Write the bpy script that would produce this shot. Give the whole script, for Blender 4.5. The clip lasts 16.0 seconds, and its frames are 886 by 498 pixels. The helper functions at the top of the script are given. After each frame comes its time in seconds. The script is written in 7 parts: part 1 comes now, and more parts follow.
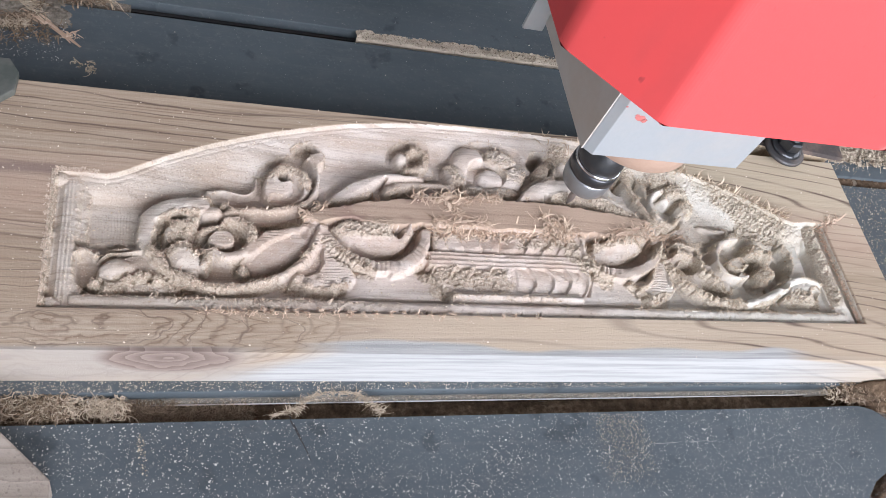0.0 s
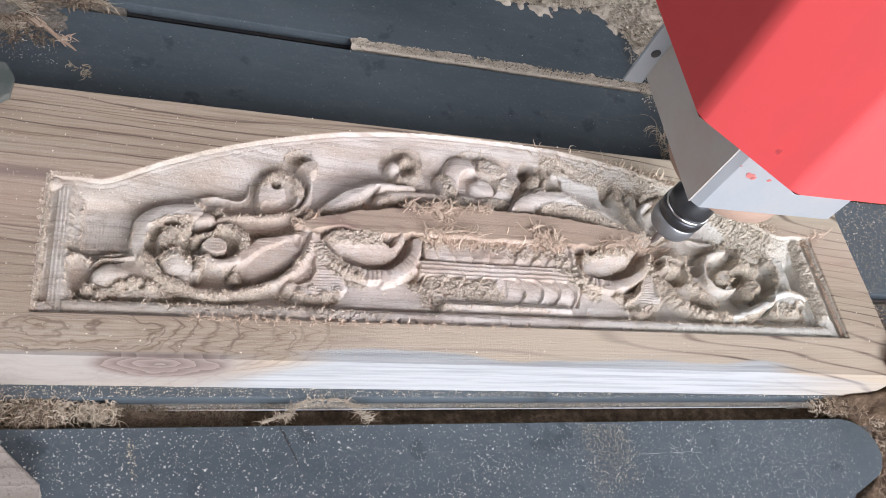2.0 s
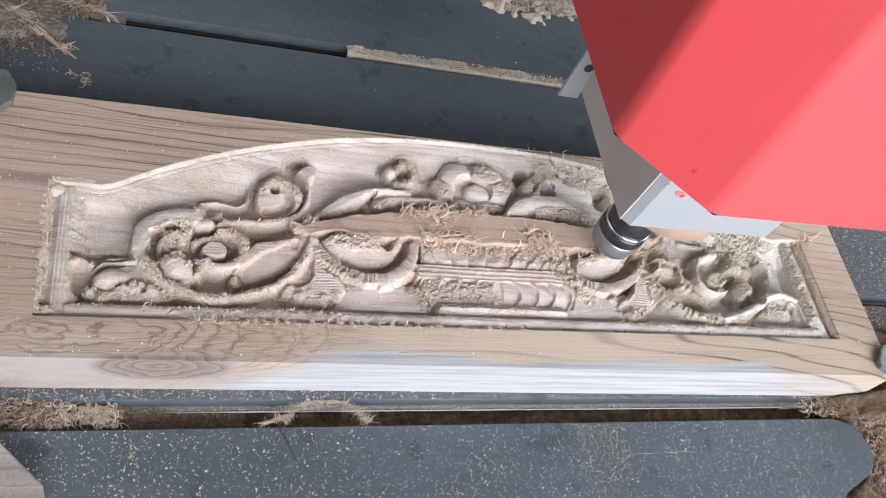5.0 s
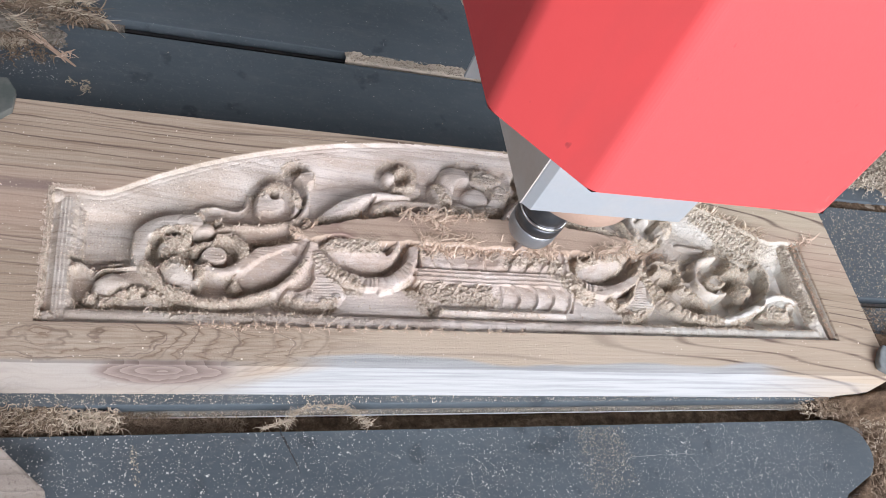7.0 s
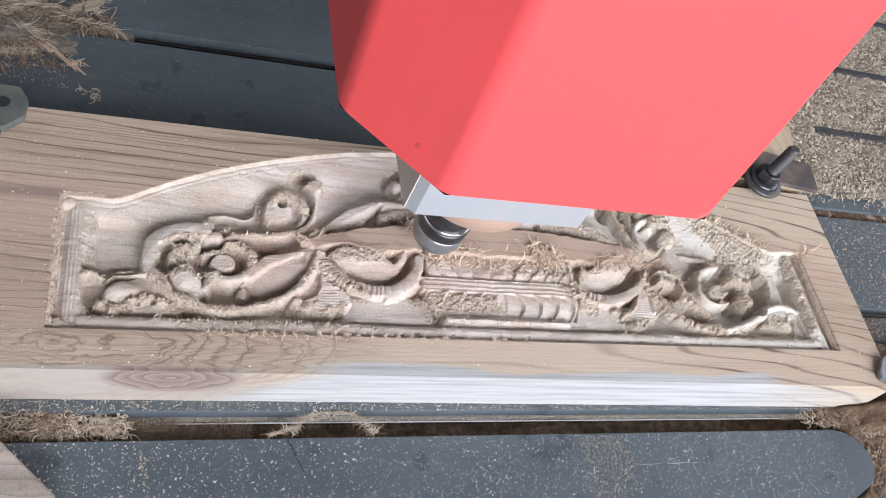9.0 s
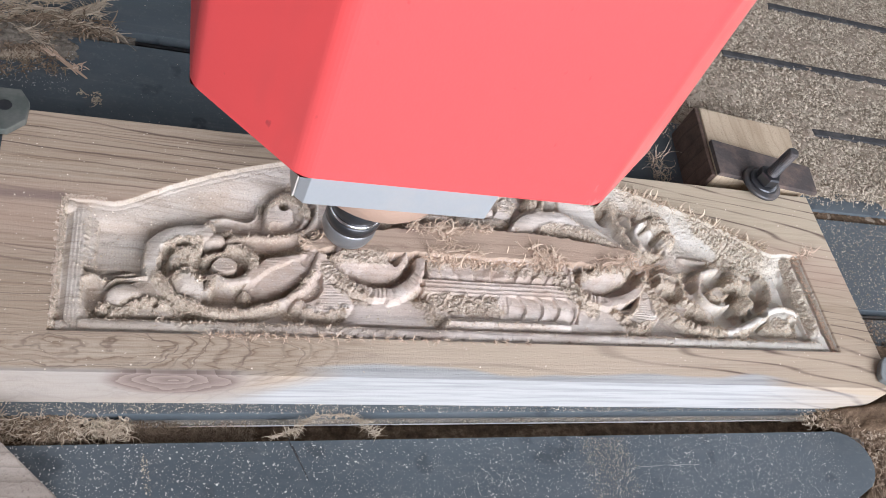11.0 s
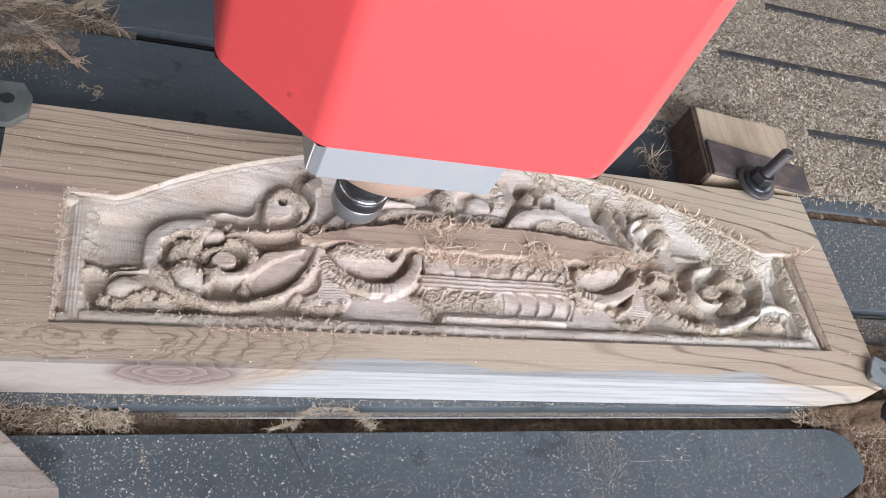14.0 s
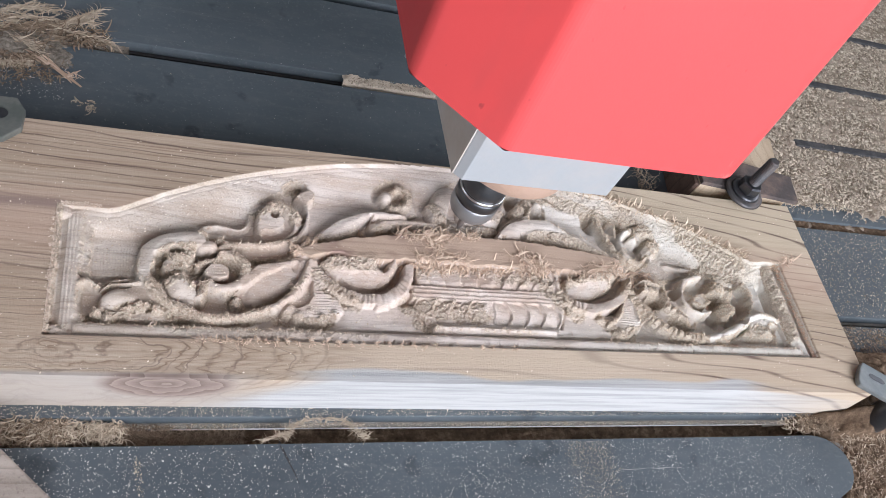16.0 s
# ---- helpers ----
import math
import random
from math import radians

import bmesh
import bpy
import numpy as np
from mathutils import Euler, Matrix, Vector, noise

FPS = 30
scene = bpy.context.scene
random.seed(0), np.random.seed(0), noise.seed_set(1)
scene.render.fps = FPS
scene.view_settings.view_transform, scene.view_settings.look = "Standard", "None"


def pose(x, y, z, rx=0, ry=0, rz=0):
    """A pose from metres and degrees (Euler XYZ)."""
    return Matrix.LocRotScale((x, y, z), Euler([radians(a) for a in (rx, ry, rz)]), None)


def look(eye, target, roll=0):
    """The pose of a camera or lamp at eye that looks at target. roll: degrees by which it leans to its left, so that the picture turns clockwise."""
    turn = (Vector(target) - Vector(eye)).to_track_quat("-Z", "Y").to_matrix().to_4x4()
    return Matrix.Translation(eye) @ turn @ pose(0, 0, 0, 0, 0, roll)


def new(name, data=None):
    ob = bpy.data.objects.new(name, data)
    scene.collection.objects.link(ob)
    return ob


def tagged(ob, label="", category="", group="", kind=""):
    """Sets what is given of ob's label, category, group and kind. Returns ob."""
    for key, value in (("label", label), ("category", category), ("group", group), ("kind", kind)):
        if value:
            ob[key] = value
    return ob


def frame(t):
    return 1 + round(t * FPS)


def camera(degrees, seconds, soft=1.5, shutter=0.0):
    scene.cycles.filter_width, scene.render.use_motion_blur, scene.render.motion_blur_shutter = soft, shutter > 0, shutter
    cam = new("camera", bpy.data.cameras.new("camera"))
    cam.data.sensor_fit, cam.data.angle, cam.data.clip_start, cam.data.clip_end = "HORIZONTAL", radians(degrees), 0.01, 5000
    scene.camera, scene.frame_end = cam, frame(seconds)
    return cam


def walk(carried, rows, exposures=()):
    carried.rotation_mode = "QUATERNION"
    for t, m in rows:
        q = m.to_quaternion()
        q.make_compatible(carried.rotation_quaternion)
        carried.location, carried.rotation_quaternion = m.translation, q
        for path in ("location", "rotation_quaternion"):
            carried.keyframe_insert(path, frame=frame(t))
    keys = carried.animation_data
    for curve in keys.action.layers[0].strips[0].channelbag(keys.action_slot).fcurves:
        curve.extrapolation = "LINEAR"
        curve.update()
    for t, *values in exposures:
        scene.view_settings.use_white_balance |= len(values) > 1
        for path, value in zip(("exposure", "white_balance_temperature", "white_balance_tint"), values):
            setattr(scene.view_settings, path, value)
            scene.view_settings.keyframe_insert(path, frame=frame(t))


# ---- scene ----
cam = camera(55.50, 16.0, 0.85)
PATH = [
    (0, (0.0594, -0.2814, 0.5338), (0.3833, 0.1990, -0.2192), 30.92),
    (0.5, (0.0591, -0.2818, 0.5336), (0.3838, 0.2027, -0.2163), 30.73),
    (1, (0.0565, -0.2796, 0.5346), (0.3813, 0.2073, -0.2137), 30.87),
    (1.5, (0.0556, -0.2818, 0.5357), (0.3871, 0.1931, -0.2174), 32.23),
    (2, (0.0556, -0.2775, 0.5426), (0.3907, 0.2009, -0.2067), 32.71),
    (2.5, (0.0539, -0.2747, 0.5393), (0.3820, 0.2085, -0.2100), 31.92),
    (3, (0.0549, -0.2777, 0.5406), (0.3883, 0.2036, -0.2076), 31.96),
    (3.5, (0.0525, -0.2778, 0.5427), (0.3867, 0.2071, -0.2027), 32.02),
    (4, (0.0495, -0.2797, 0.5457), (0.3876, 0.2038, -0.1989), 32.58),
    (6.5, (0.0500, -0.2907, 0.5482), (0.3938, 0.2010, -0.1884), 31.97),
    (7, (0.0492, -0.2900, 0.5473), (0.3911, 0.2033, -0.1891), 31.78),
    (7.5, (0.0462, -0.2939, 0.5478), (0.3883, 0.1992, -0.1887), 31.92),
    (8, (0.0408, -0.2974, 0.5506), (0.3881, 0.2008, -0.1800), 32.09),
    (8.5, (0.0403, -0.2942, 0.5542), (0.3879, 0.2052, -0.1754), 32.33),
    (9, (0.0424, -0.2905, 0.5526), (0.3836, 0.2081, -0.1806), 31.85),
    (11.5, (0.0390, -0.2948, 0.5509), (0.3830, 0.2088, -0.1774), 31.60),
    (12, (0.0434, -0.2979, 0.5509), (0.3872, 0.2002, -0.1814), 31.73),
    (12.5, (0.0407, -0.2925, 0.5521), (0.3845, 0.2002, -0.1838), 32.34),
    (13, (0.0390, -0.2937, 0.5540), (0.3846, 0.1963, -0.1828), 32.87),
    (13.5, (0.0374, -0.2947, 0.5572), (0.3842, 0.2004, -0.1757), 32.72),
    (14, (0.0353, -0.2950, 0.5581), (0.3834, 0.2016, -0.1731), 32.82),
    (14.5, (0.0329, -0.2957, 0.5582), (0.3806, 0.2059, -0.1699), 32.63),
    (15, (0.0311, -0.2928, 0.5593), (0.3796, 0.2041, -0.1715), 33.05),
    (15.5, (0.0321, -0.3026, 0.5601), (0.3877, 0.2053, -0.1596), 32.45),
    (16, (0.0344, -0.3003, 0.5621), (0.3890, 0.2075, -0.1583), 32.30),
]
walk(cam, [(t, look(eye, target, roll)) for t, eye, target, roll in PATH], [(0, -0.03), (8.5, -0.03), (11.5, -0.10), (16, -0.10)])

# the cutter's tip along the clip: seconds, x, y, z
TIP = [
    (0, 0.4177, 0.1183, -0.0067),
    (0.5, 0.4470, 0.1175, -0.0057),
    (1, 0.4707, 0.1064, -0.0095),
    (1.5, 0.4970, 0.1068, -0.0071),
    (2, 0.5115, 0.0957, -0.0085),
    (2.5, 0.5360, 0.0957, -0.0095),
    (3, 0.5661, 0.0864, -0.0046),
    (3.5, 0.5484, 0.0823, -0.0068),
    (4, 0.5154, 0.0803, -0.0115),
    (6.5, 0.3893, 0.0779, -0.0100),
    (7, 0.3735, 0.0834, -0.0067),
    (7.5, 0.3534, 0.0832, -0.0077),
    (8, 0.3319, 0.0817, -0.0081),
    (8.5, 0.3071, 0.0782, -0.0094),
    (9, 0.2841, 0.0824, -0.0099),
    (11.5, 0.1712, 0.0797, -0.0031),
    (12, 0.1411, 0.0855, -0.0094),
    (12.5, 0.1540, 0.0896, -0.0101),
    (13, 0.1812, 0.0918, -0.0081),
    (13.5, 0.2021, 0.1049, -0.0071),
    (14, 0.2168, 0.1025, -0.0073),
    (14.5, 0.2478, 0.1166, -0.0091),
    (15, 0.2728, 0.1218, -0.0074),
    (15.5, 0.2972, 0.1121, -0.0080),
    (16, 0.3326, 0.1252, -0.0082),
]

# ---- world and light ----
world = bpy.data.worlds.new("world")
scene.world = world
world.use_nodes = True
wn = world.node_tree.nodes
sky = wn.new("ShaderNodeTexSky")
sky.sky_type = "NISHITA"
sky.sun_disc = False
sky.sun_elevation = radians(50)
sky.sun_rotation = radians(160)
world.node_tree.links.new(sky.outputs[0], wn["Background"].inputs[0])
wn["Background"].inputs[1].default_value = 0.10


def area_light(name, energy, colour, size, size_y, m):
    lamp = bpy.data.lights.new(name, "AREA")
    lamp.shape, lamp.size, lamp.size_y = "RECTANGLE", size, size_y
    lamp.energy, lamp.color = energy, colour
    ob = new(name, lamp)
    ob.matrix_world = m
    return ob


# daylight from the open front and right sides; west lamp is added fill
area_light("doorway_daylight", 194, (0.865, 0.89, 1.0), 2.7, 1.9, look((0.95, -2.27, 1.20), (0.4, 0.0, 0.0)))
area_light("side_daylight", 54, (0.90, 0.92, 1.0), 2.6, 1.6, look((3.9, 0.3, 1.5), (0.4, 0.0, 0.0)))
area_light("west_fill", 23, (0.90, 0.93, 1.0), 2.4, 1.6, look((-3.3, 0.4, 1.3), (0.4, 0.0, 0.1)))
scene.view_settings.exposure = 0.0

# ---- materials ----
TABLE = -0.0487


class Nodes:
    """A short hand for node materials."""

    def __init__(self, name):
        self.mat = bpy.data.materials.new(name)
        self.mat.use_nodes = True
        self.tree = self.mat.node_tree
        self.bsdf = self.tree.nodes["Principled BSDF"]

    def add(self, kind, **values):
        node = self.tree.nodes.new("ShaderNode" + kind)
        for key, value in values.items():
            if key in node.inputs:
                self.put(node.inputs[key], value)
        return node

    def put(self, socket, value):
        if hasattr(value, "is_output"):
            self.tree.links.new(value, socket)
        else:
            socket.default_value = value

    def coords(self, scale=(1, 1, 1), kind="Object"):
        c = self.add("TexCoord")
        m = self.add("Mapping")
        self.put(m.inputs["Vector"], c.outputs[kind])
        m.inputs["Scale"].default_value = scale
        return m.outputs[0]

    def noise(self, vec, scale, detail=4.0, rough=0.55, distortion=0.0):
        n = self.add("TexNoise")
        self.put(n.inputs["Vector"], vec)
        n.inputs["Scale"].default_value = scale
        n.inputs["Detail"].default_value = detail
        n.inputs["Roughness"].default_value = rough
        n.inputs["Distortion"].default_value = distortion
        return n.outputs["Fac"]

    def ramp(self, fac, *stops):
        r = self.add("ValToRGB")
        self.put(r.inputs[0], fac)
        els = r.color_ramp.elements
        while len(els) < len(stops):
            els.new(0.5)
        for el, (pos, col) in zip(els, stops):
            el.position = pos
            el.color = (*col, 1) if len(col) == 3 else col
        return r.outputs[0]

    def value(self, fac, a0, a1, b0, b1):
        r = self.add("MapRange")
        self.put(r.inputs[0], fac)
        for i, v in zip((1, 2, 3, 4), (a0, a1, b0, b1)):
            r.inputs[i].default_value = v
        return r.outputs[0]

    def math(self, op, a, b=0.0):
        n = self.add("Math")
        n.operation = op
        self.put(n.inputs[0], a)
        self.put(n.inputs[1], b)
        return n.outputs[0]

    def mix(self, fac, a, b, blend="MIX"):
        n = self.add("Mix")
        n.data_type = "RGBA"
        n.blend_type = blend
        self.put(n.inputs[0], fac)
        self.put(n.inputs[6], (*a, 1) if isinstance(a, tuple) else a)
        self.put(n.inputs[7], (*b, 1) if isinstance(b, tuple) else b)
        return n.outputs[2]

    def bump(self, height, distance, strength=1.0, normal=None):
        b = self.add("Bump")
        b.inputs["Strength"].default_value = strength
        b.inputs["Distance"].default_value = distance
        self.put(b.inputs["Height"], height)
        if normal is not None:
            self.put(b.inputs["Normal"], normal)
        return b.outputs[0]

    def finish(self, colour, rough=0.6, normal=None, metal=0.0, specular=0.5):
        self.put(self.bsdf.inputs["Base Color"], (*colour, 1) if isinstance(colour, tuple) else colour)
        self.put(self.bsdf.inputs["Roughness"], rough)
        self.put(self.bsdf.inputs["Metallic"], metal)
        self.put(self.bsdf.inputs["Specular IOR Level"], specular)
        if normal is not None:
            self.put(self.bsdf.inputs["Normal"], normal)
        return self.mat


def board_material():
    n = Nodes("teak_board")
    c = n.add("TexCoord")
    sep = n.add("SeparateXYZ")
    n.put(sep.inputs[0], c.outputs["Object"])
    x, y, z = sep.outputs
    # growth rings: bands along the board, bent by slow noise, swirling near the left front
    slow = n.noise(n.coords((1.6, 8, 3)), 1.0, 2.0)
    bend = n.math("MULTIPLY", n.math("SUBTRACT", slow, 0.5), 0.045)
    left = n.math("MULTIPLY", n.value(x, 0.10, 0.26, 1.0, 0.0), n.value(y, -0.002, 0.025, 1.0, 0.12))
    curly = n.math("MULTIPLY", n.math("SUBTRACT", n.noise(n.coords((17, 30, 6)), 1.0, 4.0, 0.5), 0.5), n.math("MULTIPLY", left, n.value(x, 0.05, 0.12, 0.060, 0.03)))
    slant = n.math("MULTIPLY", n.value(x, 0.055, 0.20, 0.085, 0.0), n.value(y, 0.0, 0.03, 1.0, 0.0))
    swirl = n.math("ADD", curly, slant)
    ring = n.math("ADD", n.math("ADD", y, bend), n.math("ADD", swirl, n.math("MULTIPLY", z, 0.35)))
    streaks = n.noise(n.coords((0.9, 34, 14)), 1.0, 3.0)
    rings = n.math("ADD", n.math("MULTIPLY", ring, 80.0), n.math("MULTIPLY", streaks, 11.0))
    wave = n.math("FRACT", rings)
    line = n.ramp(wave, (0.0, (0.44, 0.37, 0.33)), (0.09, (0.86, 0.84, 0.82)), (0.45, (1, 1, 1)), (0.85, (0.86, 0.84, 0.82)), (1.0, (0.45, 0.38, 0.34)))
    pass_tone = n.value(x, 0.30, 0.70, 0.0, 1.0)
    stray = n.noise(n.coords((0.8, 20, 9)), 1.0, 2.0)
    stray = n.math("FRACT", n.math("ADD", n.math("MULTIPLY", stray, 6.0), n.math("MULTIPLY", n.math("ADD", ring, swirl), 24.0)))
    stray = n.math("ABSOLUTE", n.math("SUBTRACT", stray, 0.5))
    strong = n.noise(n.coords((2.5, 22, 10)), 1.0, 3.0)
    fibre = n.noise(n.coords((16, 620, 500)), 1.0, 4.0, 0.65)
    tone = n.noise(n.coords((3, 14, 8)), 1.0, 3.0)
    face = n.ramp(tone, (0.3, (0.39, 0.298, 0.215)), (0.55, (0.455, 0.365, 0.274)), (0.75, (0.515, 0.427, 0.333)))
    face = n.mix(n.math("MULTIPLY", n.value(strong, 0.36, 0.56, 0.35, 1.0), n.value(n.noise(n.coords((30, 110, 40)), 1.0, 3.0), 0.35, 0.6, 0.45, 1.0)), face, line, "MULTIPLY")
    face = n.mix(n.value(fibre, 0.45, 0.68, 0.0, 0.6), face, (0.30, 0.205, 0.145))
    face = n.mix(n.math("MULTIPLY", n.value(stray, 0.008, 0.035, 0.75, 0.0), n.value(n.noise(n.coords((4, 30, 20)), 1.0, 3.0), 0.42, 0.58, 0.1, 1.0)), face, (0.20, 0.145, 0.115))
    drift = n.noise(n.coords((0.7, 9, 5)), 1.0, 3.0, 0.5)
    growth = n.math("FRACT", n.math("ADD", n.math("MULTIPLY", n.math("ADD", ring, n.math("ADD", n.math("MULTIPLY", x, 0.012), n.value(x, 0.45, 0.75, 0.0, 0.035))), 88.0), n.math("MULTIPLY", drift, 7.0)))
    vein_line = n.math("MULTIPLY", n.value(n.math("ABSOLUTE", n.math("SUBTRACT", growth, 0.5)), 0.02, 0.11, 1.0, 0.0), n.math("MAXIMUM", n.value(y, 0.0, 0.05, 0.35, 1.0), n.math("MAXIMUM", n.value(x, 0.44, 0.56, 0.0, 1.0), n.value(x, 0.22, 0.12, 0.0, 0.55))))
    vein_line = n.math("MULTIPLY", vein_line, n.value(n.noise(n.coords((3, 60, 30)), 1.0, 4.0, 0.6), 0.36, 0.56, 0.15, 1.0))
    face = n.mix(n.value(n.noise(n.coords((5, 160, 90)), 1.0, 4.0, 0.6), 0.50, 0.72, 0.0, 0.55), face, (0.27, 0.20, 0.15))
    face = n.mix(n.math("MULTIPLY", pass_tone, 0.35), face, (0.47, 0.385, 0.27))
    strip = n.math("MULTIPLY", n.value(x, 0.15, 0.26, 0.0, 0.7), n.math("MULTIPLY", n.value(x, 0.42, 0.56, 1.0, 0.5), n.value(y, 0.02, 0.0, 0.0, 1.0)))
    face = n.mix(strip, face, (0.56, 0.455, 0.345))
    far_strip = n.math("MULTIPLY", n.value(x, 0.40, 0.52, 0.0, 0.55), n.value(n.math("ADD", y, n.math("MULTIPLY", x, 0.35)), 0.345, 0.365, 0.0, 1.0))
    face = n.mix(far_strip, face, (0.60, 0.515, 0.38))
    face = n.mix(vein_line, face, (0.155, 0.108, 0.083))
    heart = n.math("MULTIPLY", n.value(y, 0.05, 0.085, 0.0, 1.0), n.value(y, 0.135, 0.112, 0.0, 1.0))
    face = n.mix(n.math("MULTIPLY", heart, n.value(tone, 0.3, 0.7, 0.7, 0.4)), face, (0.50, 0.36, 0.275))
    band = n.math("MULTIPLY", n.value(n.math("ABSOLUTE", n.math("SUBTRACT", y, 0.1105)), 0.0015, 0.0075, 0.85, 0.0), n.value(x, -0.002, 0.012, 1.0, 0.0))
    face = n.mix(band, face, (0.24, 0.175, 0.15))
    blot = n.noise(n.coords((26, 60, 10)), 1.0, 3.0)
    face = n.mix(n.math("MULTIPLY", heart, n.math("MULTIPLY", n.value(x, 0.19, 0.21, 0.0, 1.0), n.math("MULTIPLY", n.value(x, 0.33, 0.27, 0.0, 1.0), n.value(blot, 0.52, 0.66, 0.0, 0.6)))), face, (0.22, 0.13, 0.11))
    # pale sapwood along the front edge, with a brown knot in the front face
    edge = n.math("ADD", y, n.math("MULTIPLY", n.math("SUBTRACT", n.noise(n.coords((4, 10, 10)), 1.0, 3.0), 0.5), 0.03))
    sap = n.value(n.math("ADD", edge, n.value(x, 0.30, 0.66, 0.0, 0.0105)), -0.0205, -0.0235, 0.0, 1.0)
    far_end = n.value(x, 0.58, 0.74, 1.0, 0.25)
    near_end = n.value(n.math("ADD", x, n.math("MULTIPLY", z, -1.6)), 0.165, 0.205, 0.0, 1.0)
    wedge = n.value(n.math("SUBTRACT", z, n.value(x, 0.56, 0.76, 0.006, -0.020)), -0.002, 0.002, 1.0, 0.15)
    sap = n.math("MULTIPLY", sap, n.math("MULTIPLY", wedge, n.math("MULTIPLY", far_end, near_end)))
    sapwood = n.mix(n.value(n.noise(n.coords((7, 330, 190)), 1.0, 5.0, 0.65), 0.44, 0.64, 0.0, 0.8), (0.47, 0.468, 0.455), (0.30, 0.30, 0.30))
    face = n.mix(sap, face, sapwood)
    kx = n.math("MULTIPLY", n.math("SUBTRACT", x, 0.083), 20.0)
    kz = n.math("MULTIPLY", n.math("ADD", z, 0.010), 42.0)
    kd = n.math("SQRT", n.math("ADD", n.math("MULTIPLY", kx, kx), n.math("MULTIPLY", kz, kz)))
    knot_ring = n.math("FRACT", n.math("MULTIPLY", n.math("ADD", kd, n.math("MULTIPLY", n.noise(n.coords((24, 24, 50)), 1.0, 3.0), 0.7)), 4.6))
    knot_col = n.mix(knot_ring, (0.18, 0.135, 0.115), (0.30, 0.235, 0.20))
    front = n.value(y, -0.027, -0.0295, 0.0, 1.0)
    pale = n.math("MULTIPLY", front, n.value(x, 0.16, 0.12, 0.0, 1.0))
    face = n.mix(n.math("MULTIPLY", pale, n.value(tone, 0.35, 0.65, 0.35, 0.85)), face, (0.37, 0.335, 0.30))
    face = n.mix(n.math("MULTIPLY", front, n.value(n.math("ADD", kd, n.math("MULTIPLY", tone, 0.3)), 1.2, 0.95, 0.0, 1.0)), face, knot_col)
    # fresh cut wood inside the carving: pale where smooth, tan and fuzzy where torn
    dust = n.noise(n.coords((520, 520, 520)), 1.0, 4.0, 0.7)
    clump = n.noise(n.coords((120, 120, 120)), 1.0, 4.0, 0.65)
    stain = n.noise(n.coords((16, 40, 30)), 1.0, 3.0)
    torn = n.add("Attribute")
    torn.attribute_name = "torn"
    whole = n.add("Attribute")
    whole.attribute_name = "uncut"
    cut = n.mix(n.value(stain, 0.35, 0.7, 0.0, 1.0), (0.50, 0.40, 0.33), (0.72, 0.655, 0.60))
    vein = n.noise(n.coords((14, 330, 60)), 1.0, 3.0)
    cut = n.mix(n.value(vein, 0.48, 0.70, 0.0, 0.65), cut, (0.34, 0.275, 0.23))
    crack = n.math("ABSOLUTE", n.math("SUBTRACT", n.noise(n.coords((22, 70, 40)), 1.0, 3.0, 0.6, 0.4), 0.5))
    cut = n.mix(n.math("MULTIPLY", n.value(crack, 0.0, 0.008, 0.7, 0.0), n.value(n.noise(n.coords((9, 20, 12)), 1.0, 2.0), 0.50, 0.62, 0.0, 1.0)), cut, (0.22, 0.16, 0.13))
    speck = n.noise(n.coords((900, 900, 900)), 1.0, 2.0, 0.5)
    cut = n.mix(n.value(speck, 0.60, 0.74, 0.0, 0.6), cut, (0.24, 0.18, 0.14))
    cut = n.mix(n.value(speck, 0.40, 0.28, 0.0, 0.5), cut, (0.74, 0.68, 0.61))
    warm = n.math("MULTIPLY", n.value(y, 0.02, 0.05, 0.0, 1.0), n.math("MULTIPLY", n.value(y, 0.125, 0.10, 0.0, 1.0), n.math("MULTIPLY", n.value(x, 0.09, 0.13, 0.0, 1.0), n.value(x, 0.62, 0.55, 0.0, 1.0))))
    cut = n.mix(n.value(x, 0.36, 0.56, 0.0, 0.6), cut, (0.66, 0.625, 0.575))
    cut = n.mix(n.math("MULTIPLY", warm, n.value(clump, 0.4, 0.6, 0.28, 0.58)), cut, (0.47, 0.335, 0.26))
    fuzz = n.mix(n.value(dust, 0.35, 0.65, 0.0, 1.0), (0.355, 0.265, 0.195), (0.69, 0.59, 0.475))
    cut = n.mix(n.value(n.math("ADD", torn.outputs["Fac"], n.math("MULTIPLY", n.math("SUBTRACT", n.math("ADD", dust, clump), 1.0), 0.8)), 0.1, 0.9, 0.0, 0.8), cut, fuzz)
    cut = n.mix(n.math("MULTIPLY", n.value(x, 0.36, 0.60, 0.0, 1.0), 1.0), cut, (0.965, 1.0, 0.975), "MULTIPLY")
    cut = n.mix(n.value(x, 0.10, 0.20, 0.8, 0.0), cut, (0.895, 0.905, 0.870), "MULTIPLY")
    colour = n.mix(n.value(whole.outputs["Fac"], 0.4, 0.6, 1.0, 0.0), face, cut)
    # passes of the ball cutter
    passes = n.math("MULTIPLY", n.math("SINE", n.math("MULTIPLY", y, 4900.0)), n.math("MULTIPLY", n.value(stain, 0.4, 0.6, 0.0, 0.03), n.value(whole.outputs["Fac"], 0.4, 0.6, 1.0, 0.0)))
    height = n.math("ADD", n.math("ADD", passes, n.math("MULTIPLY", fibre, 0.3)), n.math("MULTIPLY", dust, n.value(torn.outputs["Fac"], 0.0, 1.0, 0.5, 1.6)))
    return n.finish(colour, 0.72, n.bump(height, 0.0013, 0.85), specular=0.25)


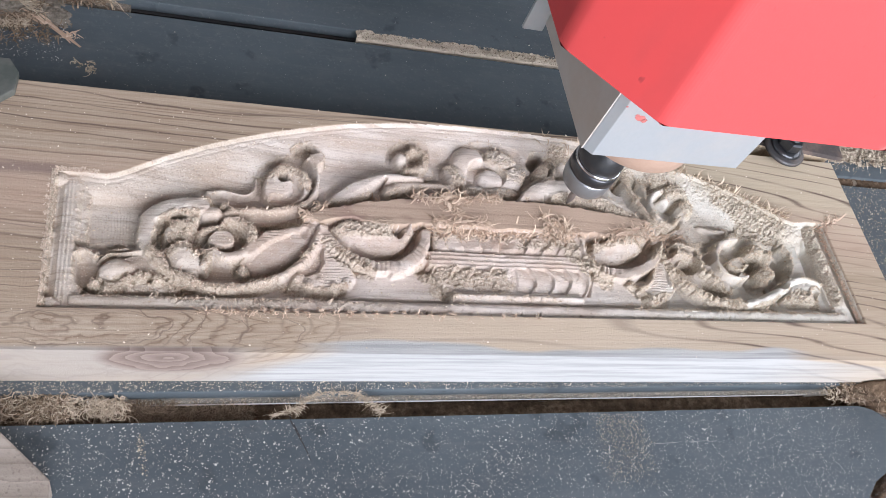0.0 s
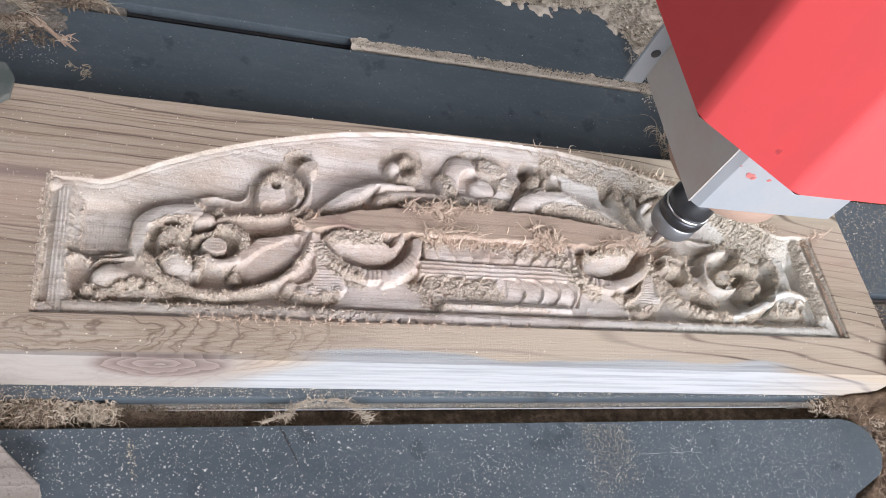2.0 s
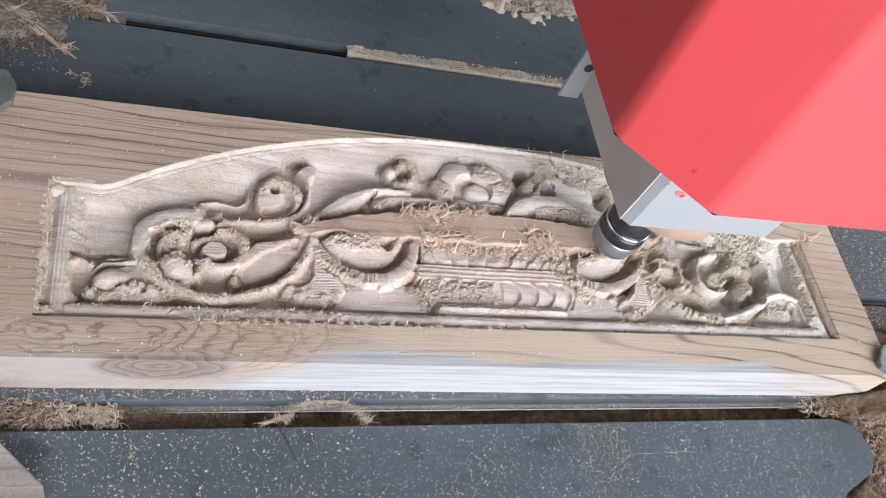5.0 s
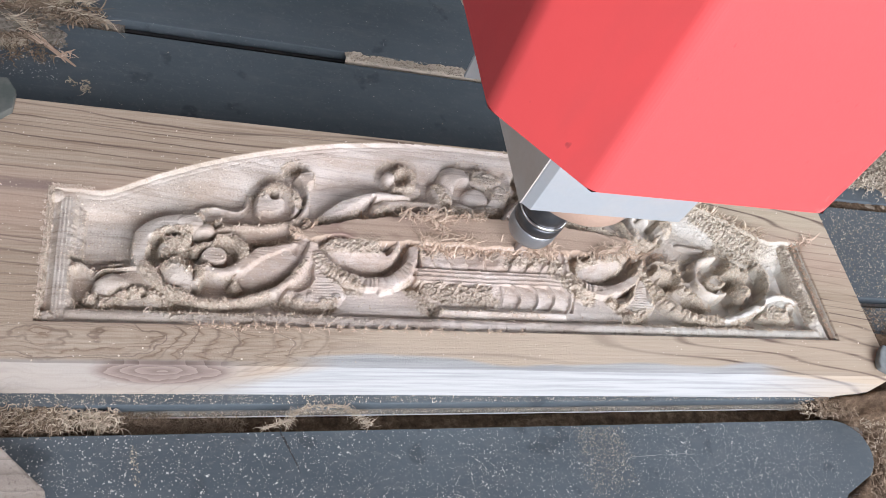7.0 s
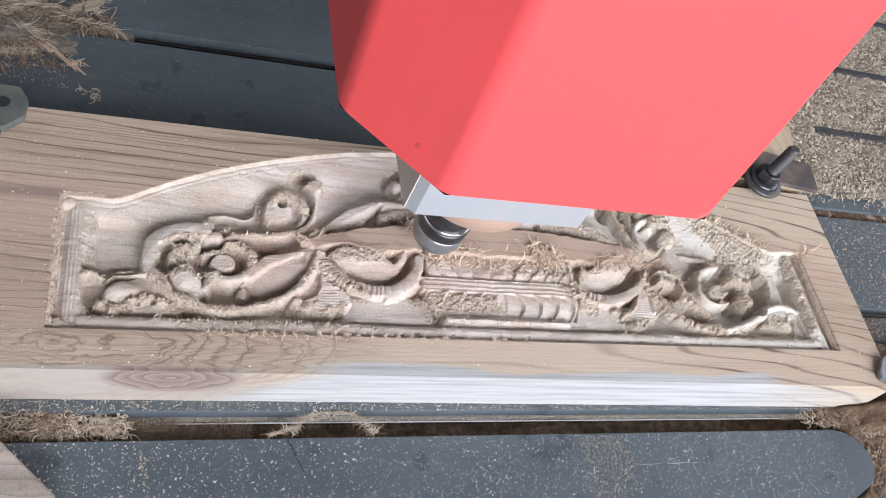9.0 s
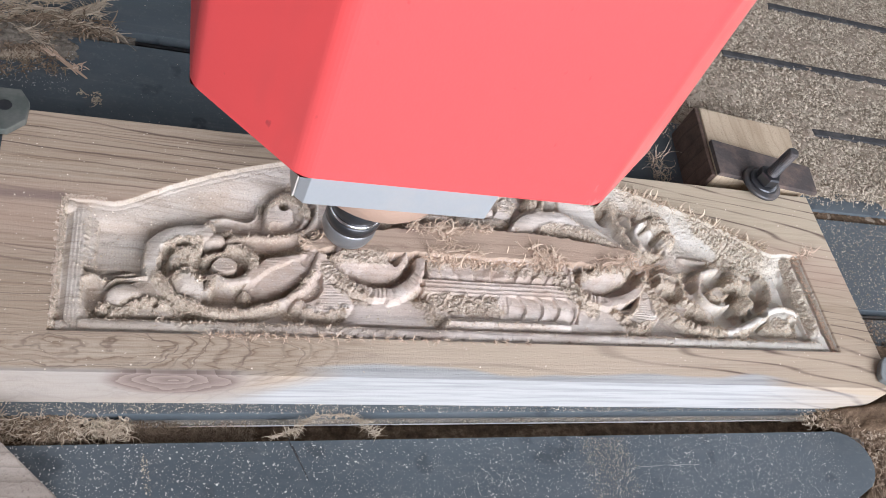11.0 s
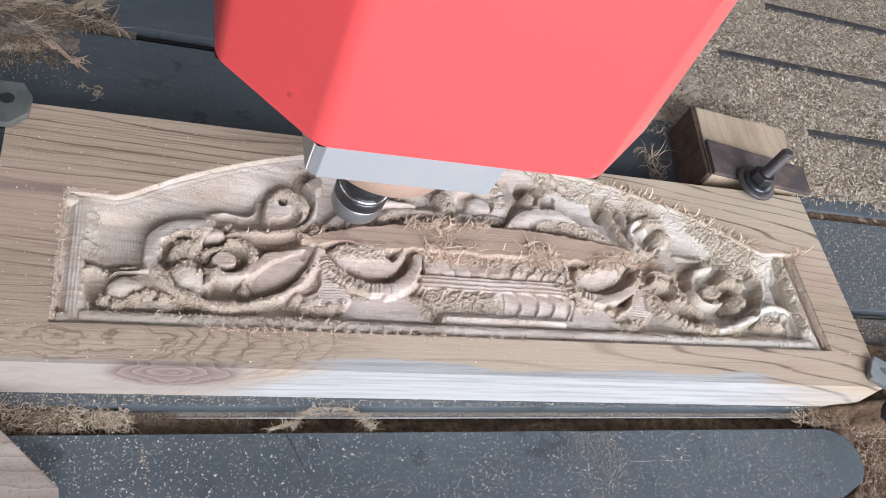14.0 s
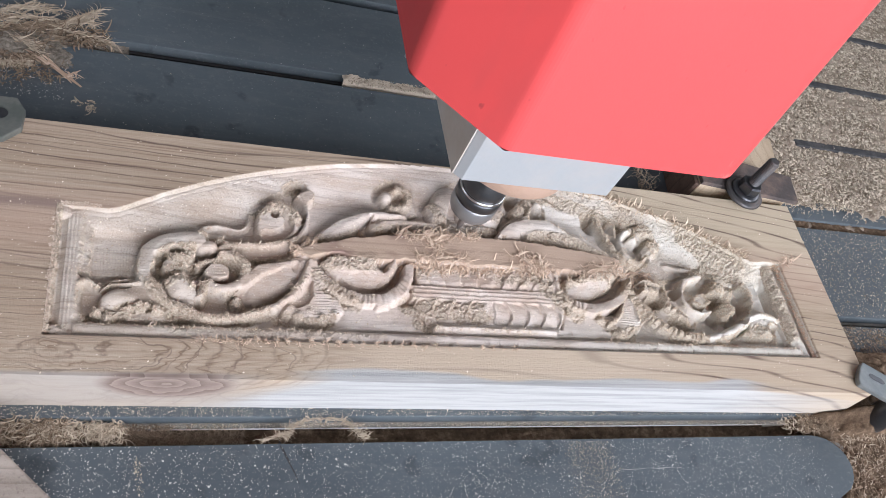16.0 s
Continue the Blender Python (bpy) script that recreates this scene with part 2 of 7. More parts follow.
def slab_material():
    n = Nodes("grey_plastic_slab")
    big = n.noise(n.coords((4, 9, 9)), 1.0, 4.0)
    fine = n.noise(n.coords((300, 300, 300)), 1.0, 3.0)
    streak = n.noise(n.coords((6, 240, 240)), 1.0, 3.0)
    col = n.ramp(big, (0.3, (0.060, 0.074, 0.083)), (0.7, (0.095, 0.113, 0.124)))
    col = n.mix(n.value(streak, 0.58, 0.8, 0.0, 0.3), col, (0.14, 0.15, 0.155))
    stain = n.noise(n.coords((34, 30, 30)), 1.0, 3.0, 0.5)
    col = n.mix(n.value(stain, 0.64, 0.70, 0.0, 0.55), col, (0.035, 0.042, 0.048))
    col = n.mix(n.value(fine, 0.58, 0.78, 0.0, 0.3), col, (0.22, 0.22, 0.215))
    curl = n.math("ABSOLUTE", n.math("SUBTRACT", n.noise(n.coords((38, 52, 40)), 1.0, 2.0), 0.5))
    where = n.value(n.noise(n.coords((17, 23, 20)), 1.0, 2.0), 0.54, 0.66, 0.0, 0.14)
    mark = n.math("MULTIPLY", n.value(curl, 0.0, 0.006, 1.0, 0.0), where)
    col = n.mix(mark, col, (0.26, 0.27, 0.27))
    smudge = n.noise(n.coords((30, 60, 40)), 1.0, 4.0, 0.65)
    col = n.mix(n.value(smudge, 0.5, 0.75, 0.0, 0.4), col, (0.125, 0.135, 0.14))
    return n.finish(col, n.value(big, 0.3, 0.7, 0.5, 0.7), n.bump(n.math("ADD", fine, n.math("MULTIPLY", mark, 2.0)), 0.0005, 0.5), specular=0.25)


def dust_material(name, dark, light, pale, left_pale=None):
    n = Nodes(name)
    a = n.noise(n.coords((130, 130, 130)), 1.0, 5.0, 0.7)
    b = n.noise(n.coords((14, 14, 14)), 1.0, 3.0)
    g = n.noise(n.coords((620, 620, 620)), 1.0, 2.0)
    col = n.ramp(a, (0.3, dark), (0.5, light), (0.72, pale))
    col = n.mix(n.value(b, 0.35, 0.65, 0.0, 0.5), col, dark)
    # paler dust towards low x, partly making up for the shroud's shadow
    if left_pale:
        sep = n.add("SeparateXYZ")
        n.put(sep.inputs[0], n.add("TexCoord").outputs["Object"])
        col = n.mix(n.value(sep.outputs[0], 0.62, 0.80, 0.75, 0.0), col, left_pale)
    hgt = n.math("ADD", a, n.math("MULTIPLY", g, 0.5))
    return n.finish(col, 0.95, n.bump(hgt, 0.003, 0.9), specular=0.1)


def chip_material(name, a, b, far=None):
    n = Nodes(name)
    g = n.add("NewGeometry")
    col = n.mix(g.outputs["Random Per Island"], a, b)
    if far:
        sep = n.add("SeparateXYZ")
        n.put(sep.inputs[0], n.add("TexCoord").outputs["Object"])
        col = n.mix(n.value(sep.outputs[0], 0.36, 0.58, 0.0, 1.0), col, far, "MULTIPLY")
    return n.finish(col, 0.85, specular=0.2)


def plain(name, colour, rough, metal=0.0, wear=None, amount=0.3, scale=40, bump=0.0003):
    n = Nodes(name)
    a = n.noise(n.coords((scale, scale, scale)), 1.0, 5.0, 0.6)
    f = n.noise(n.coords((scale * 9, scale * 9, scale * 9)), 1.0, 3.0)
    col = n.mix(n.value(a, 0.45, 0.75, 0.0, amount), colour, wear or tuple(v * 0.6 for v in colour))
    return n.finish(col, n.value(f, 0.3, 0.7, rough * 0.85, min(1.0, rough * 1.15)), n.bump(f, bump, 0.4), metal)


def red_paint():
    n = Nodes("red_powder_coat")
    sep = n.add("SeparateXYZ")
    n.put(sep.inputs[0], n.add("TexCoord").outputs["Object"])
    big = n.noise(n.coords((7, 7, 5)), 1.0, 4.0)
    speck = n.noise(n.coords((140, 140, 90)), 1.0, 2.0, 0.4)
    scuff = n.noise(n.coords((60, 60, 22)), 1.0, 4.0, 0.7)
    col = n.mix(n.value(big, 0.4, 0.7, 0.0, 0.5), (0.71, 0.077, 0.076), (0.64, 0.066, 0.066))
    col = n.mix(n.value(speck, 0.74, 0.80, 0.0, 0.7), col, (0.34, 0.035, 0.04))
    edge = n.value(sep.outputs[0], 0.085, 0.128, 0.0, 0.32)
    low = n.value(sep.outputs[2], 0.275, 0.246, 0.0, 0.12)
    col = n.mix(n.value(n.math("ADD", scuff, n.math("ADD", edge, low)), 0.74, 0.88, 0.0, 0.65), col, (0.62, 0.33, 0.30))
    grime = n.noise(n.coords((16, 16, 5)), 1.0, 4.0, 0.6)
    col = n.mix(n.value(grime, 0.56, 0.72, 0.0, 0.3), col, (0.50, 0.075, 0.075))
    # right chamfer: dusty scuffing plus its weaker light, darkened into the colour
    side = n.math("MULTIPLY", n.value(sep.outputs[0], 0.075, 0.083, 0.0, 1.0), n.value(scuff, 0.3, 0.7, 0.3, 0.8))
    col = n.mix(side, col, (0.50, 0.17, 0.15))
    f = n.noise(n.coords((700, 700, 700)), 1.0, 2.0)
    return n.finish(col, n.value(big, 0.3, 0.7, 0.38, 0.52), n.bump(f, 0.0002, 0.3))


M_BOARD = board_material()
M_SLAB = slab_material()
M_DUST = dust_material("sawdust", (0.17, 0.132, 0.098), (0.36, 0.295, 0.228), (0.55, 0.47, 0.38), (0.64, 0.545, 0.435))
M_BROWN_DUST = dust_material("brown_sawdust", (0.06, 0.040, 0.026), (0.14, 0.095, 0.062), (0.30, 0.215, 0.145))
M_SPECK = chip_material("white_specks", (0.62, 0.60, 0.56), (0.22, 0.215, 0.205))
M_FLECK = chip_material("grey_dust_flecks", (0.62, 0.60, 0.57), (0.34, 0.32, 0.30))
M_RAIL_DUST = plain("dusty_rail", (0.34, 0.32, 0.29), 0.85, 0.1, (0.24, 0.19, 0.145), 0.7, 160, 0.001)
M_STRAND_BROWN = chip_material("brown_matted_shavings", (0.34, 0.255, 0.18), (0.10, 0.068, 0.045))
M_RUBBER = plain("dark_rubber", (0.026, 0.026, 0.028), 0.8, 0.0, (0.12, 0.11, 0.10), 0.5, 60)
M_DUST_CHIP = chip_material("sawdust_grains", (0.62, 0.54, 0.425), (0.15, 0.115, 0.080))
M_MAT = dust_material("grey_matted_dust", (0.10, 0.085, 0.068), (0.22, 0.19, 0.155), (0.36, 0.315, 0.26))
M_CHIP = chip_material("wood_chips", (0.80, 0.72, 0.60), (0.50, 0.40, 0.29))
M_STRAND = chip_material("wood_shavings", (0.73, 0.575, 0.44), (0.47, 0.33, 0.24))
M_STRAND_PALE = chip_material("pale_wood_fuzz", (0.72, 0.60, 0.485), (0.46, 0.35, 0.265), (0.99, 1.0, 0.95))
M_STRAND_GREY = chip_material("old_wood_shavings", (0.56, 0.47, 0.36), (0.30, 0.235, 0.17))
M_RED = red_paint()
M_RED_DARK = plain("red_fleck", (0.56, 0.17, 0.15), 0.7)
M_PLATE = plain("zinc_plate", (0.44, 0.46, 0.47), 0.45, 0.35, (0.54, 0.50, 0.46), 0.5, 30)
M_PLATE_DUSTY = plain("dusty_zinc_plate", (0.52, 0.475, 0.43), 0.65, 0.1, (0.48, 0.39, 0.31), 0.6, 24)
M_COLLAR = plain("dust_caked_collar", (0.40, 0.27, 0.20), 0.9, 0.0, (0.42, 0.27, 0.19), 0.6, 60, 0.001)
M_NUT = plain("blackened_steel", (0.075, 0.078, 0.085), 0.33, 0.8, (0.16, 0.15, 0.14), 0.4, 70)
M_NUT_GREY = plain("satin_steel", (0.30, 0.31, 0.32), 0.38, 0.7, (0.22, 0.20, 0.18), 0.4, 70)
M_CHROME = plain("bright_steel", (0.72, 0.72, 0.73), 0.2, 1.0)
M_CUTTER = plain("cutter_steel", (0.26, 0.22, 0.20), 0.4, 0.6, (0.36, 0.22, 0.17), 0.5, 90)
M_IRON = plain("dark_iron", (0.085, 0.083, 0.085), 0.5, 0.6, (0.18, 0.13, 0.10), 0.6, 45, 0.0006)
M_CLAMP = plain("olive_steel", (0.13, 0.145, 0.13), 0.5, 0.5, (0.30, 0.29, 0.26), 0.5, 45, 0.0006)
M_CLAMP_GREY = plain("grey_steel", (0.16, 0.18, 0.185), 0.45, 0.5, (0.36, 0.36, 0.34), 0.5, 45, 0.0006)
M_ALU = plain("aluminium_rail", (0.55, 0.54, 0.52), 0.4, 0.7, (0.40, 0.33, 0.26), 0.5, 40)


def block_wood(name, light, dark, rings, across, rough=0.8):
    n = Nodes(name)
    c = n.coords((3, 40, 40) if across else (40, 8, 40))
    bend = n.noise(n.coords((9, 9, 9)), 1.0, 3.0)
    g = n.noise(c, 1.0, 4.0, 0.6)
    sep = n.add("SeparateXYZ")
    n.put(sep.inputs[0], n.add("TexCoord").outputs["Object"])
    ring = n.math("FRACT", n.math("MULTIPLY", n.math("ADD", sep.outputs[1 if across else 0], n.math("MULTIPLY", bend, 0.03)), rings))
    f = n.noise(n.coords((420, 420, 420)), 1.0, 3.0)
    col = n.mix(n.value(g, 0.35, 0.7, 0.0, 0.7), light, dark)
    col = n.mix(n.value(ring, 0.0, 0.25, 0.5, 0.0), col, dark)
    col = n.mix(n.value(f, 0.55, 0.75, 0.0, 0.4), col, tuple(v * 0.5 for v in dark))
    return n.finish(col, rough, n.bump(n.math("ADD", g, f), 0.0012, 0.7), specular=0.2)


M_BLOCK = block_wood("pale_pine", (0.55, 0.445, 0.32), (0.36, 0.265, 0.175), 70, False)
M_BLOCK_DARK = block_wood("shaded_weathered_wood", (0.13, 0.085, 0.065), (0.05, 0.033, 0.027), 60, True)
M_OFFCUT = block_wood("grey_rough_wood", (0.42, 0.36, 0.305), (0.15, 0.122, 0.10), 95, True, 0.9)
M_STRAP = plain("rusty_dark_iron", (0.075, 0.062, 0.058), 0.75, 0.1, (0.24, 0.165, 0.13), 0.9, 34, 0.0015)
M_CONCRETE = plain("concrete_floor", (0.32, 0.31, 0.30), 0.9, 0.0, (0.22, 0.21, 0.20), 0.6, 3)
# unseen walls, their grey kept low to hold back bounced light
M_WALL = plain("unseen_grey_wall", (0.33, 0.32, 0.31), 0.9, 0.0, (0.24, 0.23, 0.22), 0.5, 2)
M_ROOF = plain("roof_sheeting", (0.42, 0.43, 0.44), 0.6, 0.2)
M_STEEL_BED = plain("bed_steel", (0.13, 0.13, 0.135), 0.6, 0.4, (0.20, 0.15, 0.11), 0.6, 12)


# ---- mesh helpers ----
def mesh_of(name, verts, faces, material, smooth=False):
    me = bpy.data.meshes.new(name)
    me.from_pydata([tuple(v) for v in np.asarray(verts, float).tolist()], [], [tuple(f) for f in (faces.tolist() if hasattr(faces, "tolist") else faces)])
    me.materials.append(material)
    if smooth:
        me.polygons.foreach_set("use_smooth", [True] * len(me.polygons))
    me.update()
    return me


def part(name, bm, material, parent=None, label="", smooth=False):
    me = bpy.data.meshes.new(name)
    bm.normal_update()
    bm.to_mesh(me)
    bm.free()
    me.materials.append(material)
    if smooth:
        me.polygons.foreach_set("use_smooth", [True] * len(me.polygons))
    ob = new(name, me)
    ob.parent = parent
    if label:
        tagged(ob, label)
    return ob


def empty(name, m, label, category, group=""):
    ob = new(name)
    ob.empty_display_size = 0.02
    ob.matrix_world = m
    return tagged(ob, label, category, group)


def box(x0, x1, y0, y1, z0, z1, bevel=0.0, segments=2):
    bm = bmesh.new()
    bmesh.ops.create_cube(bm, size=1.0, matrix=Matrix.LocRotScale(((x0 + x1) / 2, (y0 + y1) / 2, (z0 + z1) / 2), None, (x1 - x0, y1 - y0, z1 - z0)))
    if bevel:
        bmesh.ops.bevel(bm, geom=bm.edges[:], offset=bevel, segments=segments, affect="EDGES", profile=0.6)
    return bm


def lathe(profile, segments=40, centre=(0, 0)):
    """A turned solid round a vertical axis; profile: (radius, height) from bottom to top."""
    bm = bmesh.new()
    rings = []
    for r, z in profile:
        rings.append([bm.verts.new((centre[0] + r * math.cos(a), centre[1] + r * math.sin(a), z)) for a in (2 * math.pi * i / segments for i in range(segments))])
    for low, high in zip(rings, rings[1:]):
        for i in range(segments):
            j = (i + 1) % segments
            bm.faces.new((low[i], low[j], high[j], high[i]))
    bm.faces.new(rings[0][::-1])
    bm.faces.new(rings[-1])
    return bm


def prism(outline, z0, z1, bevel=0.0):
    """An upright solid on a plan outline, counter-clockwise."""
    bm = bmesh.new()
    low = [bm.verts.new((x, y, z0)) for x, y in outline]
    high = [bm.verts.new((x, y, z1)) for x, y in outline]
    bm.faces.new(low[::-1])
    bm.faces.new(high)
    for i in range(len(low)):
        j = (i + 1) % len(low)
        bm.faces.new((low[i], low[j], high[j], high[i]))
    if bevel:
        bmesh.ops.bevel(bm, geom=bm.edges[:], offset=bevel, segments=2, affect="EDGES", profile=0.6)
    return bm


def smooth_noise(shape, cell, rng):
    """Value noise on a grid, smooth over cell samples."""
    h, w = shape
    gh, gw = int(h / cell) + 3, int(w / cell) + 3
    g = rng.random((gh, gw)) * 2 - 1
    y, x = np.arange(h) / cell, np.arange(w) / cell
    y0, x0 = y.astype(int), x.astype(int)
    fy, fx = y - y0, x - x0
    fy, fx = fy * fy * (3 - 2 * fy), fx * fx * (3 - 2 * fx)
    a = g[np.ix_(y0, x0)] * (1 - fx) + g[np.ix_(y0, x0 + 1)] * fx
    b = g[np.ix_(y0 + 1, x0)] * (1 - fx) + g[np.ix_(y0 + 1, x0 + 1)] * fx
    return a * (1 - fy[:, None]) + b * fy[:, None]


def smoothstep(a, b, v):
    t = np.clip((v - a) / (b - a), 0, 1)
    return t * t * (3 - 2 * t)


def spline(points, n=14):
    """Catmull-Rom through the points."""
    p = np.asarray(points, float)
    p = np.vstack([2 * p[0] - p[1], p, 2 * p[-1] - p[-2]])
    out = []
    for i in range(1, len(p) - 2):
        for u in np.arange(n) / n:
            out.append(0.5 * (2 * p[i] + (p[i + 1] - p[i - 1]) * u + (2 * p[i - 1] - 5 * p[i] + 4 * p[i + 1] - p[i + 2]) * u * u + (3 * p[i] - p[i - 1] - 3 * p[i + 1] + p[i + 2]) * u ** 3))
    out.append(p[-2])
    return np.array(out)


# ---- the carved board ----
class Relief:
    """The height of the carving over a plan grid, and how torn its surface is."""

    def __init__(self, xs, ys):
        self.x, self.y = np.meshgrid(xs, ys)
        self.z = np.zeros_like(self.x)
        self.torn = np.zeros_like(self.x)
        self.ripple = np.zeros_like(self.x)
        self.xs, self.ys = xs, ys

    def window(self, x0, x1, y0, y1):
        i0, i1 = np.searchsorted(self.xs, (x0 - 0.003, x1 + 0.003))
        j0, j1 = np.searchsorted(self.ys, (y0 - 0.003, y1 + 0.003))
        return slice(max(j0, 0), j1), slice(max(i0, 0), i1)

    def stroke_field(self, points, r0, r1, belly=0.0):
        """The window round a stroke, with the distance from its middle in half-widths, the way along it and the side (-1 left, 1 right)."""
        p = spline(points)
        s = np.linspace(0, 1, len(p))
        r = r0 + (r1 - r0) * s + belly * np.sin(np.pi * s)
        m = max(r.max(), 0.001) * 1.1
        w = self.window(p[:, 0].min() - m, p[:, 0].max() + m, p[:, 1].min() - m, p[:, 1].max() + m)
        X, Y = self.x[w], self.y[w]
        best = np.full(X.shape, 9.0)
        along, side = np.zeros_like(X), np.ones_like(X)
        for a, b, ra, rb, sa in zip(p, p[1:], r, r[1:], s):
            d = b - a
            u = np.clip(((X - a[0]) * d[0] + (Y - a[1]) * d[1]) / max(d @ d, 1e-12), 0, 1)
            dist = np.hypot(X - a[0] - u * d[0], Y - a[1] - u * d[1]) / (ra + (rb - ra) * u)
            near = dist < best
            best = np.where(near, dist, best)
            along = np.where(near, sa + u / (len(p) - 1), along)
            side = np.where(near, np.where((X - a[0]) * d[1] - (Y - a[1]) * d[0] > 0, 1.0, -1.0), side)
        return w, best, along, side

    def tube(self, points, r0, r1, top, belly=0.0, flat=3.5, depth=0.018):
        """A rounded ridge."""
        w, d, _, _ = self.stroke_field(points, r0, r1, belly)
        h = np.where(d < 1, top - depth * (1 - np.sqrt(np.clip(1 - d ** flat, 0, 1))), -9)
        self.z[w] = np.maximum(self.z[w], h)

    def blade(self, points, r0, r1, left, right, belly=0.0, crown=0.0015, bend=1.0):
        """A band that slopes from its left edge to its right edge, with steep sides."""
        w, d, _, side = self.stroke_field(points, r0, r1, belly)
        s = np.clip((d * side + 1) / 2, 0, 1) ** bend
        h = left + (right - left) * s + crown * (1 - d * d) - 0.003 * smoothstep(0.85, 1.0, d)
        self.z[w] = np.where(d < 1, np.maximum(self.z[w], h), self.z[w])

    def groove(self, points, r0, r1, depth, belly=0.0):
        w, d, _, _ = self.stroke_field(points, r0, r1, belly)
        self.z[w] -= depth * np.clip(1 - d, 0, 1) ** 1.2

    def trench(self, points, r0, r1, floor, belly=0.0):
        """Cuts a stroke down to a floor, with steep sides."""
        w, d, _, _ = self.stroke_field(points, r0, r1, belly)
        k = smoothstep(1.0, 0.72, d)
        self.z[w] = np.minimum(self.z[w], self.z[w] * (1 - k) + floor * k)

    def oval(self, cx, cy, rx, ry, angle):
        m = max(rx, ry) * 1.2
        w = self.window(cx - m, cx + m, cy - m, cy + m)
        X, Y = self.x[w] - cx, self.y[w] - cy
        c, s = math.cos(radians(angle)), math.sin(radians(angle))
        return w, np.hypot((X * c + Y * s) / rx, (-X * s + Y * c) / ry)

    def dome(self, cx, cy, rx, ry, top, angle=0.0, flat=3.5, depth=0.017):
        w, d = self.oval(cx, cy, rx, ry, angle)
        h = np.where(d < 1, top - depth * (1 - np.sqrt(np.clip(1 - d ** flat, 0, 1))), -9)
        self.z[w] = np.maximum(self.z[w], h)

    def pit(self, cx, cy, rx, ry, floor, angle=0.0, edge=0.14):
        """Cuts an oval down to a floor."""
        w, d = self.oval(cx, cy, rx, ry, angle)
        k = smoothstep(1 + edge, 1 - edge, d)
        self.z[w] = np.minimum(self.z[w], self.z[w] * (1 - k) + floor * k)

    def level(self, cx, cy, rx, ry, height, angle=0.0, edge=0.12):
        """Sets an oval to one height."""
        w, d = self.oval(cx, cy, rx, ry, angle)
        k = smoothstep(1 + edge, 1 - edge, d)
        self.z[w] = self.z[w] * (1 - k) + height * k

    def plate(self, points, top, slope=(0.0, 0.0), crown=0.0, wall=0.0022, cut=False):
        """A raised (or cut) field inside a closed outline; slope: its fall towards +x and +y, per metre."""
        p = spline(list(points) + [points[0]], 8)
        c = p.mean(0)
        w = self.window(p[:, 0].min(), p[:, 0].max(), p[:, 1].min(), p[:, 1].max())
        X, Y = self.x[w], self.y[w]
        dist, odd = np.full(X.shape, 9.0), np.zeros(X.shape, bool)
        for a, b in zip(p, p[1:]):
            d = b - a
            u = np.clip(((X - a[0]) * d[0] + (Y - a[1]) * d[1]) / max(d @ d, 1e-12), 0, 1)
            dist = np.minimum(dist, np.hypot(X - a[0] - u * d[0], Y - a[1] - u * d[1]))
            if abs(d[1]) > 1e-12:
                odd ^= ((a[1] > Y) != (b[1] > Y)) & (X < a[0] + d[0] * (Y - a[1]) / d[1])
        dist = np.where(odd, dist, -dist)
        h = top + slope[0] * (X - c[0]) + slope[1] * (Y - c[1]) + crown * smoothstep(0, 0.010, dist)
        k = smoothstep(-wall * 0.5, wall, dist)
        if cut:
            self.z[w] = np.minimum(self.z[w], self.z[w] * (1 - k) + h * k)
        else:
            h = h - 0.014 * (1 - np.sqrt(np.clip(1 - (1 - np.clip(dist / wall, 0, 1)) ** 2, 0, 1)))
            self.z[w] = np.where(dist > 0, np.maximum(self.z[w], h), self.z[w])

    def fuzz(self, points, r0, r1, amount):
        """Marks a stroke as torn, or, with a negative amount, as smooth."""
        w, d, _, _ = self.stroke_field(points, r0, r1)
        self.torn[w] += amount * smoothstep(1.0, 0.55, d)

    def notch(self, points, r0, r1, count, depth, lean=0.35):
        """Cuts slanting notches across a stroke, as on a twisted rope."""
        w, d, along, side = self.stroke_field(points, r0, r1)
        turn = along * count + lean * d * side + 0.25 * np.sin(along * count * 1.7)
        cut = np.clip(1 - np.abs(turn - np.round(turn)) / 0.28, 0, 1)
        self.z[w] -= depth * cut * smoothstep(1.0, 0.7, d)

    def rake(self, points, r0, r1, amount):
        """Marks a stroke as scored by single passes of the bit."""
        w, d, _, _ = self.stroke_field(points, r0, r1)
        self.ripple[w] = np.maximum(self.ripple[w], amount * smoothstep(1.0, 0.8, d))


FACET, CHIP = (0.5772, 0.1214), (0.5709, 0.1042)
ARCH = spline([(-0.006, 0.1115), (0.02, 0.1115), (0.041, 0.1115), (0.080, 0.1325), (0.122, 0.151), (0.168, 0.1665), (0.216, 0.1785), (0.268, 0.1865), (0.31, 0.1892), (0.35, 0.190), (0.39, 0.1892)], 12)


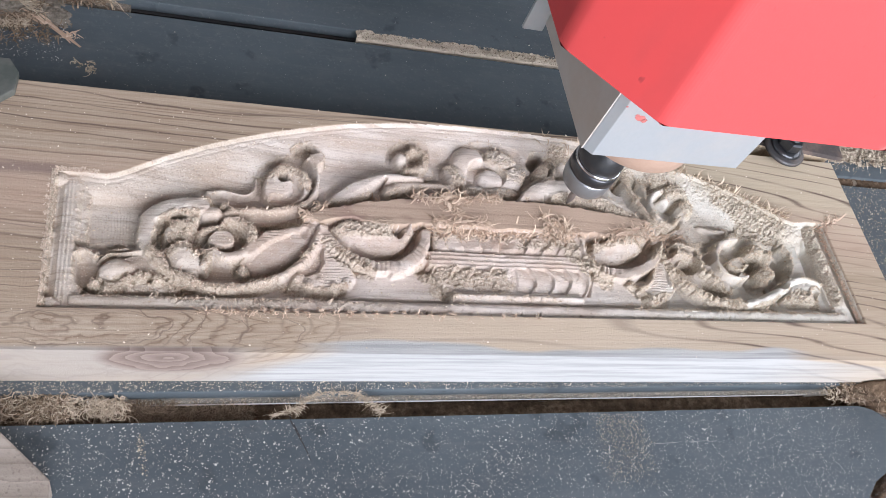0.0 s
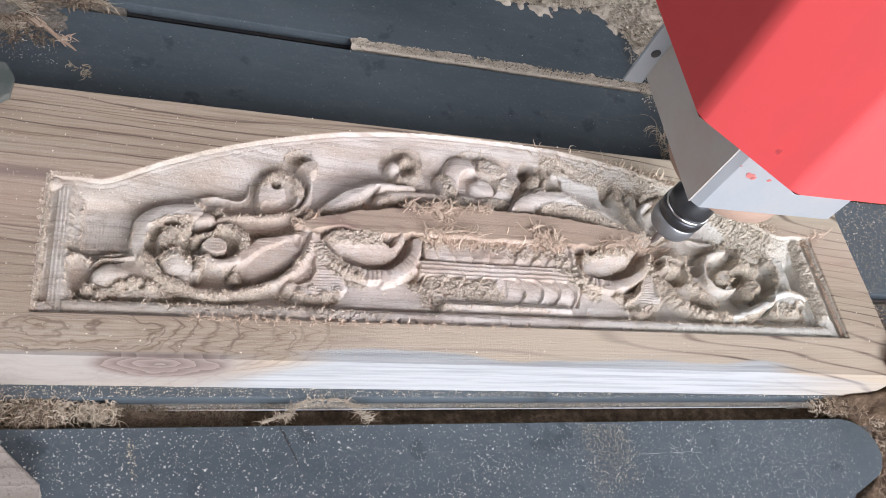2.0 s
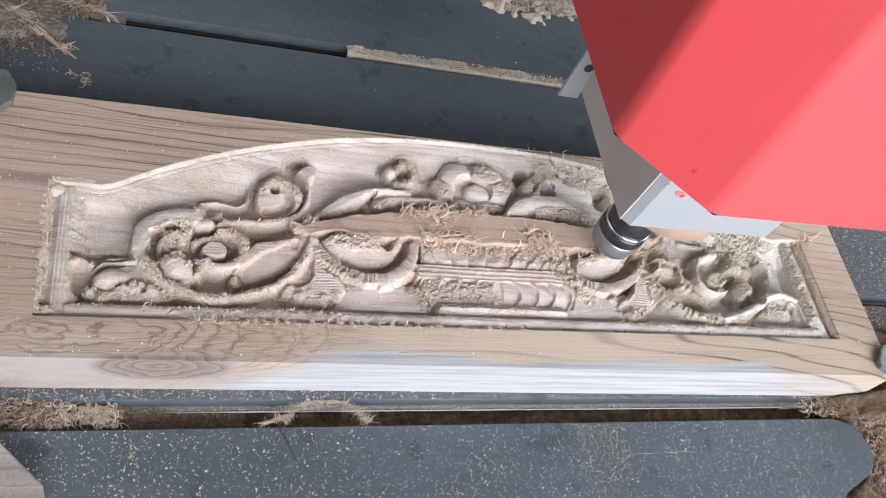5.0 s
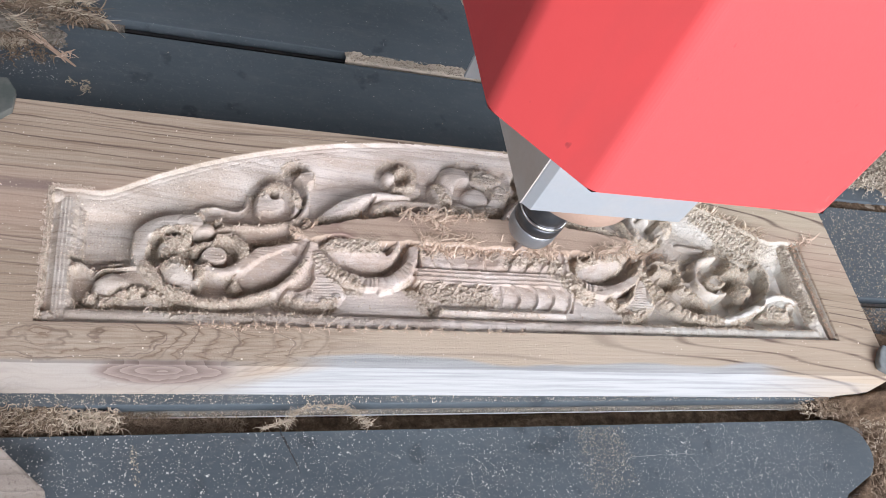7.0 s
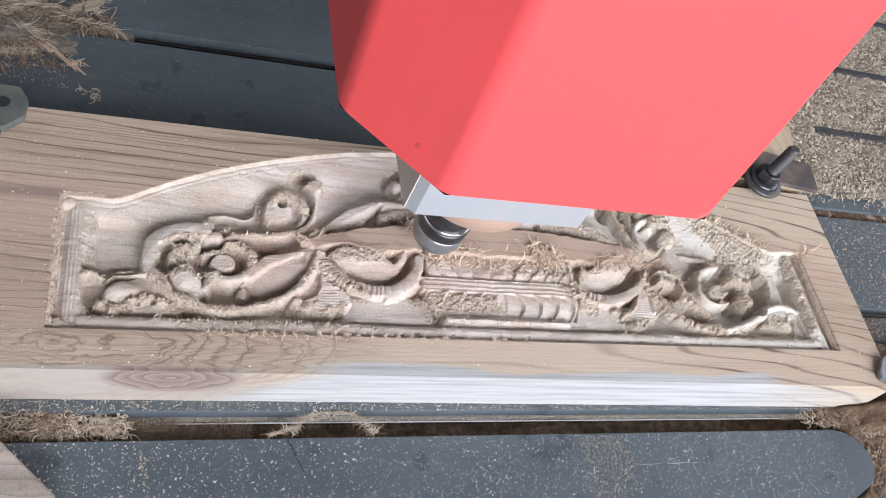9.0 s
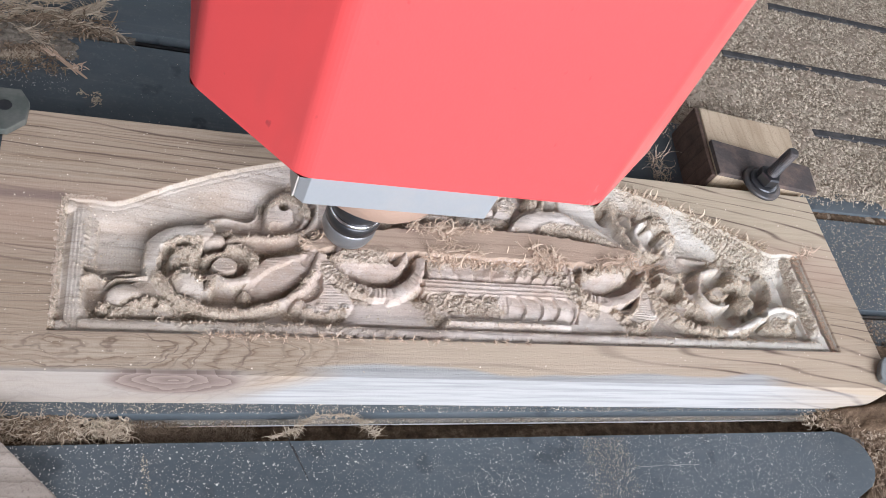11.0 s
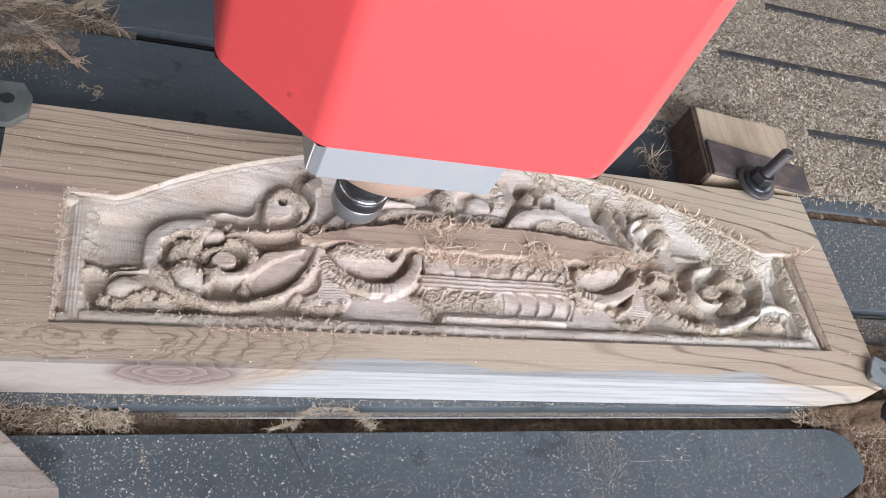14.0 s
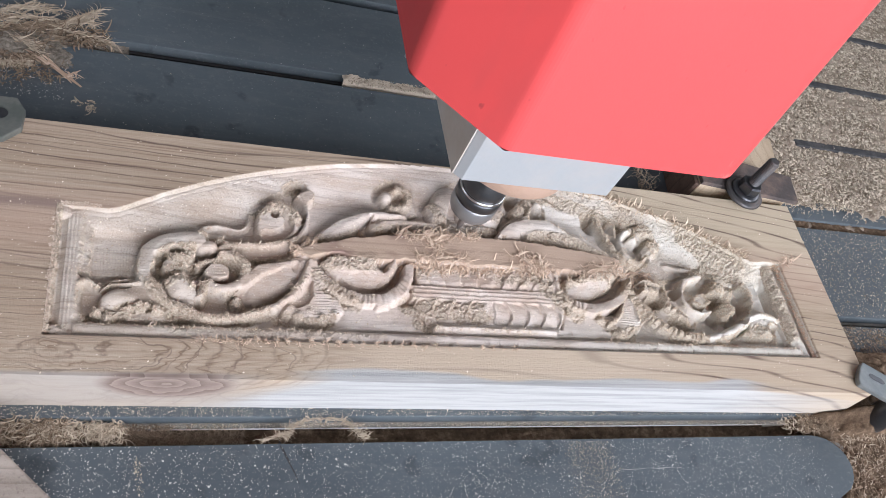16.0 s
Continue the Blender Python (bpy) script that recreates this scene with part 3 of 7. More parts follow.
def ground_and_mouldings(R, F, Y, d_top):
    """The cove under the arch, the end panels and the mouldings; F folds the board about its axis."""
    ground = -0.0155
    lip = -0.0042 * smoothstep(0.0, 0.0012, d_top) - 0.0004 * smoothstep(0.0042, 0.0048, d_top) * smoothstep(0.0062, 0.0054, d_top)
    R.z = lip - (-ground - 0.0042) * np.clip((d_top - 0.003) / 0.031, 0, 1) ** 1.15
    k = smoothstep(0.068, 0.050, F) * smoothstep(0.099, 0.088, Y)
    R.z = R.z * (1 - k) - 0.0125 * k
    k = smoothstep(0.047, 0.038, Y) * smoothstep(0.20, 0.222, F)
    R.z = R.z * (1 - k) - 0.0085 * k
    end = -0.0036 - 0.0040 * np.abs((F - 0.0135) / 0.0078) ** 3
    end = np.maximum(end, -0.0072 - 0.0025 * smoothstep(0.022, 0.030, F))
    R.z = np.where((F < 0.027) & (Y < 0.1080), np.maximum(end, np.where(F < 0.020, -0.0072, R.z)), R.z)
    R.z -= 0.0007 * (np.sin(F * 2600) > 0.2) * smoothstep(0.006, 0.008, F) * smoothstep(0.0175, 0.0165, F) * (Y < 0.106)
    R.z = np.where((R.x < 0.0030) & (F < 0.05), -0.0006, R.z)
    base = -0.0026 - 0.0050 * np.abs((Y - 0.0075) / 0.0062) ** 2.4
    R.z = np.where((Y < 0.0128) & (F > 0.018), np.maximum(base, -0.0050), R.z)
    R.z = np.where((Y < 0.0040) & (F <= 0.018), -0.0042, R.z)
    R.dome(0.0055, 0.0050, 0.0075, 0.0055, -0.0016, 0, 2.6, 0.006)
    R.dome(0.0050, 0.1065, 0.0065, 0.0050, -0.0016, 0, 2.6, 0.006)
    R.z = np.where((Y >= 0.0128) & (Y < 0.0170) & (F > 0.024), np.minimum(R.z, -0.0130), R.z)


def left_leaf_and_scroll(R):
    # leaf at the lower end
    R.level(0.0290, 0.0356, 0.0080, 0.0178, -0.0150, 0, 0.25)
    R.trench([(0.0203, 0.0542), (0.0350, 0.0542), (0.0500, 0.0542)], 0.0024, 0.0026, -0.0165)
    R.tube([(0.0165, 0.0433), (0.0220, 0.0477), (0.0271, 0.0471), (0.0339, 0.0434), (0.0410, 0.0466), (0.0502, 0.0485), (0.0615, 0.0483)], 0.0022, 0.0034, -0.0040)
    R.plate([(0.0333, 0.0246), (0.0353, 0.0336), (0.0414, 0.0412), (0.0504, 0.0445), (0.0635, 0.0471), (0.0733, 0.0402), (0.0831, 0.0338), (0.0910, 0.0249), (0.0835, 0.0174), (0.0648, 0.0166), (0.0482, 0.0173), (0.0392, 0.0169)], -0.0075, (0, 0.05), 0.0015)
    R.dome(0.0480, 0.0345, 0.0130, 0.0081, -0.0028, 6, 2.6, 0.008)
    R.trench([(0.0284, 0.0290), (0.0313, 0.0382), (0.0374, 0.0454), (0.0466, 0.0482), (0.0597, 0.0495)], 0.0014, 0.0012, -0.0110)
    for c, r, top in (([(0.0335, 0.0218)], 0.0050, -0.0050), ([(0.0409, 0.0186)], 0.0055, -0.0055), ([(0.0540, 0.0244)], 0.0062, -0.0030), ([(0.0642, 0.0281)], 0.0075, -0.0028), ([(0.0736, 0.0262)], 0.0062, -0.0030)):
        R.dome(c[0][0], c[0][1], r * 1.25, r, top, 10, 2.4)
    R.groove([(0.0379, 0.0269), (0.0459, 0.0255), (0.0538, 0.0295), (0.0621, 0.0344)], 0.0020, 0.0016, 0.0035)
    R.pit(0.0689, 0.0262, 0.0023, 0.0023, -0.0090)
    R.pit(0.0578, 0.0239, 0.0018, 0.0018, -0.0090)
    R.pit(0.0374, 0.0230, 0.0014, 0.0018, -0.0100)
    R.fuzz([(0.0284, 0.0194), (0.0408, 0.0199), (0.0569, 0.0260), (0.0756, 0.0269), (0.0909, 0.0230)], 0.008, 0.008, 0.75)
    R.fuzz([(0.0400, 0.0322), (0.0563, 0.0366)], 0.008, 0.006, -1.0)
    # bowl of the great scroll
    R.plate([(0.0817, 0.0890), (0.0669, 0.0788), (0.0638, 0.0591), (0.0684, 0.0405), (0.0833, 0.0274), (0.1027, 0.0200), (0.1304, 0.0202), (0.1551, 0.0284), (0.1770, 0.0440), (0.1915, 0.0676), (0.1923, 0.0808), (0.1526, 0.0804), (0.1398, 0.0872), (0.1229, 0.0884)], -0.0180, (0, -0.02), 0.0, 0.0020, True)
    # rim, broad on top and thin along the bottom
    R.blade([(0.1025, 0.0902), (0.0915, 0.0903), (0.0814, 0.0879), (0.0725, 0.0826), (0.0669, 0.0747), (0.0649, 0.0654), (0.0657, 0.0558), (0.0687, 0.0466), (0.0743, 0.0390)], 0.0066, 0.0056, -0.0022, -0.0034, 0.0010, 0.0014)
    R.tube([(0.0711, 0.0421), (0.0798, 0.0342), (0.0907, 0.0269), (0.1023, 0.0224), (0.1160, 0.0203), (0.1319, 0.0219), (0.1482, 0.0268), (0.1631, 0.0351), (0.1754, 0.0456), (0.1848, 0.0592), (0.1919, 0.0735)], 0.0060, 0.0030, -0.0022, 0.0, 2.6)
    R.fuzz([(0.0679, 0.0475), (0.0829, 0.0307), (0.1023, 0.0215), (0.1319, 0.0209), (0.1545, 0.0285)], 0.006, 0.006, 0.6)
    R.fuzz([(0.0935, 0.0894), (0.0775, 0.0860), (0.0677, 0.0738), (0.0655, 0.0592)], 0.006, 0.005, -0.9)
    R.fuzz([(0.0997, 0.0828), (0.0816, 0.0804), (0.0747, 0.0729), (0.0724, 0.0620), (0.0740, 0.0479)], 0.0045, 0.005, 1.2)
    # leaf lobes and the holes between them
    R.plate([(0.0776, 0.0874), (0.0998, 0.0893), (0.1020, 0.0793), (0.1000, 0.0692), (0.0901, 0.0621), (0.0804, 0.0600), (0.0759, 0.0635), (0.0780, 0.0744)], -0.0055, (0, 0), 0.002)
    R.plate([(0.0779, 0.0496), (0.0824, 0.0552), (0.0909, 0.0581), (0.0989, 0.0567), (0.1021, 0.0502), (0.1030, 0.0398), (0.1004, 0.0303), (0.0899, 0.0325), (0.0813, 0.0376)], -0.0045, (0, 0.16), 0.003)
    R.pit(0.0967, 0.0539, 0.0036, 0.0029, -0.0095, 10, 0.4)
    R.pit(0.0871, 0.0793, 0.0048, 0.0030, -0.0150)
    R.pit(0.0757, 0.0724, 0.0051, 0.0039, -0.0190, 20)
    R.pit(0.0735, 0.0577, 0.0043, 0.0095, -0.0200, 0)
    R.pit(0.0993, 0.0673, 0.0036, 0.0044, -0.0140, 0, 0.3)
    R.dome(0.0906, 0.0692, 0.0064, 0.0054, -0.0036, 0, 2.6)
    R.dome(0.0833, 0.0613, 0.0035, 0.0034, -0.0042, 0, 2.6)
    R.dome(0.0809, 0.0503, 0.0031, 0.0033, -0.0050, 0, 2.6)
    R.dome(0.1102, 0.0851, 0.0091, 0.0071, -0.0016, 8, 3.0)
    R.dome(0.1065, 0.0950, 0.0058, 0.0051, -0.0020, 30, 2.6)
    R.dome(0.1207, 0.0928, 0.0055, 0.0047, -0.0070, 0, 2.6)
    R.fuzz([(0.1175, 0.0932), (0.1246, 0.0928)], 0.006, 0.006, 0.9)
    R.pit(0.1123, 0.0782, 0.0066, 0.0025, -0.0150, 8)
    R.fuzz([(0.0818, 0.0756), (0.0919, 0.0699), (0.0999, 0.0745), (0.1000, 0.0646), (0.0861, 0.0612)], 0.008, 0.008, 0.9)
    R.fuzz([(0.1065, 0.0967), (0.1107, 0.0950)], 0.005, 0.005, 0.8)
    R.fuzz([(0.1066, 0.0849), (0.1149, 0.0851)], 0.007, 0.007, -1.0)
    R.fuzz([(0.0817, 0.0489), (0.0922, 0.0544), (0.1002, 0.0500)], 0.006, 0.006, 0.6)
    R.fuzz([(0.0925, 0.0392), (0.1003, 0.0335)], 0.006, 0.006, -0.8)
    # eye and the ring that turns into the tongue
    R.pit(0.1209, 0.0638, 0.0137, 0.0118, -0.0180, 0, 0.10)
    R.tube([(0.1028, 0.0687), (0.1084, 0.0711), (0.1150, 0.0721), (0.1199, 0.0760)], 0.0034, 0.0034, -0.0050, 0, 2.6)
    R.tube([(0.1215, 0.0790), (0.1294, 0.0791), (0.1365, 0.0746), (0.1397, 0.0667), (0.1387, 0.0582), (0.1332, 0.0515), (0.1253, 0.0476), (0.1172, 0.0471), (0.1108, 0.0501), (0.1068, 0.0456), (0.1045, 0.0393)], 0.0036, 0.0048, -0.0034, 0.0024, 2.8)
    R.level(0.1175, 0.0630, 0.0095, 0.0074, -0.0046, 0, 0.06)
    R.fuzz([(0.1118, 0.0626), (0.1233, 0.0634)], 0.008, 0.008, -1.5)
    R.rake([(0.1118, 0.0626), (0.1233, 0.0634)], 0.007, 0.007, 1.0)
    R.fuzz([(0.1231, 0.0766), (0.1348, 0.0734), (0.1380, 0.0641)], 0.006, 0.006, 0.8)
    R.fuzz([(0.1027, 0.0681), (0.1083, 0.0705), (0.1149, 0.0715), (0.1068, 0.0456)], 0.005, 0.005, 0.8)
    R.fuzz([(0.1221, 0.0479), (0.1386, 0.0538)], 0.005, 0.006, -0.9)
    # tongue: level on top, falling steeply to the front
    R.plate([(0.1327, 0.0493), (0.1413, 0.0627), (0.1522, 0.0725), (0.1698, 0.0790), (0.1868, 0.0824), (0.1930, 0.0807), (0.1897, 0.0700), (0.1795, 0.0551), (0.1639, 0.0432), (0.1511, 0.0367), (0.1411, 0.0362)], -0.0105, (0.0, 0.20), 0.0035)
    R.plate([(0.1323, 0.0514), (0.1396, 0.0627), (0.1482, 0.0704), (0.1647, 0.0757), (0.1824, 0.0780), (0.1803, 0.0716), (0.1665, 0.0656), (0.1547, 0.0597), (0.1448, 0.0522), (0.1376, 0.0469)], -0.0036, (0, 0.02), 0.0006, 0.003)
    R.rake([(0.1480, 0.0638), (0.1583, 0.0645)], 0.006, 0.006, 1.0)
    R.rake([(0.1679, 0.0687), (0.1749, 0.0692)], 0.004, 0.004, 1.0)
    R.pit(0.1796, 0.0712, 0.0027, 0.0041, -0.0075, 0, 0.4)
    R.fuzz([(0.1432, 0.0746), (0.1562, 0.0791), (0.1737, 0.0815)], 0.007, 0.007, 0.8)
    R.fuzz([(0.1432, 0.0428), (0.1603, 0.0511), (0.1827, 0.0651)], 0.008, 0.007, -0.9)
    R.dome(0.1334, 0.0389, 0.0053, 0.0062, -0.0062, 0, 2.4)
    R.fuzz([(0.1303, 0.0393), (0.1368, 0.0387)], 0.006, 0.006, 0.9)
    R.pit(0.1357, 0.0392, 0.0021, 0.0024, -0.0120, 0, 0.3)
    R.fuzz([(0.1389, 0.0344), (0.1556, 0.0386), (0.1730, 0.0468), (0.1845, 0.0586)], 0.003, 0.003, 0.9)


def left_stems_and_small_scroll(R):
    R.tube([(0.1087, 0.1056), (0.1210, 0.1078), (0.1339, 0.1058), (0.1417, 0.1087), (0.1454, 0.1166), (0.1470, 0.1245)], 0.0032, 0.0024, -0.0085, 0.0, 2.6)
    R.plate([(0.1475, 0.1327), (0.1590, 0.1419), (0.1777, 0.1486), (0.1913, 0.1397), (0.1946, 0.1162), (0.1866, 0.0990), (0.1662, 0.0930), (0.1464, 0.0924), (0.1314, 0.0954), (0.1402, 0.1030), (0.1448, 0.1169)], -0.0155, (0, 0), 0.0, 0.0020, True)
    R.plate([(0.1514, 0.1214), (0.1571, 0.1308), (0.1672, 0.1353), (0.1771, 0.1330), (0.1851, 0.1271), (0.1888, 0.1185), (0.1859, 0.1083), (0.1782, 0.1000), (0.1655, 0.0946), (0.1546, 0.0957), (0.1491, 0.1027), (0.1485, 0.1118)], -0.0055, (-0.02, 0.16), 0.0012, 0.003)
    R.trench([(0.1726, 0.1223), (0.1761, 0.1182), (0.1772, 0.1128), (0.1728, 0.1064), (0.1646, 0.1018), (0.1566, 0.1022)], 0.0026, 0.0034, -0.0120, 0.0012)
    R.pit(0.1658, 0.1222, 0.0046, 0.0044, -0.0170, 0, 0.2)
    R.rake([(0.1532, 0.1073), (0.1620, 0.1048)], 0.006, 0.008, 0.9)
    R.fuzz([(0.1542, 0.1250), (0.1670, 0.1319), (0.1805, 0.1277), (0.1855, 0.1181)], 0.008, 0.008, 0.9)
    R.fuzz([(0.1733, 0.1070), (0.1663, 0.0998)], 0.005, 0.005, -0.8)
    # ring stem that runs up to the comma-shaped head
    R.trench([(0.1252, 0.0858), (0.1445, 0.0878), (0.1709, 0.0921), (0.1903, 0.1007), (0.1979, 0.1179)], 0.0050, 0.0040, -0.0160)
    R.tube([(0.1204, 0.0852), (0.1352, 0.0890), (0.1524, 0.0904), (0.1701, 0.0940), (0.1839, 0.1011), (0.1909, 0.1116), (0.1935, 0.1241), (0.1931, 0.1332)], 0.0038, 0.0030, -0.0040, 0.0004, 2.8)
    R.plate([(0.1740, 0.1482), (0.1782, 0.1580), (0.1902, 0.1607), (0.1961, 0.1555), (0.1872, 0.1497), (0.1838, 0.1401), (0.1772, 0.1382)], -0.0170, (0, 0), 0.0, 0.0018, True)
    R.plate([(0.1833, 0.1445), (0.1887, 0.1492), (0.1959, 0.1512), (0.2019, 0.1478), (0.2014, 0.1408), (0.1959, 0.1362), (0.1926, 0.1278), (0.1896, 0.1321), (0.1881, 0.1387)], -0.0045, (0, 0.05), 0.0008)
    R.fuzz([(0.1751, 0.1530), (0.1894, 0.1577)], 0.004, 0.004, 0.8)
    R.fuzz([(0.1225, 0.0864), (0.1524, 0.0899), (0.1839, 0.1011)], 0.003, 0.003, 0.3)


def left_long_leaf_and_bud(R):
    R.plate([(0.1933, 0.0969), (0.1989, 0.1111), (0.2142, 0.1283), (0.2395, 0.1403), (0.2650, 0.1442), (0.2853, 0.1427), (0.3159, 0.1368), (0.3220, 0.1254), (0.3128, 0.1168), (0.2718, 0.1166), (0.2363, 0.1061), (0.2119, 0.0979)], -0.0155, (0, 0), 0.0, 0.0020, True)
    R.plate([(0.1970, 0.1001), (0.2027, 0.1088), (0.2152, 0.1201), (0.2328, 0.1287), (0.2530, 0.1342), (0.2705, 0.1343), (0.2859, 0.1311), (0.2732, 0.1275), (0.2589, 0.1255), (0.2468, 0.1232), (0.2399, 0.1173), (0.2333, 0.1088), (0.2186, 0.1031), (0.2043, 0.0991)], -0.0056, (0, 0.26), 0.0024, 0.0026)
    R.tube([(0.2525, 0.1187), (0.2619, 0.1224), (0.2773, 0.1251), (0.2951, 0.1250), (0.3143, 0.1245)], 0.0070, 0.0026, -0.0038, 0.0016, 2.4)
    R.trench([(0.2381, 0.1093), (0.2428, 0.1176), (0.2497, 0.1275)], 0.0050, 0.0016, -0.0160)
    R.fuzz([(0.2574, 0.1266), (0.2830, 0.1303), (0.3084, 0.1269)], 0.004, 0.004, 0.6)
    R.trench([(0.2621, 0.1137), (0.2827, 0.1178), (0.3088, 0.1202)], 0.0040, 0.0030, -0.0160)
    R.fuzz([(0.2082, 0.1140), (0.2378, 0.1254), (0.2733, 0.1318), (0.3041, 0.1307)], 0.009, 0.006, -0.9)
    R.fuzz([(0.2011, 0.1027), (0.2225, 0.1068), (0.2374, 0.1126)], 0.004, 0.004, 0.5)
    # bud in its pocket
    R.plate([(0.2548, 0.1575), (0.2614, 0.1669), (0.2760, 0.1724), (0.2916, 0.1705), (0.2969, 0.1593), (0.2985, 0.1441), (0.2869, 0.1357), (0.2688, 0.1339), (0.2563, 0.1385)], -0.0155, (0, 0), 0.0, 0.0020, True)
    R.plate([(0.2657, 0.1428), (0.2822, 0.1519), (0.2928, 0.1530), (0.2986, 0.1414), (0.2851, 0.1341), (0.2673, 0.1347)], -0.0115, (0, 0.1), 0.0)
    R.dome(0.2669, 0.1515, 0.0068, 0.0085, -0.0026, 0, 3.0)
    R.tube([(0.2748, 0.1593), (0.2825, 0.1633), (0.2882, 0.1590), (0.2886, 0.1505), (0.2842, 0.1439), (0.2766, 0.1407), (0.2705, 0.1413)], 0.0040, 0.0040, -0.0046, 0.0006, 2.8)
    R.pit(0.2809, 0.1555, 0.0037, 0.0049, -0.0100, 0, 0.4)
    R.fuzz([(0.2748, 0.1593), (0.2863, 0.1606), (0.2872, 0.1473), (0.2707, 0.1383), (0.2643, 0.1400)], 0.006, 0.006, 0.9)
    R.fuzz([(0.2660, 0.1546), (0.2682, 0.1512)], 0.006, 0.006, -0.8)


def middle_flower(R):
    R.plate([(0.3046, 0.1489), (0.3156, 0.1650), (0.3337, 0.1761), (0.3551, 0.1774), (0.3800, 0.1738), (0.3912, 0.1583), (0.3898, 0.1404), (0.3760, 0.1255), (0.3446, 0.1190), (0.3207, 0.1192), (0.3080, 0.1287)], -0.0150, (0, 0), 0.0, 0.0018, True)
    R.dome(0.3308, 0.1254, 0.0159, 0.0079, -0.0072, 8, 3.0, 0.010)
    R.dome(0.3588, 0.1274, 0.0187, 0.0074, -0.0080, 4, 3.0, 0.010)
    R.dome(0.3154, 0.1407, 0.0114, 0.0146, -0.0050, 10, 3.2, 0.012)
    R.dome(0.3701, 0.1444, 0.0174, 0.0145, -0.0046, -12, 3.4, 0.012)
    R.dome(0.3597, 0.1603, 0.0180, 0.0128, -0.0034, -8, 3.4, 0.012)
    R.dome(0.3306, 0.1576, 0.0163, 0.0151, -0.0022, 14, 3.6, 0.012)
    for line in ([(0.3435, 0.1542), (0.3464, 0.1646), (0.3515, 0.1741)], [(0.3626, 0.1500), (0.3765, 0.1578), (0.3878, 0.1629)], [(0.3274, 0.1425), (0.3199, 0.1491), (0.3122, 0.1544)], [(0.3282, 0.1341), (0.3200, 0.1297), (0.3118, 0.1241)], [(0.3575, 0.1346), (0.3658, 0.1317), (0.3747, 0.1264)], [(0.3442, 0.1272), (0.3437, 0.1188)]):
        R.trench(line, 0.0008, 0.0015, -0.0085, 0.0002)
    R.groove([(0.3622, 0.1442), (0.3728, 0.1440), (0.3829, 0.1413)], 0.0010, 0.0010, 0.0010)
    R.groove([(0.3602, 0.1390), (0.3701, 0.1388), (0.3796, 0.1360)], 0.0010, 0.0010, 0.0010)
    R.pit(0.3448, 0.1438, 0.0175, 0.0118, -0.0140, -8, 0.07)
    R.dome(0.3486, 0.1419, 0.0130, 0.0087, -0.0068, -8, 6.0, 0.008)
    R.pit(0.3166, 0.1292, 0.0043, 0.0036, -0.0160)
    R.rake([(0.3614, 0.1429), (0.3776, 0.1402)], 0.008, 0.008, 0.6)
    R.fuzz([(0.3120, 0.1464), (0.3168, 0.1330), (0.3233, 0.1240), (0.3389, 0.1219), (0.3696, 0.1260)], 0.006, 0.007, 0.9)
    R.fuzz([(0.3522, 0.1619), (0.3682, 0.1638)], 0.010, 0.010, 0.7)
    R.fuzz([(0.3641, 0.1481), (0.3766, 0.1432)], 0.011, 0.011, 0.55)
    R.fuzz([(0.3244, 0.1618), (0.3366, 0.1601), (0.3276, 0.1485)], 0.009, 0.008, -1.2)
    R.fuzz([(0.3416, 0.1410), (0.3534, 0.1398)], 0.009, 0.009, -1.2)


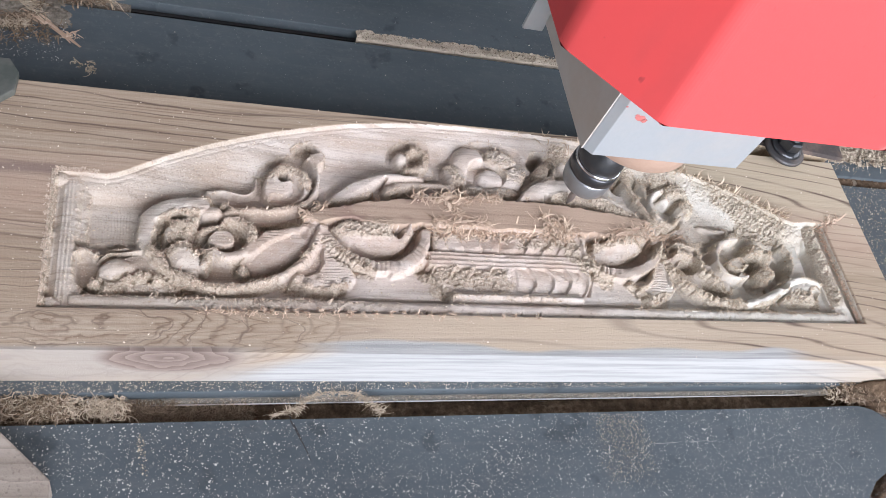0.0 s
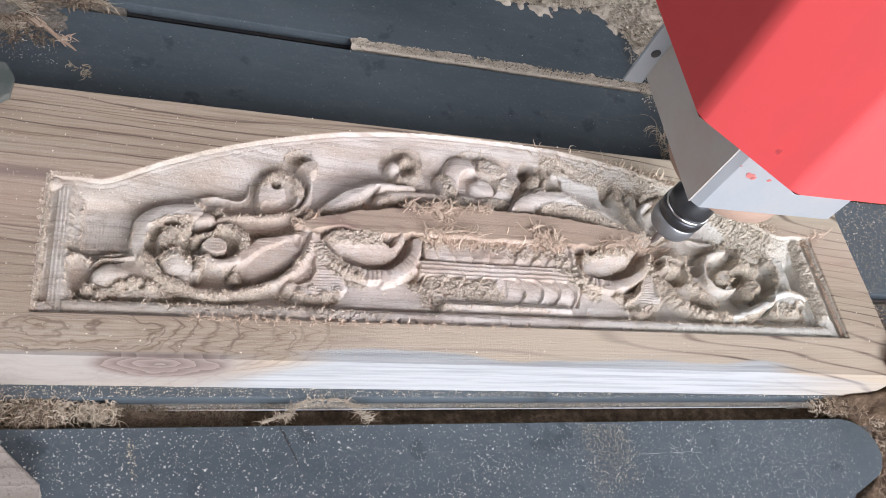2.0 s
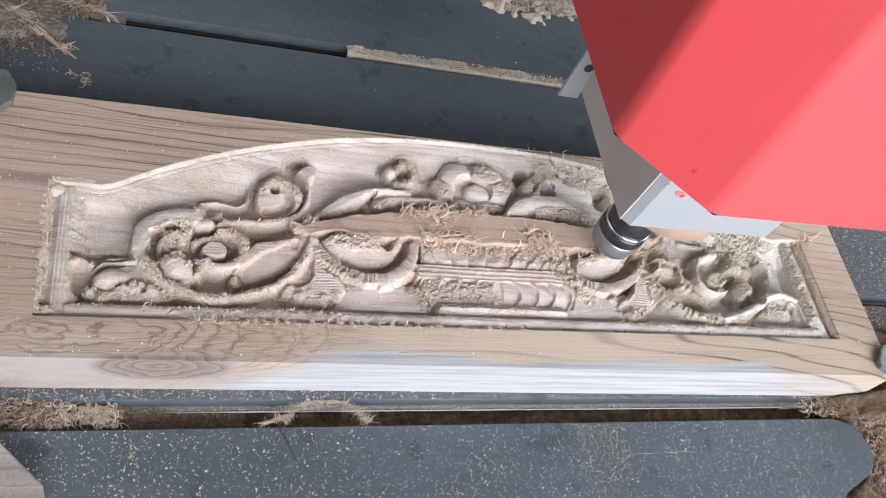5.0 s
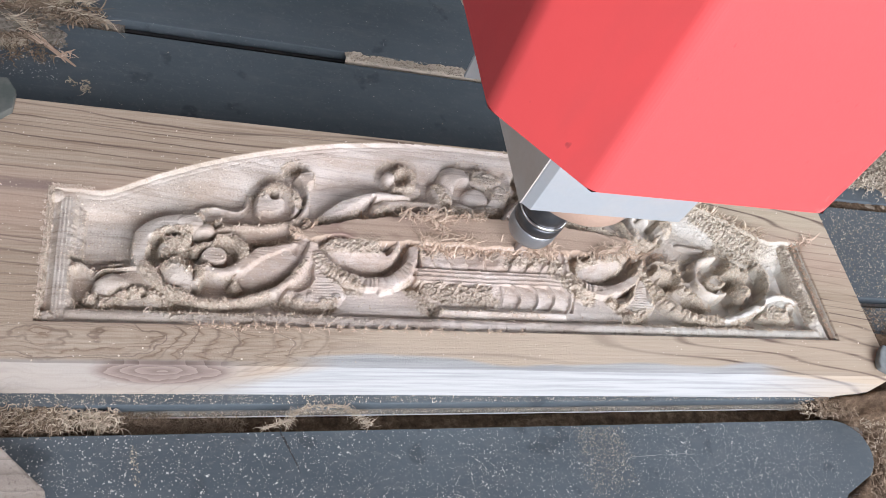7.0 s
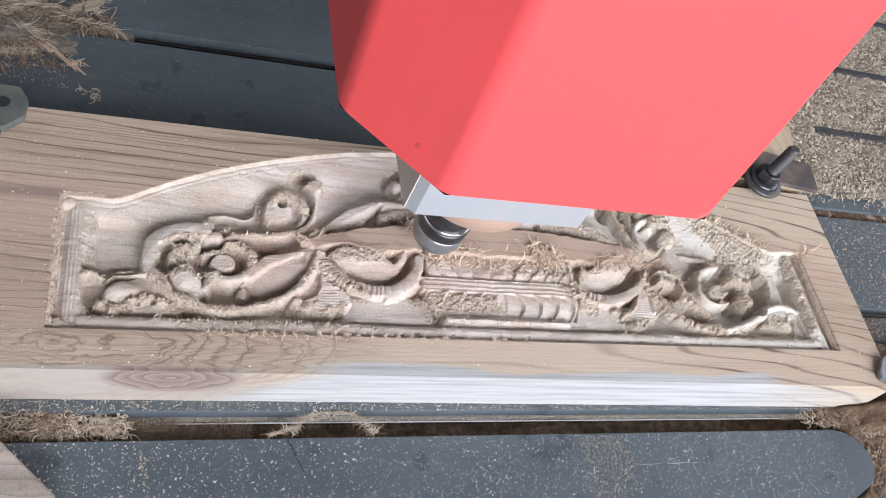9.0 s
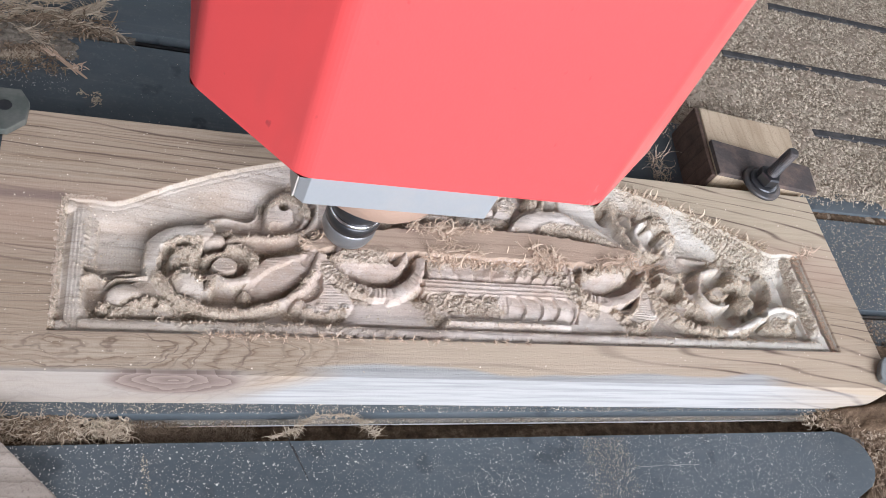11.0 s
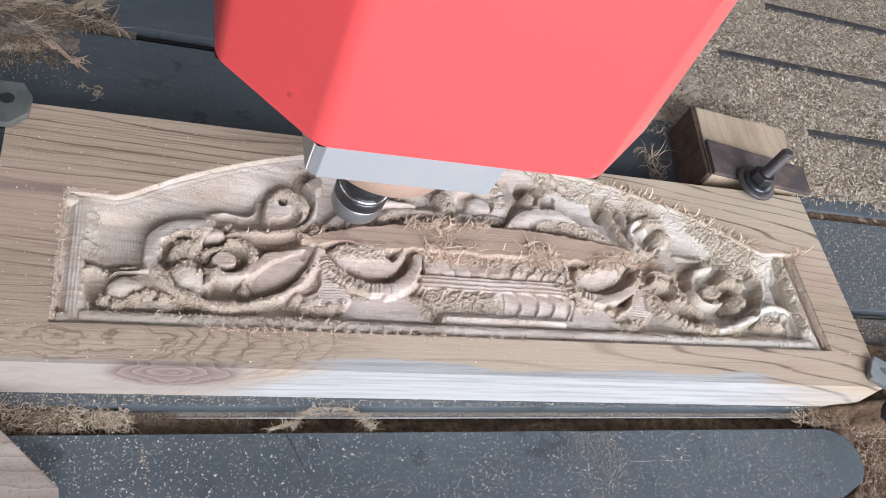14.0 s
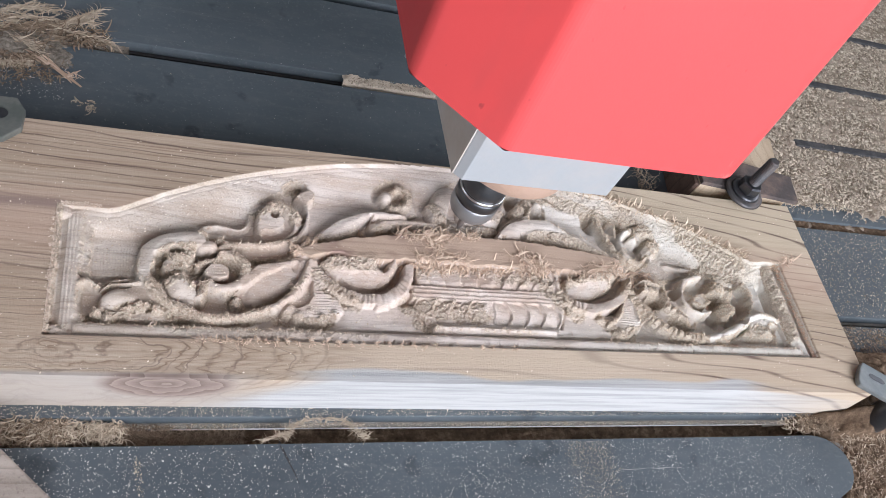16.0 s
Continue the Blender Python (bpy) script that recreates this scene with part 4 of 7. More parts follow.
def right_bud_and_leaf(R):
    R.plate([(0.3915, 0.1575), (0.4012, 0.1693), (0.4162, 0.1738), (0.4272, 0.1683), (0.4332, 0.1602), (0.4304, 0.1485), (0.4129, 0.1336), (0.3912, 0.1289), (0.3764, 0.1275), (0.3814, 0.1433)], -0.0155, (0, 0), 0.0, 0.0020, True)
    R.plate([(0.3787, 0.1342), (0.3926, 0.1446), (0.4081, 0.1476), (0.4170, 0.1393), (0.4045, 0.1316), (0.3800, 0.1267)], -0.0100, (0, 0.15), 0.0)
    R.dome(0.4014, 0.1517, 0.0080, 0.0100, -0.0034, 0, 2.6)
    R.tube([(0.4012, 0.1616), (0.4105, 0.1654), (0.4134, 0.1570), (0.4097, 0.1461), (0.4015, 0.1413)], 0.0032, 0.0030, -0.0040, 0, 2.8)
    R.tube([(0.4225, 0.1628), (0.4288, 0.1582), (0.4287, 0.1501), (0.4245, 0.1431)], 0.0026, 0.0024, -0.0040, 0, 2.6)
    R.fuzz([(0.3969, 0.1499), (0.4114, 0.1615), (0.4101, 0.1481)], 0.008, 0.007, 1.0)
    R.pit(0.3997, 0.1658, 0.0090, 0.0075, -0.0270, 20, 0.2)
    R.pit(0.4244, 0.1519, 0.0095, 0.0075, -0.0270, 15, 0.2)
    R.pit(0.4810, 0.1485, 0.0062, 0.0095, -0.0270, 10, 0.25)
    for c, d in (([(0.4471, 0.1678)], 0.0045), ([(0.4519, 0.1622)], 0.0040), ([(0.4595, 0.1576)], 0.0036), ([(0.4342, 0.1738)], 0.0030)):
        R.pit(c[0][0], c[0][1], 0.0070, 0.0036, -0.0080 - d, -35, 0.5)
    R.fuzz([(0.4184, 0.1766), (0.4478, 0.1698), (0.4771, 0.1608), (0.4950, 0.1559)], 0.010, 0.010, 0.9)
    R.plate([(0.3690, 0.1192), (0.3866, 0.1349), (0.4244, 0.1439), (0.4603, 0.1396), (0.4879, 0.1257), (0.5038, 0.1043), (0.4921, 0.0969), (0.4703, 0.1080), (0.4296, 0.1160), (0.3937, 0.1140)], -0.0155, (0, 0), 0.0, 0.0020, True)
    R.blade([(0.3725, 0.1175), (0.3885, 0.1253), (0.4072, 0.1303), (0.4256, 0.1321), (0.4416, 0.1285)], 0.0030, 0.0040, -0.0022, -0.0060, 0.0072, 0.0022)
    R.blade([(0.4028, 0.1216), (0.4213, 0.1246), (0.4388, 0.1224), (0.4554, 0.1162), (0.4715, 0.1074), (0.4844, 0.0982)], 0.0035, 0.0030, -0.0030, -0.0100, 0.0060, 0.0030)
    R.tube([(0.4523, 0.1276), (0.4673, 0.1212), (0.4790, 0.1119), (0.4903, 0.1013)], 0.0040, 0.0034, -0.0036, 0.0016, 2.6)
    R.pit(0.3992, 0.1195, 0.0030, 0.0040, -0.0130)
    R.pit(0.4351, 0.1158, 0.0110, 0.0034, -0.0170, -12, 0.3)
    R.fuzz([(0.4081, 0.1214), (0.4346, 0.1201), (0.4573, 0.1138), (0.4789, 0.1029)], 0.009, 0.009, 1.0)
    R.fuzz([(0.3820, 0.1215), (0.4262, 0.1347)], 0.006, 0.005, -0.9)


def right_small_scroll(R):
    R.plate([(0.4792, 0.1557), (0.4908, 0.1556), (0.5013, 0.1471), (0.5225, 0.1520), (0.5410, 0.1470), (0.5516, 0.1343), (0.5451, 0.1148), (0.5295, 0.1017), (0.5124, 0.0991), (0.4993, 0.1084), (0.4914, 0.1247), (0.4846, 0.1387)], -0.0170, (0, 0), 0.0, 0.0018, True)
    # lean leaf ribs with deep slots between them
    R.tube([(0.4877, 0.1483), (0.4898, 0.1338), (0.4946, 0.1197), (0.5019, 0.1060), (0.5091, 0.0963)], 0.0034, 0.0028, -0.0040, 0.0008, 2.6)
    R.tube([(0.5007, 0.1463), (0.5027, 0.1357), (0.5012, 0.1223)], 0.0036, 0.0022, -0.0030, 0, 2.8)
    R.trench([(0.4974, 0.1427), (0.4990, 0.1307), (0.5028, 0.1179), (0.5092, 0.1092)], 0.0022, 0.0030, -0.0205, 0.0008)
    # torn cap of the curl
    R.dome(0.5416, 0.1401, 0.0150, 0.0085, -0.0036, -25, 2.6)
    R.dome(0.5470, 0.1244, 0.0085, 0.0120, -0.0050, 0, 2.6)
    # the curl: a pale thin tongue round a hollow that falls away to the right
    R.plate([(0.5090, 0.1270), (0.5224, 0.1322), (0.5333, 0.1292), (0.5378, 0.1189), (0.5311, 0.1065), (0.5173, 0.1041), (0.5092, 0.1112)], -0.0180, (-0.12, 0.10), 0.0, 0.0014, True)
    R.tube([(0.5224, 0.1382), (0.5134, 0.1347), (0.5066, 0.1274), (0.5048, 0.1193), (0.5071, 0.1103), (0.5125, 0.1030), (0.5200, 0.0985)], 0.0034, 0.0020, -0.0018, 0.0004, 2.8)
    R.dome(0.5260, 0.1292, 0.0070, 0.0045, -0.0050, -20, 2.4)
    R.pit(0.5351, 0.1267, 0.0050, 0.0042, -0.0270, 0, 0.2)
    R.tube([(0.5177, 0.1015), (0.5279, 0.1049), (0.5356, 0.1121)], 0.0026, 0.0022, -0.0060, 0, 2.6)
    R.fuzz([(0.4926, 0.1475), (0.5023, 0.1499), (0.5221, 0.1478), (0.5439, 0.1431), (0.5498, 0.1287)], 0.007, 0.012, 1.0)
    R.fuzz([(0.5112, 0.0991), (0.5240, 0.1026), (0.5358, 0.1088)], 0.006, 0.006, 0.8)
    R.fuzz([(0.4882, 0.1457), (0.4923, 0.1248), (0.5046, 0.1024)], 0.004, 0.004, 0.7)
    R.fuzz([(0.5159, 0.1363), (0.5081, 0.1282), (0.5063, 0.1181)], 0.004, 0.003, -1.2)
    R.fuzz([(0.5199, 0.1226), (0.5296, 0.1162)], 0.008, 0.008, -0.6)


def lower_scroll(R, leaf, rim, hollows):
    """The C-shaped scroll beside the basket: its pocket, the leaf that fills it and the pale rim round it."""
    R.plate(leaf, -0.0052, (0.02, 0.42), 0.0020, 0.0020)
    for cx, cy, rx, ry in hollows:
        R.pit(cx, cy, rx, ry, -0.0105, 0, 0.4)
    R.blade(rim, 0.0042, 0.0042, -0.0032, -0.0020, 0.0014, 0.0008)


def shells_and_lower_scrolls(R):
    # left shell: a lined fan below the meeting of the scrolls
    R.plate([(0.1933, 0.0776), (0.1980, 0.0675), (0.2082, 0.0537), (0.2154, 0.0430), (0.2175, 0.0306), (0.2083, 0.0263), (0.2013, 0.0202), (0.1927, 0.0208), (0.1841, 0.0219), (0.1758, 0.0254), (0.1697, 0.0299), (0.1636, 0.0344), (0.1768, 0.0434), (0.1853, 0.0564)], -0.0062, (0, 0.06), 0.0008, 0.003)
    R.rake([(0.1957, 0.0530), (0.2013, 0.0323)], 0.010, 0.016, 1.4)
    R.trench([(0.1715, 0.0378), (0.1811, 0.0393), (0.1884, 0.0461), (0.1918, 0.0574)], 0.0045, 0.0014, -0.0095, 0.002)
    R.rake([(0.1767, 0.0391), (0.1857, 0.0445)], 0.007, 0.005, 1.0)
    R.tube([(0.1922, 0.0750), (0.1884, 0.0634), (0.1816, 0.0513), (0.1733, 0.0414), (0.1650, 0.0352)], 0.0036, 0.0036, -0.0018, 0.001, 2.6)
    for c in ([(0.1717, 0.0309)], [(0.1800, 0.0274)], [(0.1891, 0.0298)], [(0.1993, 0.0258)], [(0.2092, 0.0297)]):
        R.dome(c[0][0], c[0][1], 0.0055, 0.0050, -0.0046, 0, 2.6, 0.008)
    R.fuzz([(0.1630, 0.0262), (0.1818, 0.0222), (0.1968, 0.0209), (0.2057, 0.0246)], 0.005, 0.006, 0.9)
    R.fuzz([(0.1953, 0.0641), (0.2034, 0.0518), (0.2203, 0.0401), (0.2269, 0.0380)], 0.006, 0.008, 0.7)
    R.notch([(0.1922, 0.0750), (0.1884, 0.0634), (0.1816, 0.0513), (0.1733, 0.0414), (0.1650, 0.0352)], 0.0046, 0.0046, 15, 0.0010, -0.3)
    # left lower scroll
    R.plate([(0.2007, 0.0703), (0.2122, 0.0722), (0.2327, 0.0693), (0.2518, 0.0717), (0.2680, 0.0782), (0.2779, 0.0789), (0.2749, 0.0635), (0.2615, 0.0522), (0.2446, 0.0481), (0.2264, 0.0512), (0.2109, 0.0617)], -0.0155, (0, 0), 0.0, 0.0020, True)
    lower_scroll(R, [(0.1984, 0.0761), (0.2097, 0.0822), (0.2260, 0.0834), (0.2402, 0.0845), (0.2481, 0.0829), (0.2520, 0.0746), (0.2565, 0.0728), (0.2624, 0.0818), (0.2673, 0.0822), (0.2648, 0.0701), (0.2559, 0.0589), (0.2439, 0.0530), (0.2301, 0.0527), (0.2169, 0.0581), (0.2067, 0.0662)], [(0.1938, 0.0747), (0.1985, 0.0646), (0.2076, 0.0550), (0.2204, 0.0466), (0.2359, 0.0423), (0.2523, 0.0442), (0.2656, 0.0532), (0.2749, 0.0654), (0.2778, 0.0764)], ((0.2575, 0.0762, 0.0024, 0.0022),))
    R.trench([(0.2163, 0.0611), (0.2295, 0.0546), (0.2457, 0.0535), (0.2617, 0.0607), (0.2710, 0.0731)], 0.0022, 0.0024, -0.0160, 0.0012)
    R.tube([(0.2467, 0.0382), (0.2588, 0.0429), (0.2710, 0.0529), (0.2769, 0.0649), (0.2776, 0.0736)], 0.0055, 0.0036, -0.0020, 0.001, 2.6)
    R.notch([(0.1962, 0.0707), (0.2017, 0.0597), (0.2100, 0.0510), (0.2203, 0.0450)], 0.0070, 0.0070, 11, 0.0020)
    R.notch([(0.2248, 0.0448), (0.2372, 0.0419), (0.2523, 0.0442), (0.2656, 0.0532), (0.2749, 0.0654)], 0.0060, 0.0060, 14, 0.0009, 0.2)
    R.fuzz([(0.2520, 0.0421), (0.2715, 0.0546), (0.2780, 0.0710)], 0.006, 0.005, -1.0)
    R.fuzz([(0.2074, 0.0519), (0.2246, 0.0427)], 0.006, 0.006, 0.8)
    R.fuzz([(0.2046, 0.0755), (0.2277, 0.0771), (0.2443, 0.0783)], 0.008, 0.010, 1.0)
    for c, r in (([(0.2168, 0.0737)], 0.0050), ([(0.2273, 0.0723)], 0.0060), ([(0.2378, 0.0747)], 0.0060), ([(0.2633, 0.0775)], 0.0045)):
        R.dome(c[0][0], c[0][1], r * 1.2, r, -0.0022, 0, 2.2, 0.008)
    # right lower scroll
    R.plate([(0.4231, 0.0711), (0.4321, 0.0741), (0.4544, 0.0731), (0.4838, 0.0800), (0.5019, 0.0838), (0.4996, 0.0724), (0.4832, 0.0574), (0.4600, 0.0507), (0.4397, 0.0520), (0.4274, 0.0607)], -0.0155, (0, 0), 0.0, 0.0020, True)
    lower_scroll(R, [(0.4317, 0.0764), (0.4429, 0.0784), (0.4556, 0.0854), (0.4715, 0.0878), (0.4885, 0.0891), (0.4917, 0.0831), (0.4754, 0.0660), (0.4546, 0.0564), (0.4370, 0.0565), (0.4297, 0.0644)], [(0.4204, 0.0780), (0.4180, 0.0683), (0.4211, 0.0579), (0.4315, 0.0492), (0.4477, 0.0443), (0.4664, 0.0476), (0.4836, 0.0569), (0.4959, 0.0685), (0.5003, 0.0787)], ((0.4834, 0.0763, 0.0044, 0.0031),))
    R.trench([(0.4365, 0.0577), (0.4531, 0.0539), (0.4744, 0.0587), (0.4915, 0.0706), (0.4997, 0.0811)], 0.0020, 0.0026, -0.0160, 0.0012)
    R.tube([(0.4189, 0.0785), (0.4173, 0.0700), (0.4193, 0.0619)], 0.0036, 0.0036, -0.0018, 0, 2.6)
    R.plate([(0.4172, 0.0565), (0.4260, 0.0547), (0.4403, 0.0474), (0.4383, 0.0357), (0.4280, 0.0341), (0.4166, 0.0404)], -0.0062, (0, 0.05), 0.001)
    R.fuzz([(0.4194, 0.0538), (0.4277, 0.0455), (0.4361, 0.0385)], 0.010, 0.010, 1.0)
    R.notch([(0.4198, 0.0756), (0.4214, 0.0591), (0.4317, 0.0498), (0.4456, 0.0453)], 0.0060, 0.0060, 9, 0.0014, 0.3)
    R.fuzz([(0.4388, 0.0461), (0.4590, 0.0449), (0.4833, 0.0557)], 0.006, 0.006, -1.0)
    R.fuzz([(0.4347, 0.0742), (0.4542, 0.0804), (0.4790, 0.0822)], 0.009, 0.009, 0.9)
    for c, r in (([(0.4440, 0.0736)], 0.0050), ([(0.4593, 0.0771)], 0.0060), ([(0.4733, 0.0793)], 0.0055)):
        R.dome(c[0][0], c[0][1], r * 1.2, r, -0.0022, 0, 2.2, 0.008)
    # right shell
    R.plate([(0.5003, 0.0768), (0.5028, 0.0610), (0.5041, 0.0418), (0.5055, 0.0312), (0.4933, 0.0237), (0.4850, 0.0166), (0.4748, 0.0185), (0.4697, 0.0251), (0.4631, 0.0305), (0.4792, 0.0406), (0.4911, 0.0591)], -0.0062, (0, 0.06), 0.0008, 0.003)
    R.rake([(0.4964, 0.0564), (0.4912, 0.0324)], 0.006, 0.012, 1.4)
    for line in ([(0.4971, 0.0723), (0.4889, 0.0542), (0.4790, 0.0377), (0.4658, 0.0296)], [(0.4983, 0.0724), (0.4989, 0.0548), (0.5000, 0.0352)]):
        R.tube(line, 0.0018, 0.0020, -0.0028, 0, 2.4)
    R.dome(0.4771, 0.0220, 0.0120, 0.0075, -0.0040, 0, 2.6)
    R.dome(0.4597, 0.0350, 0.0070, 0.0050, -0.0050, 0, 2.6)
    R.fuzz([(0.4588, 0.0362), (0.4689, 0.0263), (0.4788, 0.0198), (0.4917, 0.0226)], 0.007, 0.009, 1.0)


def right_scroll(R):
    R.plate([(0.5135, 0.0846), (0.5535, 0.0873), (0.5835, 0.0960), (0.6237, 0.0922), (0.6484, 0.0832), (0.6479, 0.0622), (0.6259, 0.0389), (0.5904, 0.0269), (0.5655, 0.0272), (0.5447, 0.0353), (0.5284, 0.0526), (0.5142, 0.0671)], -0.0195, (0, 0), 0.0, 0.0014, True)
    R.plate([(0.5176, 0.0753), (0.5501, 0.0812), (0.5683, 0.0747), (0.5682, 0.0564), (0.5738, 0.0364), (0.5513, 0.0354), (0.5300, 0.0514)], -0.0118, (0, 0.04), 0.0008)
    # torn rope of the rim, pale and smooth where it turns up into the end leaf
    R.tube([(0.4992, 0.0712), (0.5052, 0.0569), (0.5154, 0.0407), (0.5299, 0.0283), (0.5494, 0.0208), (0.5713, 0.0193)], 0.0056, 0.0060, -0.0026, 0.0010, 2.6)
    R.tube([(0.5645, 0.0185), (0.5886, 0.0217), (0.6126, 0.0312), (0.6336, 0.0433), (0.6544, 0.0474), (0.6688, 0.0430)], 0.0058, 0.0036, -0.0024, 0.001, 2.6)
    R.tube([(0.6330, 0.0451), (0.6435, 0.0597), (0.6455, 0.0741), (0.6408, 0.0830)], 0.0030, 0.0030, -0.0036, 0, 2.6)
    R.fuzz([(0.5013, 0.0640), (0.5201, 0.0361), (0.5438, 0.0230), (0.5680, 0.0192)], 0.009, 0.009, 0.8)
    R.notch([(0.4992, 0.0712), (0.5052, 0.0569), (0.5154, 0.0407), (0.5299, 0.0283), (0.5494, 0.0208), (0.5713, 0.0193)], 0.0070, 0.0076, 17, 0.0022)
    R.fuzz([(0.5784, 0.0208), (0.6169, 0.0332), (0.6427, 0.0450)], 0.006, 0.006, -1.0)
    # leaf between the shell and the inner ring
    R.plate([(0.5098, 0.0806), (0.5265, 0.0830), (0.5444, 0.0804), (0.5430, 0.0728), (0.5303, 0.0657), (0.5172, 0.0687)], -0.0040, (0, 0.05), 0.001)
    R.tube([(0.5386, 0.0769), (0.5401, 0.0682), (0.5392, 0.0582)], 0.0034, 0.0034, -0.0036, 0, 2.6)
    R.plate([(0.5219, 0.0613), (0.5361, 0.0559), (0.5514, 0.0444), (0.5433, 0.0398), (0.5296, 0.0464)], -0.0130, (0, 0.05), 0.0)
    R.tube([(0.5399, 0.0546), (0.5482, 0.0489), (0.5547, 0.0419), (0.5594, 0.0337)], 0.0050, 0.0034, -0.0042, 0.001, 2.6)
    R.notch([(0.5399, 0.0546), (0.5482, 0.0489), (0.5547, 0.0419), (0.5594, 0.0337)], 0.0060, 0.0044, 6, 0.0020)
    R.fuzz([(0.5294, 0.0613), (0.5453, 0.0518), (0.5594, 0.0373)], 0.008, 0.008, 1.0)
    # inner ring, eye and lobes
    R.tube([(0.5902, 0.0887), (0.5769, 0.0859), (0.5658, 0.0793), (0.5592, 0.0688), (0.5595, 0.0569), (0.5671, 0.0493), (0.5794, 0.0469), (0.5929, 0.0506)], 0.0044, 0.0022, -0.0030, 0.0008, 2.8)
    R.trench([(0.5929, 0.0829), (0.5788, 0.0781), (0.5704, 0.0700), (0.5695, 0.0605), (0.5764, 0.0540), (0.5905, 0.0560)], 0.0036, 0.0030, -0.0200)
    R.level(0.5813, 0.0618, 0.0103, 0.0070, -0.0052, 0, 0.06)
    R.rake([(0.5758, 0.0615), (0.5877, 0.0609)], 0.008, 0.008, 0.8)
    R.fuzz([(0.5767, 0.0603), (0.5862, 0.0589)], 0.009, 0.009, 0.2)
    R.fuzz([(0.5748, 0.0838), (0.5606, 0.0688), (0.5671, 0.0493), (0.5869, 0.0491)], 0.005, 0.005, -0.8)
    R.dome(0.6094, 0.0783, 0.0120, 0.0100, -0.0036, 0, 2.6)
    R.dome(0.6258, 0.0742, 0.0130, 0.0085, -0.0040, -20, 2.6)
    R.dome(0.6128, 0.0529, 0.0125, 0.0120, -0.0036, 0, 2.6)
    R.fuzz([(0.6102, 0.0836), (0.6284, 0.0769), (0.6122, 0.0548), (0.6118, 0.0454), (0.6048, 0.0703)], 0.010, 0.011, 1.0)
    R.fuzz([(0.5840, 0.0387), (0.6107, 0.0380)], 0.007, 0.007, -1.0)
    # end leaf
    R.plate([(0.6354, 0.0419), (0.6565, 0.0467), (0.6686, 0.0402), (0.6641, 0.0274), (0.6486, 0.0213), (0.6321, 0.0231), (0.6195, 0.0257)], -0.0062, (0, 0.05), 0.001)
    R.dome(0.6467, 0.0300, 0.0125, 0.0095, -0.0036, 0, 2.4)
    R.fuzz([(0.6332, 0.0295), (0.6468, 0.0288), (0.6597, 0.0262)], 0.010, 0.010, 1.0)
    R.dome(0.5951, 0.0176, 0.0060, 0.0040, -0.0050, 0, 2.4)
    R.fuzz([(0.5918, 0.0175), (0.6111, 0.0158), (0.6227, 0.0114)], 0.006, 0.004, 0.9)
    # holes between the lobes and under the leaf
    R.pit(0.5529, 0.0727, 0.0060, 0.0085, -0.0230, 0, 0.2)
    R.pit(0.5530, 0.0368, 0.0110, 0.0042, -0.0230, -30, 0.25)
    R.pit(0.5130, 0.0751, 0.0055, 0.0061, -0.0250, 0, 0.25)
    R.pit(0.5301, 0.0595, 0.0068, 0.0061, -0.0250, 0, 0.3)
    R.pit(0.5935, 0.0810, 0.0100, 0.0068, -0.0270, 15, 0.15)
    R.pit(0.6041, 0.0662, 0.0085, 0.0065, -0.0270, 0, 0.15)
    R.pit(0.5944, 0.0487, 0.0051, 0.0056, -0.0250, 0, 0.2)
    R.pit(0.5996, 0.0415, 0.0049, 0.0044, -0.0250, 0, 0.2)
    R.pit(0.6343, 0.0654, 0.0076, 0.0150, -0.0270, 15, 0.15)
    R.pit(0.6205, 0.0443, 0.0085, 0.0073, -0.0250, 0, 0.3)
    R.pit(0.6609, 0.0329, 0.0044, 0.0056, -0.0250, 0, 0.3)
    for line in ([(0.5167, 0.0785), (0.5281, 0.0743), (0.5373, 0.0711)], [(0.5176, 0.0527), (0.5304, 0.0437), (0.5446, 0.0336)], [(0.6021, 0.0598), (0.6127, 0.0655), (0.6192, 0.0646)]):
        R.trench(line, 0.0026, 0.0022, -0.0165, 0.0008)
    R.fuzz([(0.5541, 0.0739), (0.5542, 0.0650)], 0.006, 0.006, -1.0)


